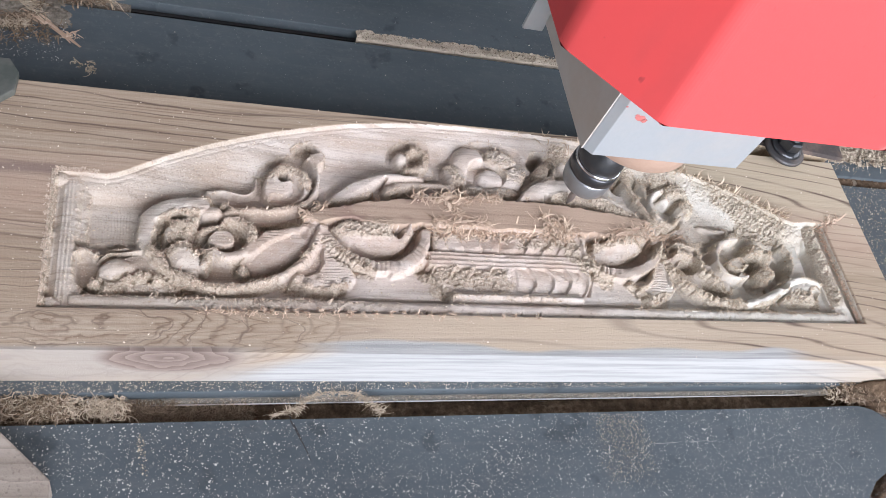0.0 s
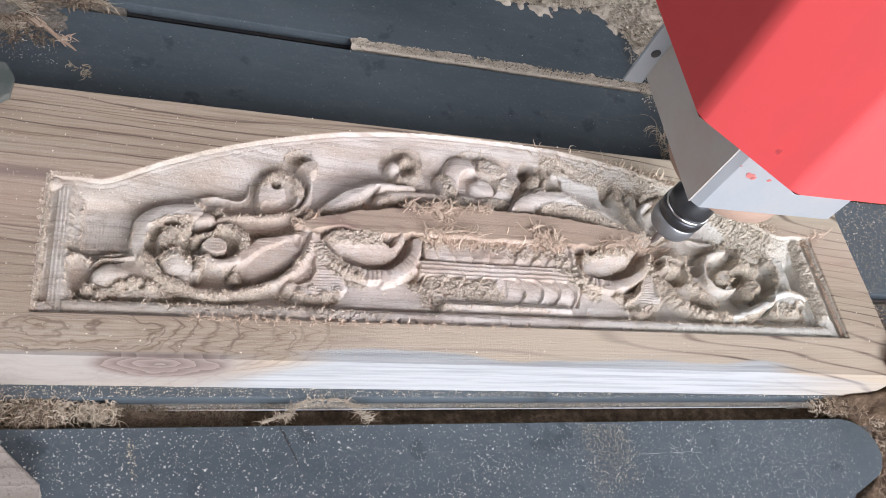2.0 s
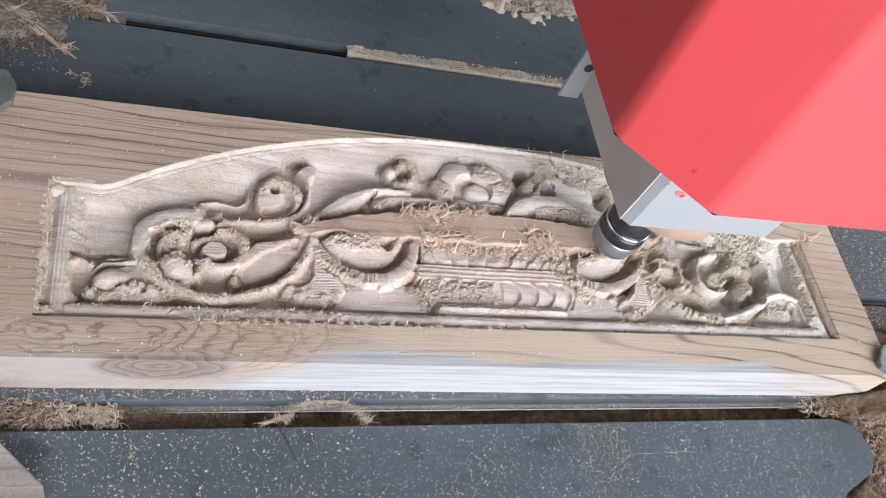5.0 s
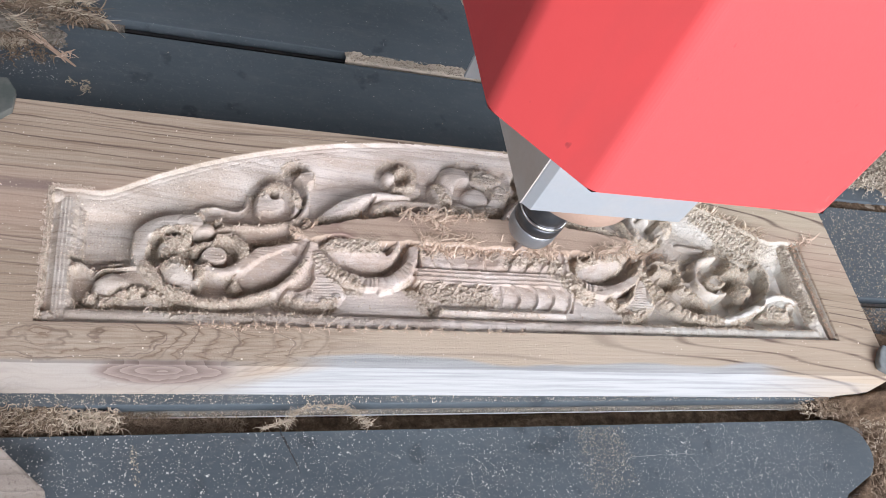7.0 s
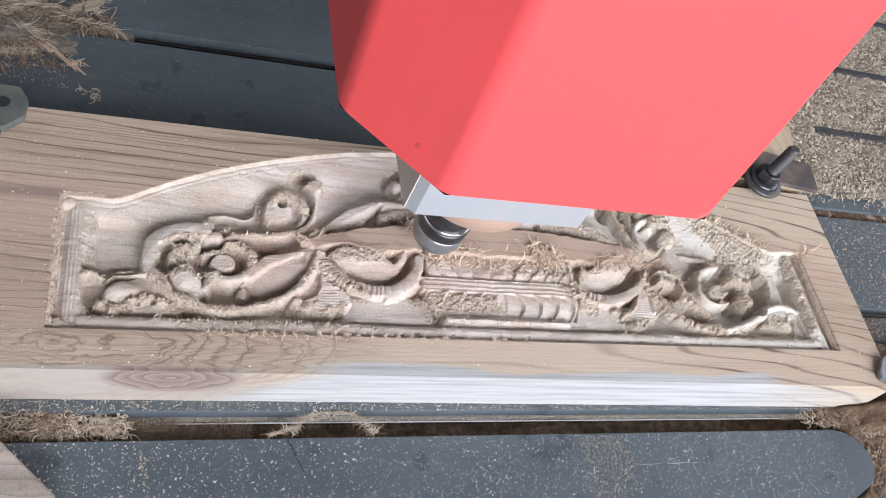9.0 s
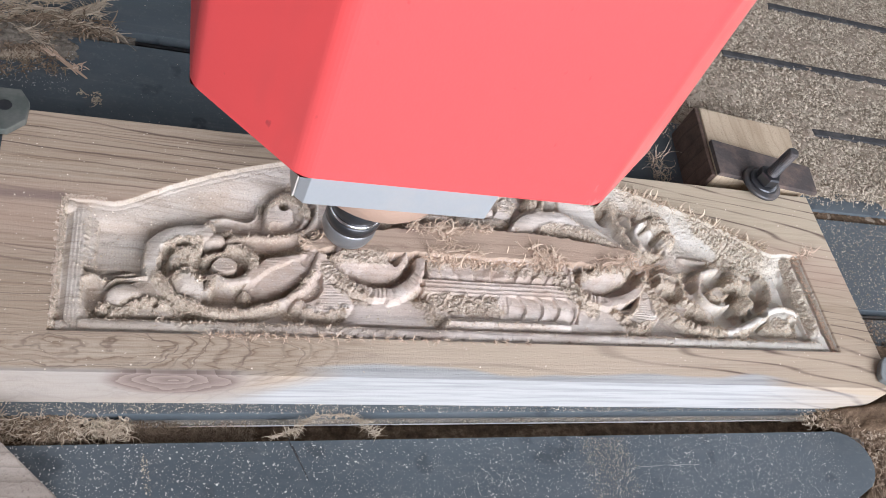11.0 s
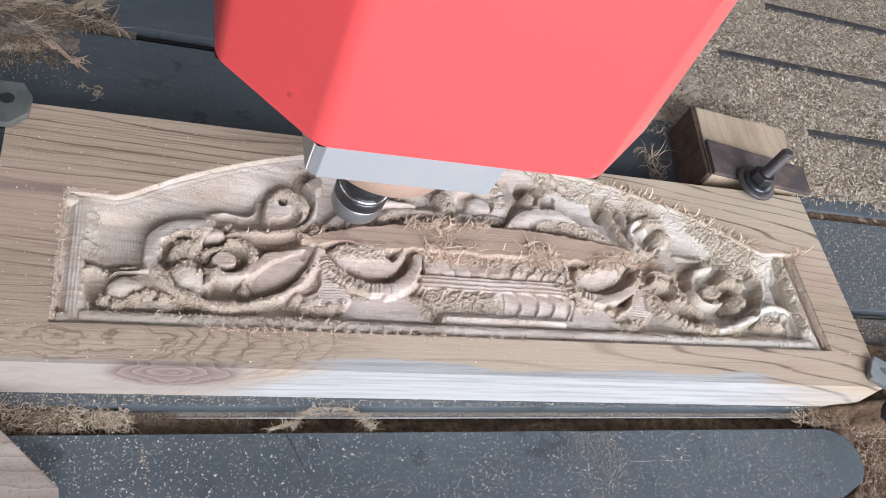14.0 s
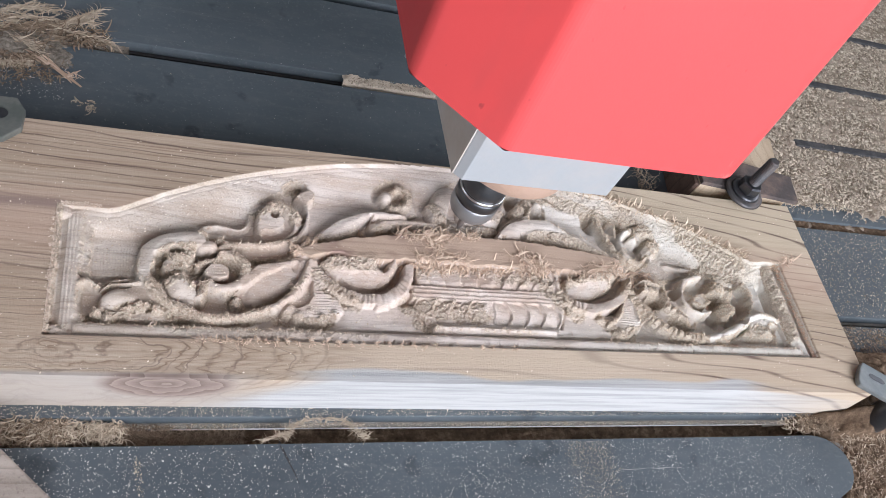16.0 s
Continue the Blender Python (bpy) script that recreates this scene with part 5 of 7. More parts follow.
def basket(R, Y):
    """The gadrooned basket on the axis: leaning reeds over a double rail, broad reeds below it and a foot bar."""
    u = R.x - 0.352
    t = np.clip((R.y - 0.0600) / 0.0200, 0, 1)
    lean = u - np.sign(u) * 0.016 * t ** 1.3 * smoothstep(0, 0.05, np.abs(u)) - 0.006 * t
    cell = np.mod(np.abs(lean) / 0.0145 + 0.15, 1.0)
    reed = -0.0040 - 0.0034 * cell * smoothstep(1.0, 0.9, cell) * (0.45 + 0.55 * smoothstep(0.40, 0.33, R.x)) - 0.0022 * smoothstep(0.3, 0.0, t)
    where = (Y > 0.0600) & (Y < 0.0860) & (R.x > 0.2840) & (R.x < 0.4190)
    R.z = np.where(where, reed, R.z)
    R.z = np.where((Y > 0.0470) & (Y <= 0.0600) & (R.x > 0.2780) & (R.x < 0.4230), -0.0042 - 0.0007 * np.abs(np.sin((0.4 * R.y + 0.6 * Y - 0.0470) * 725)), R.z)
    wide = 0.0720 - 0.35 * np.clip(0.040 - R.y, 0, 1)
    t = np.clip((R.y - 0.0245) / 0.0225, 0, 1)
    cell = np.mod(np.abs(u + 0.004 - 0.006 * np.sin(t * 3.1) * np.sign(u)) / 0.0165 + 0.12, 1.0)
    reed = -0.0042 - 0.0030 * cell + 0.0009 * smoothstep(0.12, 0.02, cell) - 0.0052 * (1 - t) ** 2.2
    R.z = np.where((Y > 0.0245) & (Y <= 0.0470) & (np.abs(u) < wide), reed - 0.004 * smoothstep(0.004, 0.0, wide - np.abs(u)), R.z)
    foot = -0.0032 - 0.005 * np.abs((Y - 0.0192) / 0.0034) ** 2.5
    bar = -0.0062 - 0.003 * np.abs((Y - 0.0238) / 0.0014) ** 2
    here = (R.x > 0.2920) & (R.x < 0.4090)
    R.z = np.where((Y > 0.0150) & (Y <= 0.0226) & here, np.maximum(foot, -0.0105), R.z)
    R.z = np.where((Y > 0.0226) & (Y <= 0.0252) & here, np.maximum(bar, -0.0095), R.z)
    R.dome(0.2777, 0.0550, 0.0039, 0.0042, -0.0030, 0, 2.6)
    R.pit(0.2777, 0.0550, 0.0020, 0.0021, -0.0075, 0, 0.3)
    R.pit(0.2872, 0.0220, 0.0043, 0.0046, -0.0120, 0, 0.4)
    R.fuzz([(0.2732, 0.0397), (0.2995, 0.0383), (0.3240, 0.0369), (0.3432, 0.0367)], 0.010, 0.012, 1.1)
    R.fuzz([(0.2807, 0.0247), (0.2899, 0.0226)], 0.008, 0.008, 0.9)
    R.fuzz([(0.3936, 0.0792), (0.4088, 0.0713), (0.4095, 0.0625)], 0.010, 0.010, 1.0)
    R.fuzz([(0.3501, 0.0408), (0.3708, 0.0401), (0.3800, 0.0341)], 0.010, 0.010, -0.9)
    R.fuzz([(0.3039, 0.0668), (0.3397, 0.0674)], 0.008, 0.008, -0.4)
    R.fuzz([(0.2825, 0.0730), (0.3052, 0.0751), (0.3309, 0.0762), (0.3519, 0.0765)], 0.005, 0.005, 0.7)
    R.fuzz([(0.3637, 0.0723), (0.3883, 0.0705)], 0.008, 0.008, 0.6)


def carve(xs, ys):
    """The whole carving, still without its small tears."""
    R = Relief(xs, ys)
    X, Y = R.x.copy(), R.y.copy()
    rng = np.random.default_rng(8)
    step = xs[1] - xs[0]
    fold = np.where(xs <= 0.35, xs, 0.70 - xs)
    F = np.where(X <= 0.35, X, 0.70 - X)
    top = np.interp(fold, ARCH[:, 0], ARCH[:, 1])
    slope = np.gradient(top, xs)
    d_top = (top - Y) / np.sqrt(1 + slope ** 2)
    # the cutter wanders: shapes are drawn on a slightly uneven plan
    R.x = X + 0.0009 * smooth_noise(X.shape, 0.009 / step, rng) + 0.0005 * smooth_noise(X.shape, 0.004 / step, rng)
    R.y = Y + 0.0009 * smooth_noise(X.shape, 0.009 / step, rng) + 0.0005 * smooth_noise(X.shape, 0.004 / step, rng)
    ground_and_mouldings(R, F, Y, d_top)
    left_leaf_and_scroll(R)
    left_stems_and_small_scroll(R)
    left_long_leaf_and_bud(R)
    middle_flower(R)
    right_bud_and_leaf(R)
    right_small_scroll(R)
    shells_and_lower_scrolls(R)
    right_scroll(R)
    basket(R, Y)
    # the bottom moulding is torn over its left half
    R.fuzz([(0.0855, 0.0079), (0.1298, 0.0085), (0.1787, 0.0083)], 0.0050, 0.0050, 0.5)
    R.fuzz([(0.1872, 0.0086), (0.2484, 0.0077)], 0.0040, 0.0030, 0.5)
    R.inside = (X > 0) & (X < 0.70) & (Y > 0) & (d_top > 0)
    R.from_arch = d_top
    return R


def box_blur(a, r):
    """Mean over a square of half-width r samples."""
    for axis in (0, 1):
        pad = [(r + 1, r) if i == axis else (0, 0) for i in (0, 1)]
        c = np.cumsum(np.pad(a, pad, mode="edge"), axis)
        n = a.shape[axis]
        hi, lo = np.take(c, np.arange(2 * r + 1, 2 * r + 1 + n), axis), np.take(c, np.arange(n), axis)
        a = (hi - lo) / (2 * r + 1)
    return a


def carved_board():
    step = 0.00050
    x0, x1, y1 = -0.0455, 0.7488, 0.1915
    xs = np.linspace(x0, x1, int((x1 - x0) / step))
    ys = np.linspace(-0.0305, y1, int((y1 + 0.0305) / step))
    R = carve(xs, ys)
    X, V = np.meshgrid(xs, ys)
    z, inside = box_blur(R.z, 1), R.inside
    rng = np.random.default_rng(4)
    coarse, mid, small = (smooth_noise(z.shape, c / step, rng) for c in (0.017, 0.0045, 0.0021))
    fine = smooth_noise(z.shape, 1.5, rng)
    crumb = np.maximum(smooth_noise(z.shape, 0.0013 / step, rng), 0) ** 2
    # the bit tears the fibres of slopes that face the far end, most on the raw right-hand side
    gy, gx = np.gradient(z, ys, xs)
    lee = smoothstep(0.0, -0.7, gx) + 0.35 * smoothstep(0.25, 0.9, gy)
    raw = smoothstep(0.40, 0.56, X)
    patches = smoothstep(-0.5, 0.7, smooth_noise(z.shape, 0.03 / step, rng) + 0.5 * mid)
    ridge = smoothstep(0.0003, 0.0016, z - box_blur(z, int(0.0035 / step)))
    torn = lee * (0.15 + 0.35 * patches) + (0.02 + 0.25 * raw) * patches + (0.30 + 0.3 * raw) * ridge * (0.3 + 0.7 * patches)
    torn = np.clip(torn + R.torn, 0, 1)
    # a torn round bead along the far end, a deep groove before it, a smooth slope and a torn lip behind it
    run = (V > 0.004) * smoothstep(0.1085, 0.1065, V)
    bead = smoothstep(0.6745, 0.6755, X) * smoothstep(0.6925, 0.6915, X) * run * smoothstep(0.014, 0.024, V)
    z = z - 0.0080 * smoothstep(0.664, 0.669, X) * smoothstep(0.6765, 0.6735, X) * smoothstep(0.043, 0.048, V) * smoothstep(0.090, 0.080, V)
    z = z * (1 - bead) + bead * (-0.0018 - 0.0075 * ((X - 0.6835) / 0.0085) ** 2)
    back = smoothstep(0.6915, 0.6925, X) * smoothstep(0.7005, 0.6997, X) * smoothstep(0.112, 0.109, V) * (V > 0)
    lip = back * smoothstep(0.6962, 0.6975, X)
    z = z * (1 - back) - 0.0105 * back + 0.0062 * lip
    torn = np.maximum(torn, 0.95 * bead)
    torn = np.maximum(torn * (1 - 0.8 * back), 0.9 * lip)
    torn = np.maximum(torn, smoothstep(0.0052, 0.0036, X))
    # torn rough field under the right-hand arch, with smooth facets in it
    lump = smoothstep(0.572, 0.590, X + 0.008 * coarse) * smoothstep(0.088, 0.100, V + 0.2 * np.clip(X - 0.60, 0, 1)) * smoothstep(0.672, 0.64, X)
    facet = smoothstep(1.0, 0.7, np.hypot((X - FACET[0]) / 0.030, (V - FACET[1] + 0.45 * (X - FACET[0])) / 0.013))
    chip = smoothstep(1.0, 0.85, np.hypot(np.abs(X - CHIP[0]) / 0.0165, np.abs(V - CHIP[1] + 0.12 * (X - CHIP[0])) / 0.0062))
    torn = np.maximum(torn, lump * (1 - 0.75 * facet)) * (1 - chip)
    arch_tear = smoothstep(0.40, 0.47, X) * smoothstep(0.030, 0.012, R.from_arch) * (0.45 + 0.4 * patches)
    torn = np.maximum(torn, arch_tear * (1 - chip))
    lumped = -0.0100 - 0.004 * smoothstep(0.010, 0.030, R.from_arch) + 0.0007 * mid - 0.003 * facet
    z = z * (1 - lump) + np.maximum(z, lumped) * lump
    z = z * (1 - chip) + chip * (-0.0100 - 0.0080 * smoothstep(-0.003, 0.004, V - CHIP[1] + 0.12 * (X - CHIP[0])))
    z = z + 0.0005 * coarse + 0.0003 * mid + torn * (0.75 + 0.25 * lump) * (0.0008 * fine + 0.0011 * small + 0.0006 * mid + 0.0022 * (crumb - 0.15))
    z = z + (1 - torn) * 0.00010 * fine
    # single passes of the bit
    z = z + 0.00013 * R.ripple * np.sin((V + 0.0006 * mid) * 2 * math.pi / 0.0024)
    panel = smoothstep(0.027, 0.029, X) * smoothstep(0.056, 0.052, X) * smoothstep(0.055, 0.057, V) * smoothstep(0.084, 0.081, V)
    z = z + 0.00022 * panel * np.sin((X + 0.0004 * mid) * 2 * math.pi / 0.0021)
    z = z + 0.00005 * (1 - torn) * smoothstep(0.036, 0.005, R.from_arch) * smoothstep(0.03, 0.05, X) * np.sin((R.from_arch + 0.0005 * coarse) * 2 * math.pi / 0.0024)
    # small pocks along the bottom moulding
    pock = smoothstep(0.55, 0.8, smooth_noise(z.shape, 0.0024 / step, rng)) * (V > 0.001) * (V < 0.006) * (X > 0.2)
    z = z - 0.0018 * pock
    # what is still uncut in the middle
    low = np.interp(X, (0.178, 0.192, 0.206, 0.220, 0.2335, 0.252, 0.277, 0.307, 0.35, 0.405, 0.447, 0.475, 0.500), (0.084, 0.0790, 0.0842, 0.0853, 0.0826, 0.0800, 0.0826, 0.0830, 0.0825, 0.0820, 0.0830, 0.0915, 0.0995)) + 0.0012 * mid + 0.0009 * small
    high = np.interp(X, (0.178, 0.196, 0.210, 0.234, 0.2585, 0.289, 0.31, 0.336, 0.374, 0.418, 0.46, 0.500), (0.0860, 0.0925, 0.0964, 0.1023, 0.1061, 0.1110, 0.1125, 0.1130, 0.1128, 0.1110, 0.1065, 0.1005)) + 0.0012 * mid + 0.0009 * small
    uncut = (V > low) & (V < high) & (X > 0.178) & (X < 0.50)
    k = smoothstep(0.25, 0.75, box_blur(box_blur(uncut.astype(float), 2), 2))
    z = z * (1 - k) + k * (-0.0006 + 0.0002 * coarse)
    z = np.where(inside, np.minimum(z, np.where(X < 0.004, 0.0012, -0.0003)), 0.00012 * coarse)
    # front edge of the board runs slightly out of true
    yy = np.where(V < 0, V * (1 + 0.27 * np.clip((X - x0) / (x1 - x0), 0, 1)), V)
    ny, nx = z.shape
    top = np.stack([X, yy, z], -1).reshape(-1, 3)
    idx = np.arange(nx * ny).reshape(ny, nx)
    faces = np.stack([idx[:-1, :-1], idx[:-1, 1:], idx[1:, 1:], idx[1:, :-1]], -1).reshape(-1, 4).tolist()
    # sides and bottom
    loop = np.concatenate([idx[0, :], idx[1:, -1], idx[-1, -2::-1], idx[-2:0:-1, 0]])
    base = nx * ny
    rim = top[loop].copy()
    rim[:, 2] = TABLE
    n = len(loop)
    for i in range(n):
        j = (i + 1) % n
        faces.append([int(loop[j]), int(loop[i]), base + i, base + j])
    faces.append([base + i for i in range(n - 1, -1, -1)])
    me = mesh_of("carved_board", np.vstack([top, rim]), faces, M_BOARD)
    me.polygons.foreach_set("use_smooth", [True] * ((nx - 1) * (ny - 1)) + [False] * (n + 1))
    for key, field in (("torn", torn * inside), ("uncut", np.where(inside, uncut, 1.0))):
        layer = me.attributes.new(key, "FLOAT", "POINT")
        layer.data.foreach_set("value", np.concatenate([field.ravel(), np.full(n, 1.0 if key == "uncut" else 0.0)]).astype(np.float32))
    ob = new("carved_board", me)
    # places where loose fibres stand: torn ridges, weighted
    weight = (torn * (0.15 + ridge) * inside * ~uncut).ravel()
    weight[weight < 0.12] = 0
    return tagged(ob, "thick teak board with half-finished scroll, flower and basket relief", "carved board"), (xs, ys, z), (top, weight / weight.sum())


board, (BX, BY, BZ), (BTOP, BWEIGHT) = carved_board()


def board_height(x, y):
    i = np.clip(np.searchsorted(BX, x), 0, len(BX) - 1)
    j = np.clip(np.searchsorted(BY, y), 0, len(BY) - 1)
    return BZ[j, i]


# ---- machine table ----
SLABS = [(-0.200, -0.062, -0.60, 0.737), (-0.0405, 0.067, -0.60, 1.60), (0.0785, 0.2035, -0.60, 1.60), (0.2165, 0.3285, -0.60, 1.60), (0.3455, 0.4590, -0.60, 1.60), (0.4715, 0.5870, -0.60, 1.60), (0.6010, 0.7150, -0.60, 1.60), (0.7290, 0.90, -0.60, 1.60)]
bed = empty("machine_bed", Matrix.Identity(4), "router bed of dark grey slabs over steel rails", "machine table")
for y0, y1, xa, xb in SLABS:
    if xb < 1:
        outline = [(xa, y0), (xb - 0.10, y0), (xb - 0.075, y0 + 0.045), (xb - 0.050, y0 + 0.068)] + [(xb - 0.036 + 0.036 * math.cos(a), y1 - 0.031 + 0.031 * math.sin(a)) for a in np.linspace(-0.9, math.pi / 2, 11)] + [(xa, y1)]
        bm = prism(outline, TABLE - 0.012, TABLE, 0.0012)
    else:
        bm = box(xa, xb, y0, y1, TABLE - 0.012, TABLE, 0.0012)
    part("slab", bm, M_SLAB, bed)
part("base", box(-0.62, 1.62, -0.32, 1.0, TABLE - 0.10, TABLE - 0.024), M_STEEL_BED, bed)
# rails behind the board are coloured dark for the shade in their slots
for y in (-0.0415, 0.0795, 0.2175, 0.3465, 0.4725, 0.602, 0.730):
    part("rail", box(-0.6, 1.6, y - 0.0035, y + 0.004, TABLE - 0.024, TABLE - 0.0125, 0.0006), M_RAIL_DUST if y < 0.1 else M_IRON, bed)
lip = bmesh.new()
for p in ((0.036, -0.0450), (0.215, -0.0450), (0.40, -0.0450), (0.655, -0.0450)):
    for dy, dz in ((0.0, 0.0), (-0.0011, 0.0), (-0.0011, -0.004), (0.0, -0.004)):
        lip.verts.new((p[0], p[1] + dy, TABLE - 0.0112 + dz))
lip.verts.ensure_lookup_table()
for k in range(3):
    for j in range(4):
        lip.faces.new([lip.verts[i] for i in (4 * k + j, 4 * k + (j + 1) % 4, 4 * k + 4 + (j + 1) % 4, 4 * k + 4 + j)])
bmesh.ops.recalc_face_normals(lip, faces=lip.faces)
part("rail_lip", lip, M_CHROME, bed, "bright worn lip of the rail")
part("rail", box(-0.6, 0.9, -0.080, -0.060, TABLE - 0.024, TABLE - 0.0125, 0.0006), M_ALU, bed)
for y, x in ((0.3400, 0.868), (0.4645, 0.772), (0.5900, 0.905)):
    part("rubber_strip", box(x, 1.6, y - 0.0058, y + 0.0058, TABLE - 0.0125, TABLE + 0.0090, 0.0022, 3), M_RUBBER, bed, "dark rubber strip in the slot")
for x in (-0.5, 1.5):
    for y in (-0.25, 0.9):
        part("leg", box(x - 0.04, x + 0.04, y - 0.04, y + 0.04, -0.90, TABLE - 0.10, 0.004), M_STEEL_BED, bed)

# ---- workshop shell, out of view: added to bounce and shape the light ----
FLOOR = -0.90
tagged(part("floor", box(-3.5, 4.2, -2.4, 3.5, FLOOR - 0.1, FLOOR), M_CONCRETE), "worn grey concrete workshop floor", kind="structure")
tagged(part("ceiling", box(-3.6, 4.3, -2.5, 3.6, 3.3, 3.4), M_ROOF), "unseen grey ceiling closing the workshop", kind="structure")
tagged(part("wall_north", box(-3.5, 4.2, 3.5, 3.6, FLOOR, 3.3), M_WALL), "unseen grey wall closing the workshop, tones the bounced light", kind="structure")
for nm, b in (("wall_west_1", (-3.6, -3.5, -2.4, -0.8, FLOOR, 3.3)), ("wall_west_2", (-3.6, -3.5, 1.6, 3.5, FLOOR, 3.3)), ("wall_west_3", (-3.6, -3.5, -0.8, 1.6, FLOOR, 0.4)), ("wall_south_1", (-3.5, -1.0, -2.5, -2.4, FLOOR, 3.3)), ("wall_south_2", (2.5, 4.2, -2.5, -2.4, FLOOR, 3.3)), ("wall_east_1", (4.2, 4.3, -2.4, -1.2, FLOOR, 3.3)), ("wall_east_2", (4.2, 4.3, 1.8, 3.5, FLOOR, 3.3)), ("wall_east_3", (4.2, 4.3, -1.2, 1.8, FLOOR, 0.6))):
    tagged(part(nm, box(*b), M_WALL), "unseen grey wall closing the workshop, tones the bounced light", kind="structure")


# ---- spindle head ----
def spindle_head():
    head = empty("spindle_head", Matrix.Identity(4), "router spindle under a red sheet-metal shroud, cutting the board", "spindle")
    # shroud: red sheet with chamfered front corners, open below
    t = 0.0025
    outer = [(-0.139, 0.16), (-0.139, -0.071), (-0.088, -0.123), (0.075, -0.123), (0.126, -0.075), (0.126, 0.16)]
    inner = [(-0.139 + t, 0.16), (-0.139 + t, -0.070), (-0.087, -0.123 + t), (0.074, -0.123 + t), (0.126 - t, -0.074), (0.126 - t, 0.16)]
    bm = bmesh.new()
    z0, z1, lean = 0.2445, 0.62, 0.08
    rows = [[bm.verts.new((x, y + lean * (z - z0), z)) for x, y in ring] for ring, z in ((outer, z0), (outer, z1), (inner, z1 - t), (inner, z0))]
    for a, b in zip(rows, rows[1:] + rows[:1]):
        for i in range(5):
            bm.faces.new((a[i], a[i + 1], b[i + 1], b[i]))
    for i in (0, 5):
        bm.faces.new([r[i] for r in (rows if i == 0 else rows[::-1])])
    bm.faces.new(rows[1][::-1])
    bmesh.ops.recalc_face_normals(bm, faces=bm.faces)
    vertical = [e for e in bm.edges if abs(e.verts[0].co.z - e.verts[1].co.z) > 0.1]
    bmesh.ops.bevel(bm, geom=vertical, offset=0.006, segments=6, affect="EDGES", profile=0.5)
    part("shroud", bm, M_RED, head, "scuffed red powder-coated sheet-metal shroud")
    # square spindle body
    part("spindle_body", prism([(-0.0655, -0.0515), (-0.0600, -0.0570), (0.0640, -0.0570), (0.0655, -0.0555), (0.0655, 0.066), (-0.0655, 0.066)], 0.1367, 0.30, 0.0005), M_PLATE, head, "light grey zinc-plated body with red paint specks")
    for px, pz, rr in ((-0.0445, 0.1795, 0.0040), (-0.0405, 0.1770, 0.0026), (-0.0480, 0.1815, 0.0018), (-0.0255, 0.1765, 0.0022), (-0.0600, 0.1885, 0.0010)):
        rng = np.random.default_rng(int(pz * 1e5))
        rim = [(px + rr * (0.7 + 0.5 * rng.random()) * math.cos(a), pz + 0.8 * rr * (0.6 + 0.6 * rng.random()) * math.sin(a)) for a in np.linspace(0, 2 * math.pi, 13)[:-1]]
        bm = bmesh.new()
        bm.faces.new([bm.verts.new((u, -0.0572, v)) for u, v in rim])
        ext = bmesh.ops.extrude_face_region(bm, geom=bm.faces[:])
        bmesh.ops.translate(bm, verts=[v for v in ext["geom"] if isinstance(v, bmesh.types.BMVert)], vec=(0, -0.0002, 0))
        bmesh.ops.recalc_face_normals(bm, faces=bm.faces)
        part("paint_fleck", bm, M_RED_DARK, head)
    part("side_plate", box(-0.0668, -0.0656, -0.0515, 0.0745, 0.1362, 0.30, 0.0003), M_PLATE_DUSTY, head, "grey-brown dusty side plate")
    bm = box(-0.0835, -0.0660, 0.0715, 0.0745, 0.128, 0.27, 0.0006)
    flange = part("flange", bm, M_PLATE, head, "bent zinc flange with a round hole")
    # dark disc on the flange stands for the shaded bolt hole
    part("hole_disc", lathe([(0.004, 0.0), (0.004, 0.0006)], 20), M_IRON, flange).matrix_local = pose(-0.0735, 0.0714, 0.162, 90, 0, 0)
    # collar, nut and cutter
    part("collar", lathe([(0.030, 0.1150), (0.0515, 0.1160), (0.0540, 0.1185), (0.0540, 0.1330), (0.0520, 0.1366)], 64), M_COLLAR, head, "round collar caked with brown dust", True)
    nut = part("collet_nut", lathe([(0.009, 0.030), (0.0155, 0.031), (0.0195, 0.034), (0.021, 0.040), (0.021, 0.049), (0.0200, 0.0505)], 48), M_NUT_GREY, head, "satin steel collet nut with a black band", True)
    part("black_band", lathe([(0.0200, 0.0506), (0.0213, 0.0515), (0.0213, 0.0605), (0.0203, 0.0615)], 48), M_NUT, nut, "", True)
    part("bright_ring", lathe([(0.0200, 0.0616), (0.0209, 0.0622), (0.0209, 0.0640), (0.0200, 0.0646)], 48), M_CHROME, nut, "", True)
    part("shaft", lathe([(0.0192, 0.0647), (0.0200, 0.066), (0.0200, 0.074), (0.0185, 0.0765), (0.0185, 0.112)], 48), M_NUT, head, "", True)
    part("cutter", lathe([(0.0006, 0.0), (0.0018, 0.0035), (0.0030, 0.009), (0.0032, 0.031)], 20), M_CUTTER, head, "dusty steel router bit", True)
    return head


head = spindle_head()


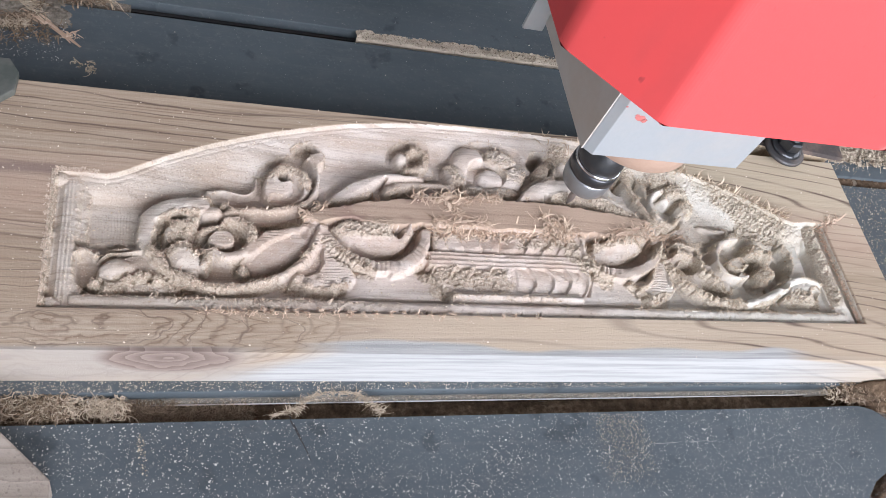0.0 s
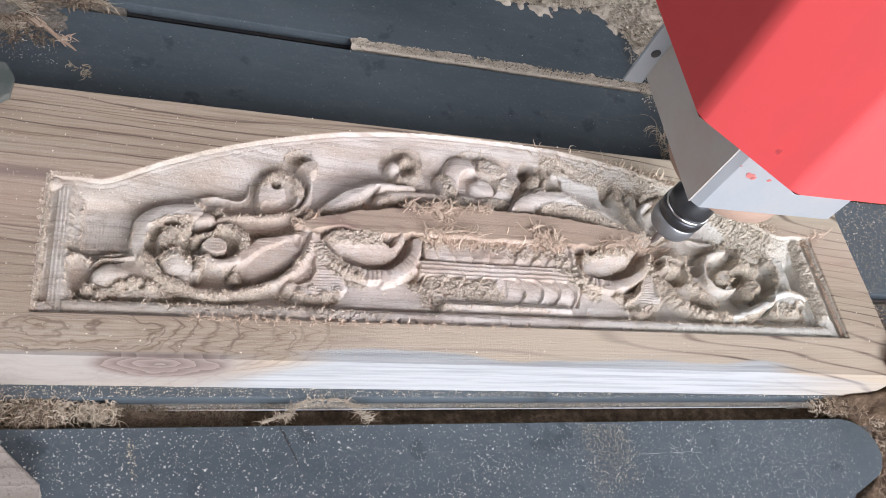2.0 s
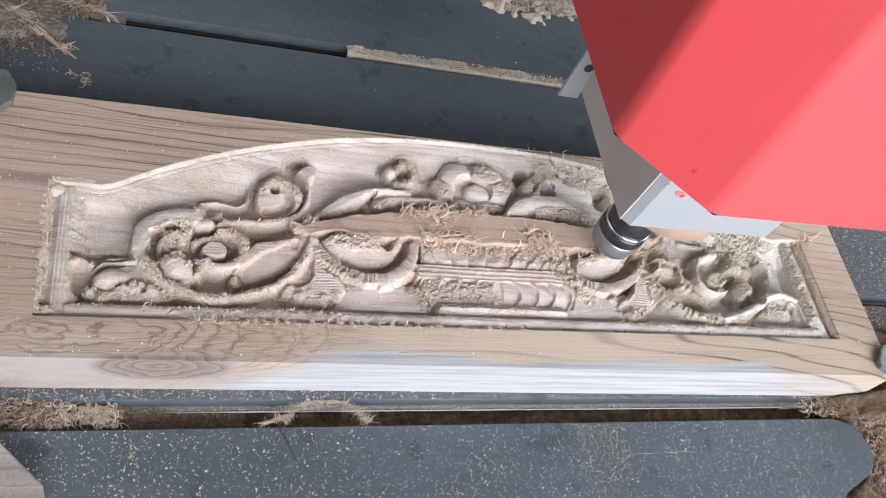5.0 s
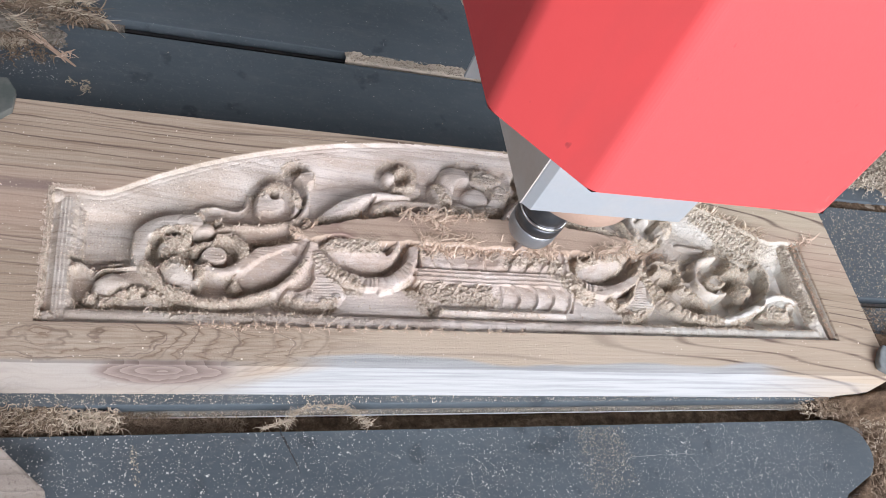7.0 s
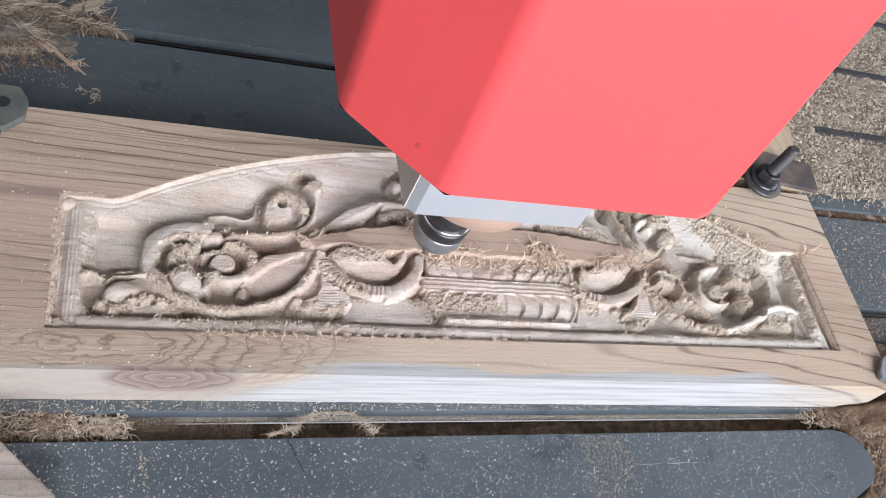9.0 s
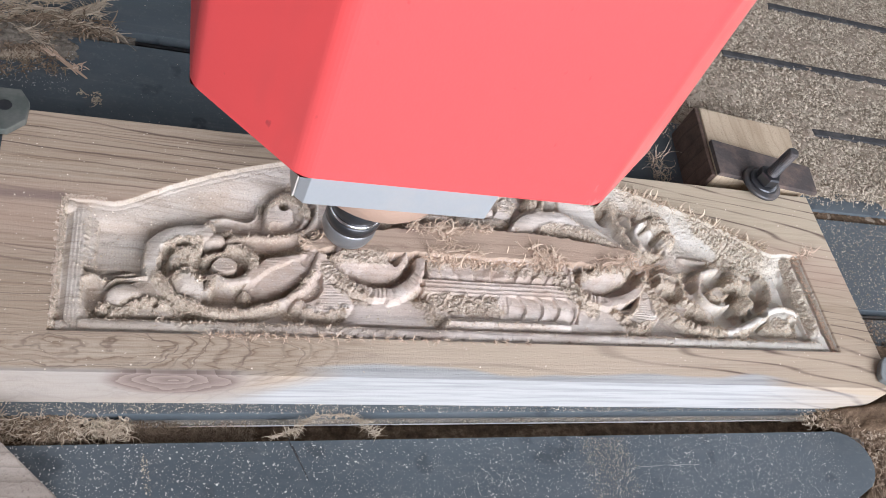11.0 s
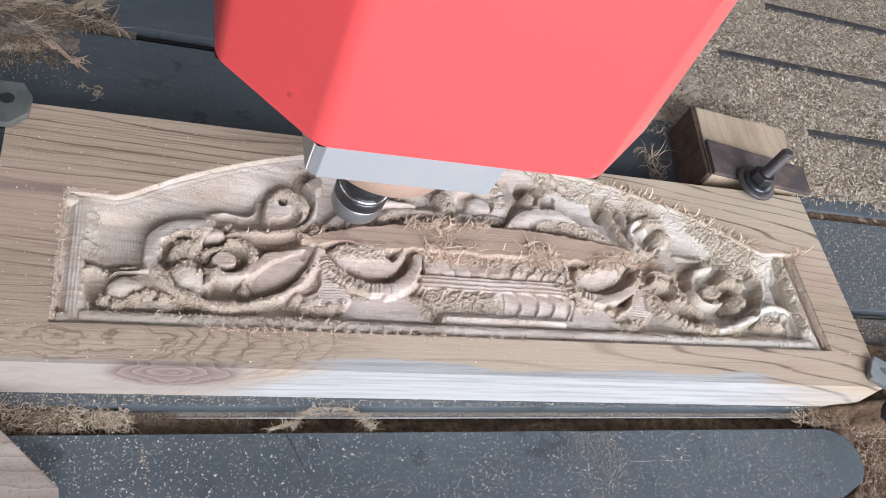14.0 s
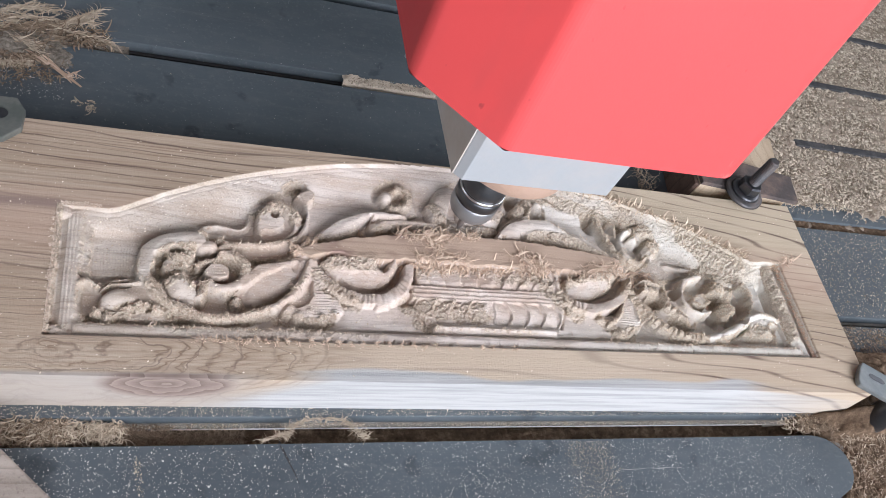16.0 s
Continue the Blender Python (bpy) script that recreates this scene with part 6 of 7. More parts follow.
# ---- clamps and blocks round the board ----
def washer_bolt(m):
    bolt = empty("clamp_bolt", m, "blackened bolt with a wide washer and hex nut", "bolt")
    part("washer", lathe([(0.0215, 0.0), (0.0225, 0.0008), (0.0225, 0.0036), (0.0205, 0.0048)], 40), M_IRON, bolt, "", True)
    part("flange_nut", lathe([(0.0165, 0.0050), (0.0172, 0.0058), (0.0150, 0.0082), (0.0125, 0.0088)], 32), M_NUT, bolt, "", True)
    part("hex_nut", lathe([(0.0118, 0.0089), (0.0124, 0.0100), (0.0124, 0.0180), (0.0108, 0.0198)], 6), M_NUT, bolt)
    prof = [(0.0060, 0.0199)]
    for i in range(20):
        prof += [(0.0066, 0.0203 + i * 0.00175), (0.0058, 0.0211 + i * 0.00175)]
    part("threaded_rod", lathe(prof + [(0.0056, 0.0556), (0.0046, 0.0568)], 20), M_IRON, bolt)
    return bolt


washer_bolt(pose(0.6825, 0.1970, 0.0062))
strap = empty("clamp_strap", Matrix.Identity(4), "dark steel clamp strap bridging board and packing block", "clamp")
part("strap", prism([(0.634, 0.2080), (0.762, 0.1945), (0.768, 0.232), (0.640, 0.2550)], 0.0008, 0.0062, 0.0006), M_STRAP, strap)
block = empty("packing_block", Matrix.Identity(4), "pale wooden packing block behind the board", "wood block")
part("block", prism([(0.6350, 0.2095), (0.750, 0.1980), (0.772, 0.2950), (0.6480, 0.3085)], TABLE, 0.0005, 0.0015), M_BLOCK, block)
# left end: rough bark, with the shade on it darkened into the colour
part("shaded_bark_side", prism([(0.6290, 0.2105), (0.6345, 0.2096), (0.6475, 0.3085), (0.6420, 0.3090)], TABLE, -0.0010, 0.0012), M_BLOCK_DARK, block, "weathered end, darkened for its shaded side")


def end_clamp(name, m):
    clamp = empty(name, m, "olive steel toe clamp gripping the board's corner", "clamp", "corner clamps")
    out = [(-0.055, -0.024), (0.004, -0.024), (0.016, -0.012), (0.017, 0.006), (0.010, 0.018), (-0.055, 0.018)]
    part("plate", prism(out, 0.0008, 0.0075, 0.0012), M_CLAMP, clamp)
    # thin dark disc laid on the plate, drawn for the hole's shade
    part("hole", lathe([(0.0052, 0.0076), (0.0052, 0.0079)], 24), M_NUT, clamp)
    part("support", box(-0.055, -0.028, -0.018, 0.014, TABLE, 0.0006, 0.001), M_IRON, clamp)
    return clamp


end_clamp("toe_clamp", pose(-0.0465, 0.187, 0))


def slotted_clamp():
    clamp = empty("toe_clamp", pose(0.0065, 0.0, 0.0), "grey steel strap clamp with a slot, over the board's corner", "clamp", "corner clamps")
    along_x, along_y = 0.857, -0.515
    a, b = (0.7394, -0.0074), (0.7230, -0.0318)
    out = [a, (0.7325, -0.0130), (0.7235, -0.0255), b, (b[0] + 0.085 * along_x, b[1] + 0.085 * along_y), (a[0] + 0.085 * along_x, a[1] + 0.085 * along_y)]
    part("plate", prism(out[::-1], 0.0008, 0.0070, 0.0014), M_CLAMP_GREY, clamp)
    # dark cap over the plate in place of a shaded cut-out
    slot = []
    for k in range(16):
        u = 2 * math.pi * k / 16
        px, py = 0.0065 * math.cos(u) + math.copysign(0.003, math.cos(u)), 0.0030 * math.sin(u)
        slot.append((0.7475 + px * along_x - py * along_y, -0.0262 + px * along_y + py * along_x))
    part("slot", prism(slot, 0.0071, 0.0074), M_NUT, clamp, "dark cap on the plate, drawn as its shaded slot")
    part("post", lathe([(0.0125, TABLE), (0.0135, TABLE + 0.002), (0.0135, -0.002), (0.0120, 0.0006)], 28, (0.776, -0.049)), M_NUT, clamp, "black round post under the plate", True)
    return clamp


slotted_clamp()

offcut = empty("wood_offcut", Matrix.Identity(4), "rough grey-brown wood offcut lying on the slab", "wood block")
part("offcut", prism([(-0.16, -0.24), (0.012, -0.24), (0.016, -0.108), (-0.030, -0.0605), (-0.060, -0.058), (-0.16, -0.058)], TABLE, -0.020, 0.002), M_OFFCUT, offcut)


# ---- sawdust and shavings ----
def strands(name, spots, n, length, width, lift, curl, material, label, seed, heading=None):
    """Thin curled ribbons of wood. spots: rows of (x, y, z, spread_x, spread_y, spread_z)."""
    rng = np.random.default_rng(seed)
    spots = np.asarray(spots, float)
    pick = rng.integers(0, len(spots), n)
    p = spots[pick, :3] + (rng.random((n, 3)) * 2 - 1) * spots[pick, 3:]
    az = rng.random(n) * 2 * np.pi
    if heading:
        az = np.radians(heading[0] + heading[1] * (rng.random(n) * 2 - 1)) + np.pi * rng.integers(0, 2, n)
    el = np.radians(lift[0] + (lift[1] - lift[0]) * rng.random(n))
    size = length * (0.35 + 0.9 * rng.random(n) ** 1.6)
    wide = width * (0.5 + 0.8 * rng.random(n))
    bend = np.radians(curl) * (rng.random(n) * 2 - 1)
    drop = np.radians(curl) * (rng.random(n) * 0.8 - 0.15)
    seg = 5
    verts = np.zeros((n, seg + 1, 2, 3))
    for k in range(seg + 1):
        side = np.stack([-np.sin(az), np.cos(az), 0.3 * np.sin(az * 3)], -1)
        w = (wide * (1 - 0.6 * (k / seg) ** 2))[:, None]
        verts[:, k, 0], verts[:, k, 1] = p - side * w / 2, p + side * w / 2
        step = (size / seg)[:, None]
        p = p + step * np.stack([np.cos(el) * np.cos(az), np.cos(el) * np.sin(az), np.sin(el)], -1)
        az, el = az + bend / seg * 2, el - drop / seg * 2
    base = (np.arange(n) * (seg + 1) * 2)[:, None] + np.arange(seg)[None, :] * 2
    faces = np.stack([base, base + 1, base + 3, base + 2], -1).reshape(-1, 4)
    ob = new(name, mesh_of(name, verts.reshape(-1, 3), faces, material))
    return tagged(ob, label, "shavings", kind="stuff")


def chips(name, n, place, size, material, label, seed):
    """Small flat chips that lie on a surface; place(rng, n) gives their spots."""
    rng = np.random.default_rng(seed)
    p = place(rng, n)
    n = len(p)
    s = size * (0.35 + 1.1 * rng.random(n) ** 2.5)
    a = rng.random(n) * 2 * np.pi
    u = np.stack([np.cos(a), np.sin(a), 1.3 * (rng.random(n) - 0.5)], -1) * s[:, None]
    v = np.stack([-np.sin(a), np.cos(a), 0.5 * (rng.random(n) - 0.5)], -1) * (s * (0.25 + 0.5 * rng.random(n)))[:, None]
    up = np.zeros((n, 3))
    up[:, 2] = 0.25 * s + 0.0002
    verts = np.stack([p - u, p + v + up * 0.4, p + u * 0.9, p - v, p + up], 1).reshape(-1, 3)
    verts[:, 2] += 0.0002
    b = (np.arange(n) * 5)[:, None]
    faces = np.concatenate([b + np.array([[0, 3, 4]]), b + np.array([[3, 2, 4]]), b + np.array([[2, 1, 4]]), b + np.array([[1, 0, 4]])])
    ob = new(name, mesh_of(name, verts, faces, material))
    return tagged(ob, label, "sawdust", kind="stuff")


def dust_sheet(name, x0, x1, y0, y1, height, material, label, seed, step=0.0022, grain=0.0022):
    """A heaped sheet of sawdust; height(x, y, noise) gives its top."""
    rng = np.random.default_rng(seed)
    xs, ys = np.arange(x0, x1, step), np.arange(y0, y1, step)
    X, Y = np.meshgrid(xs, ys)
    slow = smooth_noise(X.shape, 0.028 / step, rng)
    mid = smooth_noise(X.shape, 0.008 / step, rng)
    fine = smooth_noise(X.shape, 1.3, rng)
    Z = height(X, Y, slow, mid) + grain * (0.5 * mid + 0.8 * fine)
    ny, nx = Z.shape
    idx = np.arange(nx * ny).reshape(ny, nx)
    f = np.stack([idx[:-1, :-1], idx[:-1, 1:], idx[1:, 1:], idx[1:, :-1]], -1).reshape(-1, 4)
    keep = (Z[:-1, :-1] > TABLE - 0.023) & (Z[1:, 1:] > TABLE - 0.023)
    ob = new(name, mesh_of(name, np.stack([X, Y, Z], -1).reshape(-1, 3), f[keep.ravel()], material, True))
    return tagged(ob, label, "sawdust", kind="stuff")


def carpet(X, Y, slow, mid):
    edge = np.interp(X, (0.36, 0.40, 0.447, 0.52, 0.57, 0.592, 0.613, 0.632, 0.667, 0.73, 0.80, 0.85, 1.0, 1.4), (0.52, 0.452, 0.436, 0.443, 0.447, 0.415, 0.383, 0.350, 0.330, 0.29, 0.236, 0.230, 0.232, 0.24))
    over = Y - edge + 0.012 * slow + 0.006 * mid
    h = TABLE + np.clip(over * 0.35, -0.02, 0.006) + 0.0025 * slow * np.clip(over * 30, 0, 1)
    return h


dust_sheet("sawdust_carpet", 0.36, 1.40, 0.205, 0.90, carpet, M_DUST, "deep pale sawdust spread over the slabs", 11, 0.0026, 0.0028)


def front_pile(X, Y, slow, mid):
    end = 0.738 - 1.1 * np.clip(-0.09 - Y, 0, 1) + 0.006 * slow
    beyond = smoothstep(0, 0.02, X - end)
    gap = smoothstep(-0.066, -0.060, Y) * smoothstep(-0.036, -0.042, Y)
    right = smoothstep(0.66, 0.74, X)
    h = TABLE - 0.018 + 0.004 * slow + 0.012 * beyond
    h = h + gap * right * 0.018 + smoothstep(-0.055, -0.035, Y) * right * 0.016
    return h


dust_sheet("sawdust_heap", 0.55, 1.10, -0.26, 0.03, front_pile, M_BROWN_DUST, "brown sawdust heaped at the end of the slab", 12, 0.0022)
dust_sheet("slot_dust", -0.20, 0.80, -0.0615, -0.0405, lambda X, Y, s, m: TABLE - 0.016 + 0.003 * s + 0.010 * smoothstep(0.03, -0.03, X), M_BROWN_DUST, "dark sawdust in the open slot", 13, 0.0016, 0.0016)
dust_sheet("slot_dust", 0.255, 0.66, 0.3285, 0.3455, lambda X, Y, s, m: TABLE - 0.0010 + 0.002 * s + 0.0015 * m - 0.016 * smoothstep(0.3365, 0.3325, Y + 0.002 * s), M_DUST, "pale sawdust packed in the slot", 14, 0.0013, 0.0014)
dust_sheet("slot_dust", 0.75, 1.4, 0.2035, 0.2165, lambda X, Y, s, m: TABLE - 0.0035 + 0.002 * s, M_BROWN_DUST, "brown sawdust packed in the slot", 15, 0.0013, 0.0014)


def on_slab(x0, x1, y0, y1, z=TABLE):
    def place(rng, n):
        p = np.stack([x0 + (x1 - x0) * rng.random(n), y0 + (y1 - y0) * rng.random(n), np.full(n, z)], -1)
        return p
    return place


def strewn(x0, x1, y0, y1, reach):
    """Spots in loose clumps, thinning out along x."""
    def place(rng, n):
        k = max(n // 9, 1)
        c = np.stack([x0 + (x1 - x0) * rng.random(k) ** reach, y0 + (y1 - y0) * rng.random(k)], -1)
        p = c[rng.integers(0, k, n)] + rng.standard_normal((n, 2)) * 0.0075
        p = p[(p[:, 0] > x0) & (p[:, 0] < x1) & (p[:, 1] > y0) & (p[:, 1] < y1)]
        return np.column_stack([p, np.full(len(p), TABLE)])
    return place


chips("slab_chips", 4200, strewn(-0.05, 0.68, -0.19, -0.063, 1.9), 0.0010, M_SPECK, "pale wood chips strewn over the front slab", 21)
chips("slab_flecks", 13000, on_slab(-0.1, 0.70, -0.19, -0.063), 0.0006, M_FLECK, "fine grey dust flecks on the front slab", 26)


def soft_patch(x0, x1, y0, y1):
    def place(rng, n):
        u, v = rng.random(n) * 2 - 1, rng.random(n) * 2 - 1
        u, v = u + 0.12 * rng.standard_normal(n), v + 0.12 * rng.standard_normal(n)
        keep = rng.random(n) < 0.35 + 0.65 * (v + 1) / 2
        p = np.stack([(x0 + x1) / 2 + u * (x1 - x0) / 2 + 0.1 * (v - 1) * -0.02, (y0 + y1) / 2 + v * (y1 - y0) / 2, np.full(n, TABLE)], -1)
        return p[keep & (p[:, 1] < -0.0635)]
    return place


chips("dust_patch", 2800, soft_patch(0.417, 0.462, -0.122, -0.064), 0.00055, M_DUST_CHIP, "square patch of fine dust on the front slab", 27)
chips("chalk_smear", 190, soft_patch(0.0645, 0.0690, -0.100, -0.073), 0.00075, M_DUST_CHIP, "chalky smear on the front slab", 30)
chips("lip_chips", 200, soft_patch(0.44, 0.66, -0.072, -0.063), 0.0009, M_SPECK, "pale chips on the slab's back edge", 54)
chips("slab_chips", 6500, on_slab(0.755, 1.10, 0.080, 0.2030), 0.0012, M_DUST_CHIP, "pale wood chips strewn over the slab", 22)
chips("slot_chips", 3000, on_slab(0.258, 0.66, 0.3325, 0.3450, TABLE + 0.0012), 0.0011, M_DUST_CHIP, "coarse chips on the sawdust in the slot", 91)
chips("slab_chips", 80, on_slab(-0.1, 0.62, 0.20, 0.45), 0.0008, M_CHIP, "sparse wood chips on the back slabs", 23)
chips("slab_flecks", 900, on_slab(-0.1, 0.62, 0.20, 0.45), 0.0005, M_FLECK, "fine grey dust flecks on the back slabs", 28)
chips("ledge_chips", 4500, on_slab(-0.05, 0.70, -0.0402, -0.030), 0.0006, M_CHIP, "pale dust along the slab's lip", 24)
chips("ledge_chips", 4000, on_slab(-0.02, 0.70, -0.0445, -0.0410, TABLE - 0.0124), 0.0007, M_CHIP, "pale dust along the rail", 29)


def carpet_chips(rng, n):
    p = np.stack([0.40 + 0.95 * rng.random(n), 0.23 + 0.5 * rng.random(n), np.zeros(n)], -1)
    h = carpet(p[:, 0], p[:, 1], np.zeros(n), np.zeros(n))
    p[:, 2] = h + 0.001
    clear = np.ones(n, bool)
    for y, x in ((0.3400, 0.868), (0.4645, 0.772), (0.5900, 0.905)):
        clear &= (np.abs(p[:, 1] - y) > 0.0062) | (p[:, 0] < x)
    return p[(h > TABLE + 0.001) & clear]


chips("carpet_chips", 120000, carpet_chips, 0.0027, M_DUST_CHIP, "coarse wood chips on the sawdust", 25)
dust_sheet("matted_dust", -0.12, 0.045, 0.245, 0.372, lambda X, Y, s, m: TABLE - 0.003 + 0.010 * np.clip(1 - np.hypot((X + 0.060) / 0.062, (Y - 0.318 - 0.1 * X) / 0.042), -0.5, 1) + 0.003 * s, M_MAT, "matted grey dust under the shavings", 16, 0.0013, 0.0012)
chips("matted_flecks", 500, on_slab(-0.085, -0.008, 0.258, 0.312, TABLE + 0.0004), 0.0008, M_FLECK, "grey dust flecks beside the shavings", 59)
def rope(points, n, length, heading, label, seed, material):
    """A bundle of long shavings that lies along a line."""
    spots = [(x, y, TABLE + 0.0035, 0.0030, 0.0024, 0.0018) for x, y in spline(points, 6)]
    return strands("shaving_bundle", spots, n, length, 0.0010, (-6, 12), 55, material, label, seed, heading)


rope([(-0.0710, 0.3514), (-0.0559, 0.3660), (-0.0419, 0.3682), (-0.0248, 0.3664)], 140, 0.022, (22, 20), "bundle of long grey-brown shavings on the back slab", 80, M_STRAND_GREY)
rope([(-0.0668, 0.3382), (-0.0499, 0.3537), (-0.0334, 0.3549), (-0.0162, 0.3507)], 160, 0.024, (8, 18), "bundle of long grey-brown shavings on the back slab", 81, M_STRAND_GREY)
rope([(-0.0679, 0.3283), (-0.0531, 0.3393), (-0.0349, 0.3453), (-0.0181, 0.3449)], 160, 0.020, (14, 22), "bundle of long grey-brown shavings on the back slab", 82, M_STRAND_BROWN)
rope([(-0.0204, 0.3428), (-0.0092, 0.3547), (0.0022, 0.3670), (0.0119, 0.3727)], 180, 0.020, (52, 16), "bundle of long grey-brown shavings on the back slab", 83, M_STRAND_GREY)
rope([(-0.0121, 0.3479), (-0.0023, 0.3611), (0.0081, 0.3685), (0.0071, 0.3541)], 120, 0.016, (34, 50), "bundle of long grey-brown shavings on the back slab", 84, M_STRAND_GREY)
rope([(-0.0181, 0.3449), (-0.0034, 0.3423), (0.0091, 0.3392), (0.0200, 0.3387)], 100, 0.022, (-8, 12), "bundle of long grey-brown shavings on the back slab", 85, M_STRAND_GREY)
rope([(-0.0645, 0.3189), (-0.0539, 0.3258), (-0.0421, 0.3227), (-0.0336, 0.3115)], 140, 0.018, (-16, 30), "bundle of long grey-brown shavings on the back slab", 86, M_STRAND_GREY)
rope([(-0.0647, 0.3045), (-0.0537, 0.3027), (-0.0422, 0.3010), (-0.0331, 0.3073)], 220, 0.010, (14, 80), "bundle of long grey-brown shavings on the back slab", 87, M_STRAND_BROWN)
rope([(-0.0631, 0.2908), (-0.0506, 0.2949), (-0.0394, 0.2959)], 220, 0.008, (14, 90), "bundle of long grey-brown shavings on the back slab", 88, M_STRAND_GREY)
strands("tangled_shavings", [(-0.060, 0.285, TABLE + 0.004, 0.020, 0.018, 0.003), (-0.03, 0.290, TABLE + 0.002, 0.02, 0.010, 0.002)], 260, 0.011, 0.0010, (-6, 25), 160, M_STRAND_BROWN, "tangled greyish wood shavings on the back slab", 56)
strands("tangled_shavings", [(-0.055, 0.332, TABLE + 0.003, 0.034, 0.022, 0.003), (0.0, 0.340, TABLE + 0.004, 0.022, 0.010, 0.003)], 320, 0.018, 0.0013, (-8, 14), 120, M_STRAND_BROWN, "tangled brown wood shavings on the back slab", 60, (25, 50))
strands("tangled_shavings", [(0.024, 0.338, TABLE + 0.003, 0.004, 0.004, 0.001)], 14, 0.030, 0.0012, (-5, 6), 50, M_STRAND_GREY, "tangled greyish wood shavings on the back slab", 57, (-25, 14))
strands("tangled_shavings", [(-0.002, 0.2895, TABLE + 0.002, 0.0045, 0.004, 0.001)], 30, 0.007, 0.0012, (-5, 25), 80, M_STRAND, "frayed brown shavings on the back slab", 67)
strands("tangled_shavings", [(-0.023, 0.300, TABLE + 0.003, 0.003, 0.003, 0.001)], 9, 0.030, 0.0042, (-3, 3), 8, M_STRAND, "broad brown shavings on the back slab", 35, (-38, 9))
strands("stray_curl", [(0.011, 0.2585, TABLE + 0.0008, 0.009, 0.0035, 0.0004), (0.016, 0.2530, TABLE + 0.0008, 0.003, 0.005, 0.0004)], 44, 0.009, 0.0013, (-3, 5), 190, M_STRAND_GREY, "small tangle of grey shavings", 36)
strands("stray_curl", [(0.600, 0.250, TABLE + 0.004, 0.007, 0.020, 0.003)], 70, 0.030, 0.0010, (5, 55), 150, M_STRAND_GREY, "tangle of brown shavings beside the block", 37)
strands("dust_curls", [(0.75, 0.42, TABLE + 0.004, 0.16, 0.12, 0.001), (1.0, 0.42, TABLE + 0.005, 0.2, 0.2, 0.001), (0.85, 0.29, TABLE + 0.004, 0.1, 0.05, 0.001)], 15000, 0.0085, 0.0013, (-5, 45), 210, M_DUST_CHIP, "short curls lying on the sawdust", 38)
strands("scratch_marks", [(0.3, -0.12, TABLE + 0.0002, 0.38, 0.055, 0)], 16, 0.018, 0.0004, (0, 0), 40, M_FLECK, "pale scratches in the front slab", 39)
strands("scratch_marks", [(0.505, -0.0905, TABLE + 0.0002, 0.028, 0.0006, 0)], 7, 0.024, 0.00028, (0, 0), 6, M_FLECK, "long pale scratch in the front slab", 55, (0, 2))
strands("saw_nick", [(0.176, -0.078, TABLE + 0.0002, 0.0005, 0.001, 0)], 5, 0.040, 0.0011, (0, 0), 6, M_RUBBER, "dark saw nick across the front slab", 40, (-65, 2))
arch = spline([(0.158, -0.0595), (0.175, -0.0540), (0.186, -0.0450), (0.202, -0.0425), (0.220, -0.0440), (0.232, -0.0520), (0.238, -0.0590)], 8)
strands("long_shavings", [(x, y, TABLE + 0.0010, 0.0022, 0.0012, 0.0010) for x, y in arch], 420, 0.0075, 0.00045, (-6, 15), 60, M_STRAND_GREY, "rope of pale shavings caught over the slot", 34, (10, 60))
strands("heap_shavings", [(-0.02, -0.05, TABLE - 0.004, 0.04, 0.010, 0.005), (0.04, -0.051, TABLE - 0.011, 0.05, 0.008, 0.003), (0.085, -0.052, TABLE - 0.013, 0.06, 0.007, 0.002)], 7500, 0.0062, 0.00050, (-10, 30), 120, M_STRAND_BROWN, "matted shavings caught in the front slot", 32)
strands("heap_shavings", [(-0.03, -0.047, TABLE - 0.001, 0.03, 0.008, 0.003), (0.012, -0.049, TABLE - 0.003, 0.016, 0.008, 0.003), (0.045, -0.050, TABLE - 0.004, 0.012, 0.007, 0.002)], 760, 0.0125, 0.00075, (-8, 25), 150, M_STRAND_GREY, "pale curled shavings over the front slot", 58)
strands("heap_shavings", [(0.715, -0.049, TABLE - 0.002, 0.045, 0.009, 0.003), (0.775, -0.050, TABLE + 0.001, 0.035, 0.018, 0.003), (0.770, -0.105, TABLE - 0.002, 0.032, 0.045, 0.004)], 900, 0.0075, 0.0009, (-8, 35), 150, M_STRAND_GREY, "pale curled shavings on the brown sawdust heap", 63)
strands("heap_shavings", [(0.785, 0.015, TABLE + 0.001, 0.028, 0.045, 0.001), (0.83, 0.02, TABLE + 0.001, 0.04, 0.045, 0.001)], 2200, 0.0060, 0.0010, (-5, 30), 150, M_STRAND_BROWN, "short brown shavings on the slab beside the board", 64)
chips("slab_chips", 5000, on_slab(0.752, 0.93, -0.039, 0.066), 0.0013, M_DUST_CHIP, "wood chips on the slab beside the board", 65)
strands("heap_shavings", [(0.74, -0.045, TABLE - 0.002, 0.05, 0.012, 0.003), (0.77, -0.13, TABLE - 0.005, 0.05, 0.07, 0.004)], 5200, 0.0085, 0.0009, (-5, 35), 140, M_STRAND_BROWN, "short shavings on the brown sawdust heap", 33)


def along(points, n, spread, dz=0.0):
    p = spline(points, 10)
    pick = np.linspace(0, len(p) - 1, n).astype(int)
    return [(p[i, 0], p[i, 1], float(board_height(p[i, 0], p[i, 1])) + dz, spread, spread, 0.0004) for i in pick]


strands("arch_fibres", along([(0.66, 0.113), (0.62, 0.1325), (0.578, 0.151), (0.532, 0.1665), (0.484, 0.1785)], 60, 0.003), 230, 0.011, 0.0014, (15, 80), 110, M_STRAND_PALE, "upright torn fibres along the carved arch", 41)
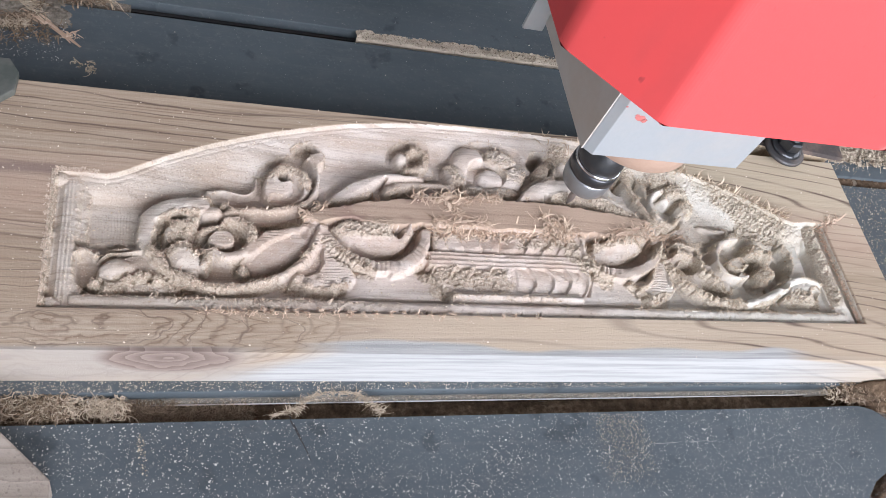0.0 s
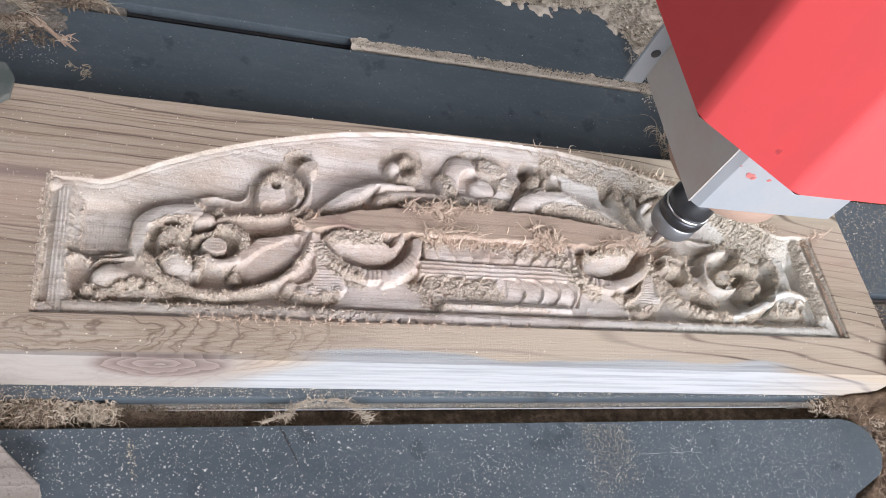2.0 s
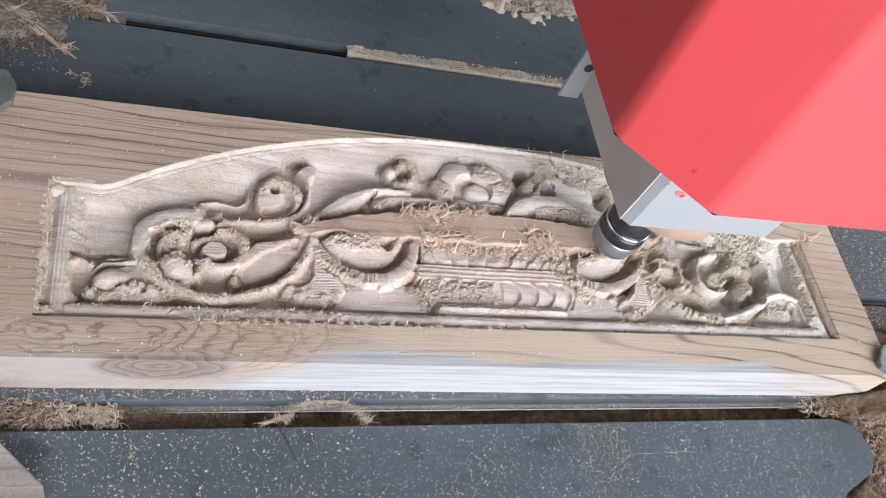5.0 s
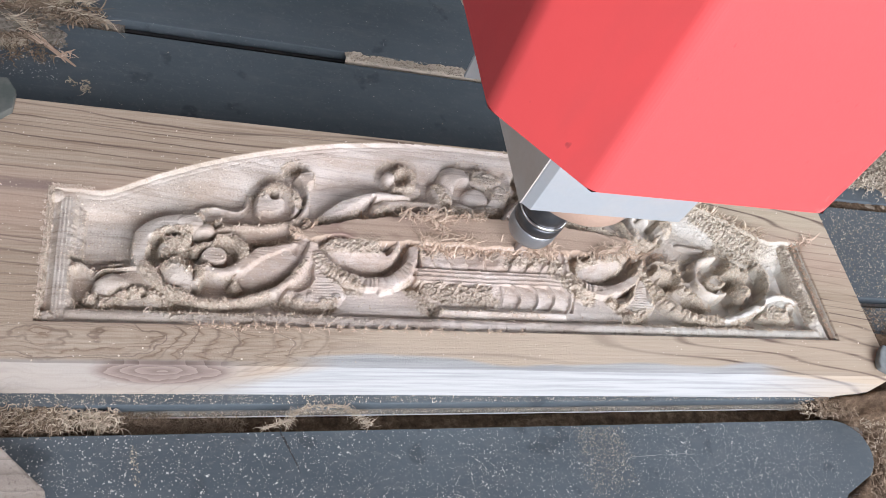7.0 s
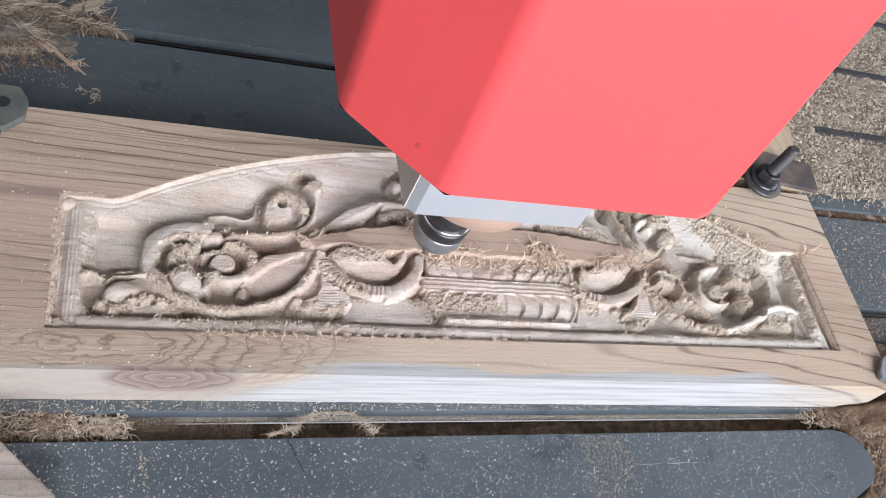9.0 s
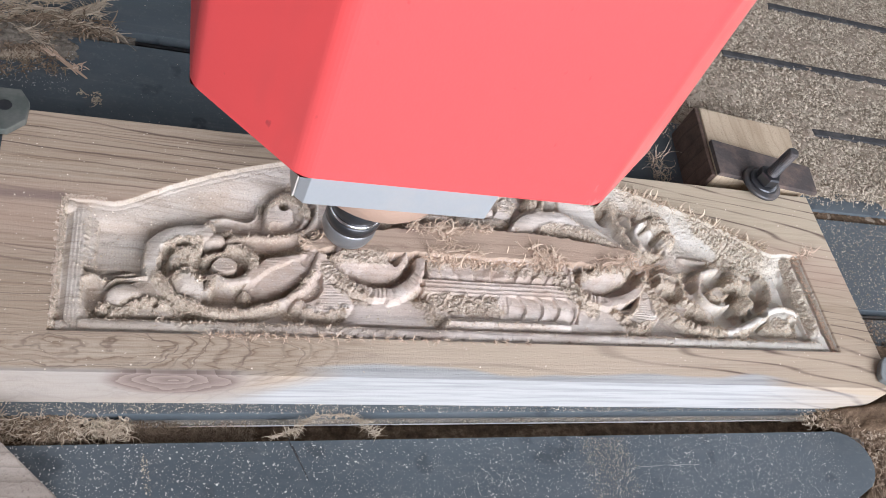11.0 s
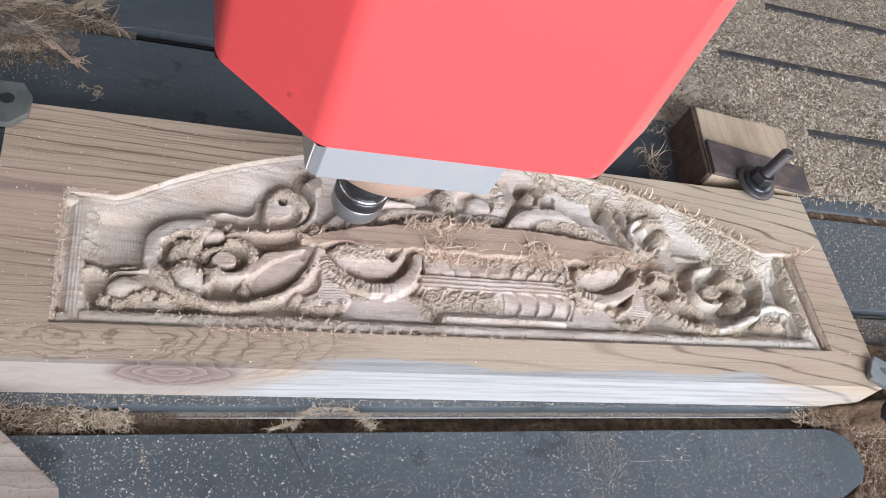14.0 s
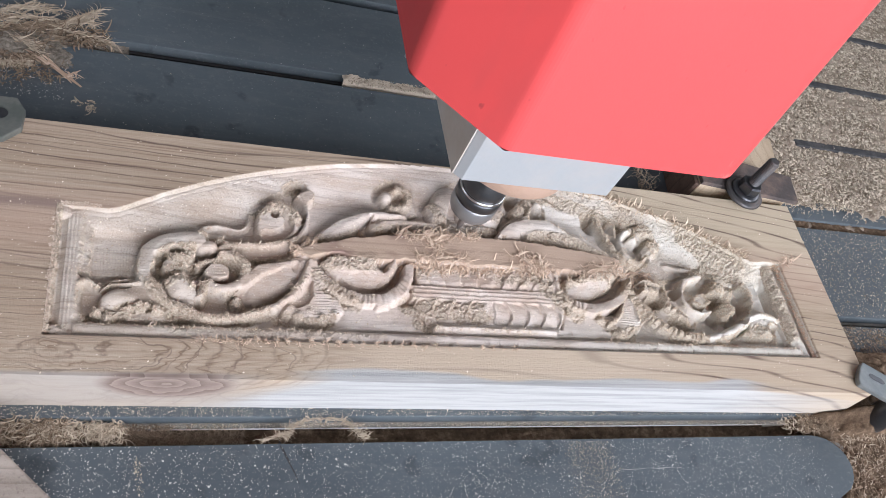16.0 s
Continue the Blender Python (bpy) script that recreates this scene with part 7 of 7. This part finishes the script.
strands("arch_fibres", along([(0.49, 0.177), (0.45, 0.183), (0.41, 0.187), (0.37, 0.188)], 30, 0.002), 26, 0.016, 0.0011, (10, 60), 90, M_STRAND_PALE, "long single fibres on the arch", 48)
strands("field_fibres", along([(0.18, 0.086), (0.21, 0.099), (0.24, 0.108), (0.30, 0.1075), (0.36, 0.1130)], 60, 0.004), 900, 0.011, 0.0012, (-10, 30), 140, M_STRAND, "torn fibres at the uncut field", 42)
strands("field_fibres", along([(0.27, 0.080), (0.32, 0.080), (0.36, 0.081), (0.42, 0.082)], 60, 0.004), 800, 0.012, 0.0012, (-10, 28), 140, M_STRAND, "torn fibres at the uncut field", 43)
strands("field_shavings", along([(0.385, 0.092), (0.40, 0.087), (0.41, 0.085)], 30, 0.006, 0.002), 150, 0.014, 0.0014, (-8, 24), 100, M_STRAND, "heap of curled shavings on the uncut field", 44)
strands("field_shavings", along([(0.270, 0.1085), (0.283, 0.1100), (0.300, 0.1110), (0.318, 0.1130)], 40, 0.0035, 0.002), 80, 0.016, 0.0012, (-6, 10), 80, M_STRAND, "loose curls along the edge of the uncut field", 71, (10, 40))
strands("field_shavings", along([(0.285, 0.0850), (0.300, 0.0850), (0.318, 0.0845), (0.335, 0.0850)], 40, 0.003, 0.002), 80, 0.015, 0.0012, (-6, 10), 80, M_STRAND, "loose curls along the edge of the uncut field", 72, (0, 35))
strands("field_shavings", along([(0.455, 0.0850), (0.475, 0.0870), (0.495, 0.0900), (0.530, 0.0930)], 40, 0.003, 0.002), 130, 0.018, 0.0012, (-6, 9), 60, M_STRAND, "loose curls along the edge of the uncut field", 73, (5, 25))
strands("field_shavings", along([(0.30, 0.1080), (0.305, 0.101), (0.308, 0.092)], 30, 0.004, 0.001), 70, 0.016, 0.0013, (-5, 25), 100, M_STRAND, "brown shavings lying across the uncut field", 49)
strands("field_fibres", along([(0.45, 0.084), (0.49, 0.088), (0.54, 0.092)], 30, 0.005), 300, 0.014, 0.0011, (-8, 30), 120, M_STRAND, "torn fibres at the end of the uncut field", 45)
strands("edge_fibres", along([(0.10, -0.0012), (0.16, -0.0012), (0.26, -0.0012), (0.36, -0.0012)], 60, 0.0018), 380, 0.0060, 0.0007, (0, 50), 120, M_STRAND, "torn fibres along the lower edge", 46)
strands("edge_fibres", along([(0.0, 0.004), (0.0, 0.05), (0.0, 0.105), (0.012, 0.1115), (0.03, 0.1115)], 60, 0.0015), 1300, 0.0019, 0.0010, (0, 35), 120, M_STRAND_PALE, "torn fibres along the end groove", 50)
strands("edge_fibres", along([(0.6970, 0.003), (0.6970, 0.055), (0.6970, 0.109)], 80, 0.0016), 1100, 0.0028, 0.0009, (0, 50), 100, M_STRAND, "brown torn fibres in the end groove", 66)
strands("corner_fibres", along([(0.69, 0.108), (0.705, 0.112), (0.722, 0.119)], 20, 0.003), 90, 0.014, 0.0014, (-5, 30), 120, M_STRAND, "brown torn fibres at the carving's corner", 47)
pick = np.random.default_rng(60).choice(len(BTOP), 34000, p=BWEIGHT)
strands("relief_fibres", np.hstack([BTOP[pick[:1700]], np.full((1700, 3), 0.0004)]), 1700, 0.0050, 0.0008, (0, 60), 130, M_STRAND_PALE, "longer torn fibres on the relief", 53)
strands("relief_fibres", np.hstack([BTOP[pick[:14000]], np.full((14000, 3), 0.0004)]), 14000, 0.0027, 0.0006, (5, 75), 130, M_STRAND_PALE, "fine torn fibres all over the relief", 51)
def on_board(rng, n):
    p = np.stack([-0.045 + 0.79 * rng.random(n) ** 1.7, -0.029 + 0.21 * rng.random(n), np.zeros(n)], -1)
    arch_y = np.interp(np.where(p[:, 0] < 0.35, p[:, 0], 0.70 - p[:, 0]), ARCH[:, 0], ARCH[:, 1])
    bare = (p[:, 0] < -0.001) | (p[:, 0] > 0.701) | (p[:, 1] < -0.001) | (p[:, 1] > arch_y + 0.001)
    return p[bare]


chips("board_chips", 650, on_board, 0.0008, M_CHIP, "stray chips on the uncut board", 62)
crumbs = np.random.default_rng(61).choice(len(BTOP), 6000, p=BWEIGHT)
chips("relief_crumbs", 6000, lambda rng, n: BTOP[crumbs], 0.0010, M_STRAND_PALE, "crumbs of torn wood clinging to the relief", 56)
chips("relief_dust", 9000, lambda rng, n: BTOP[rng.choice(len(BTOP), n, p=np.clip(-BTOP[:, 2], 0.0004, 0.006) / np.clip(-BTOP[:, 2], 0.0004, 0.006).sum())], 0.0008, M_CHIP, "fine dust and chips on the carved board", 52)


def motions():
    walk(head, [(t, pose(x, y, z)) for t, x, y, z in TIP])


motions()
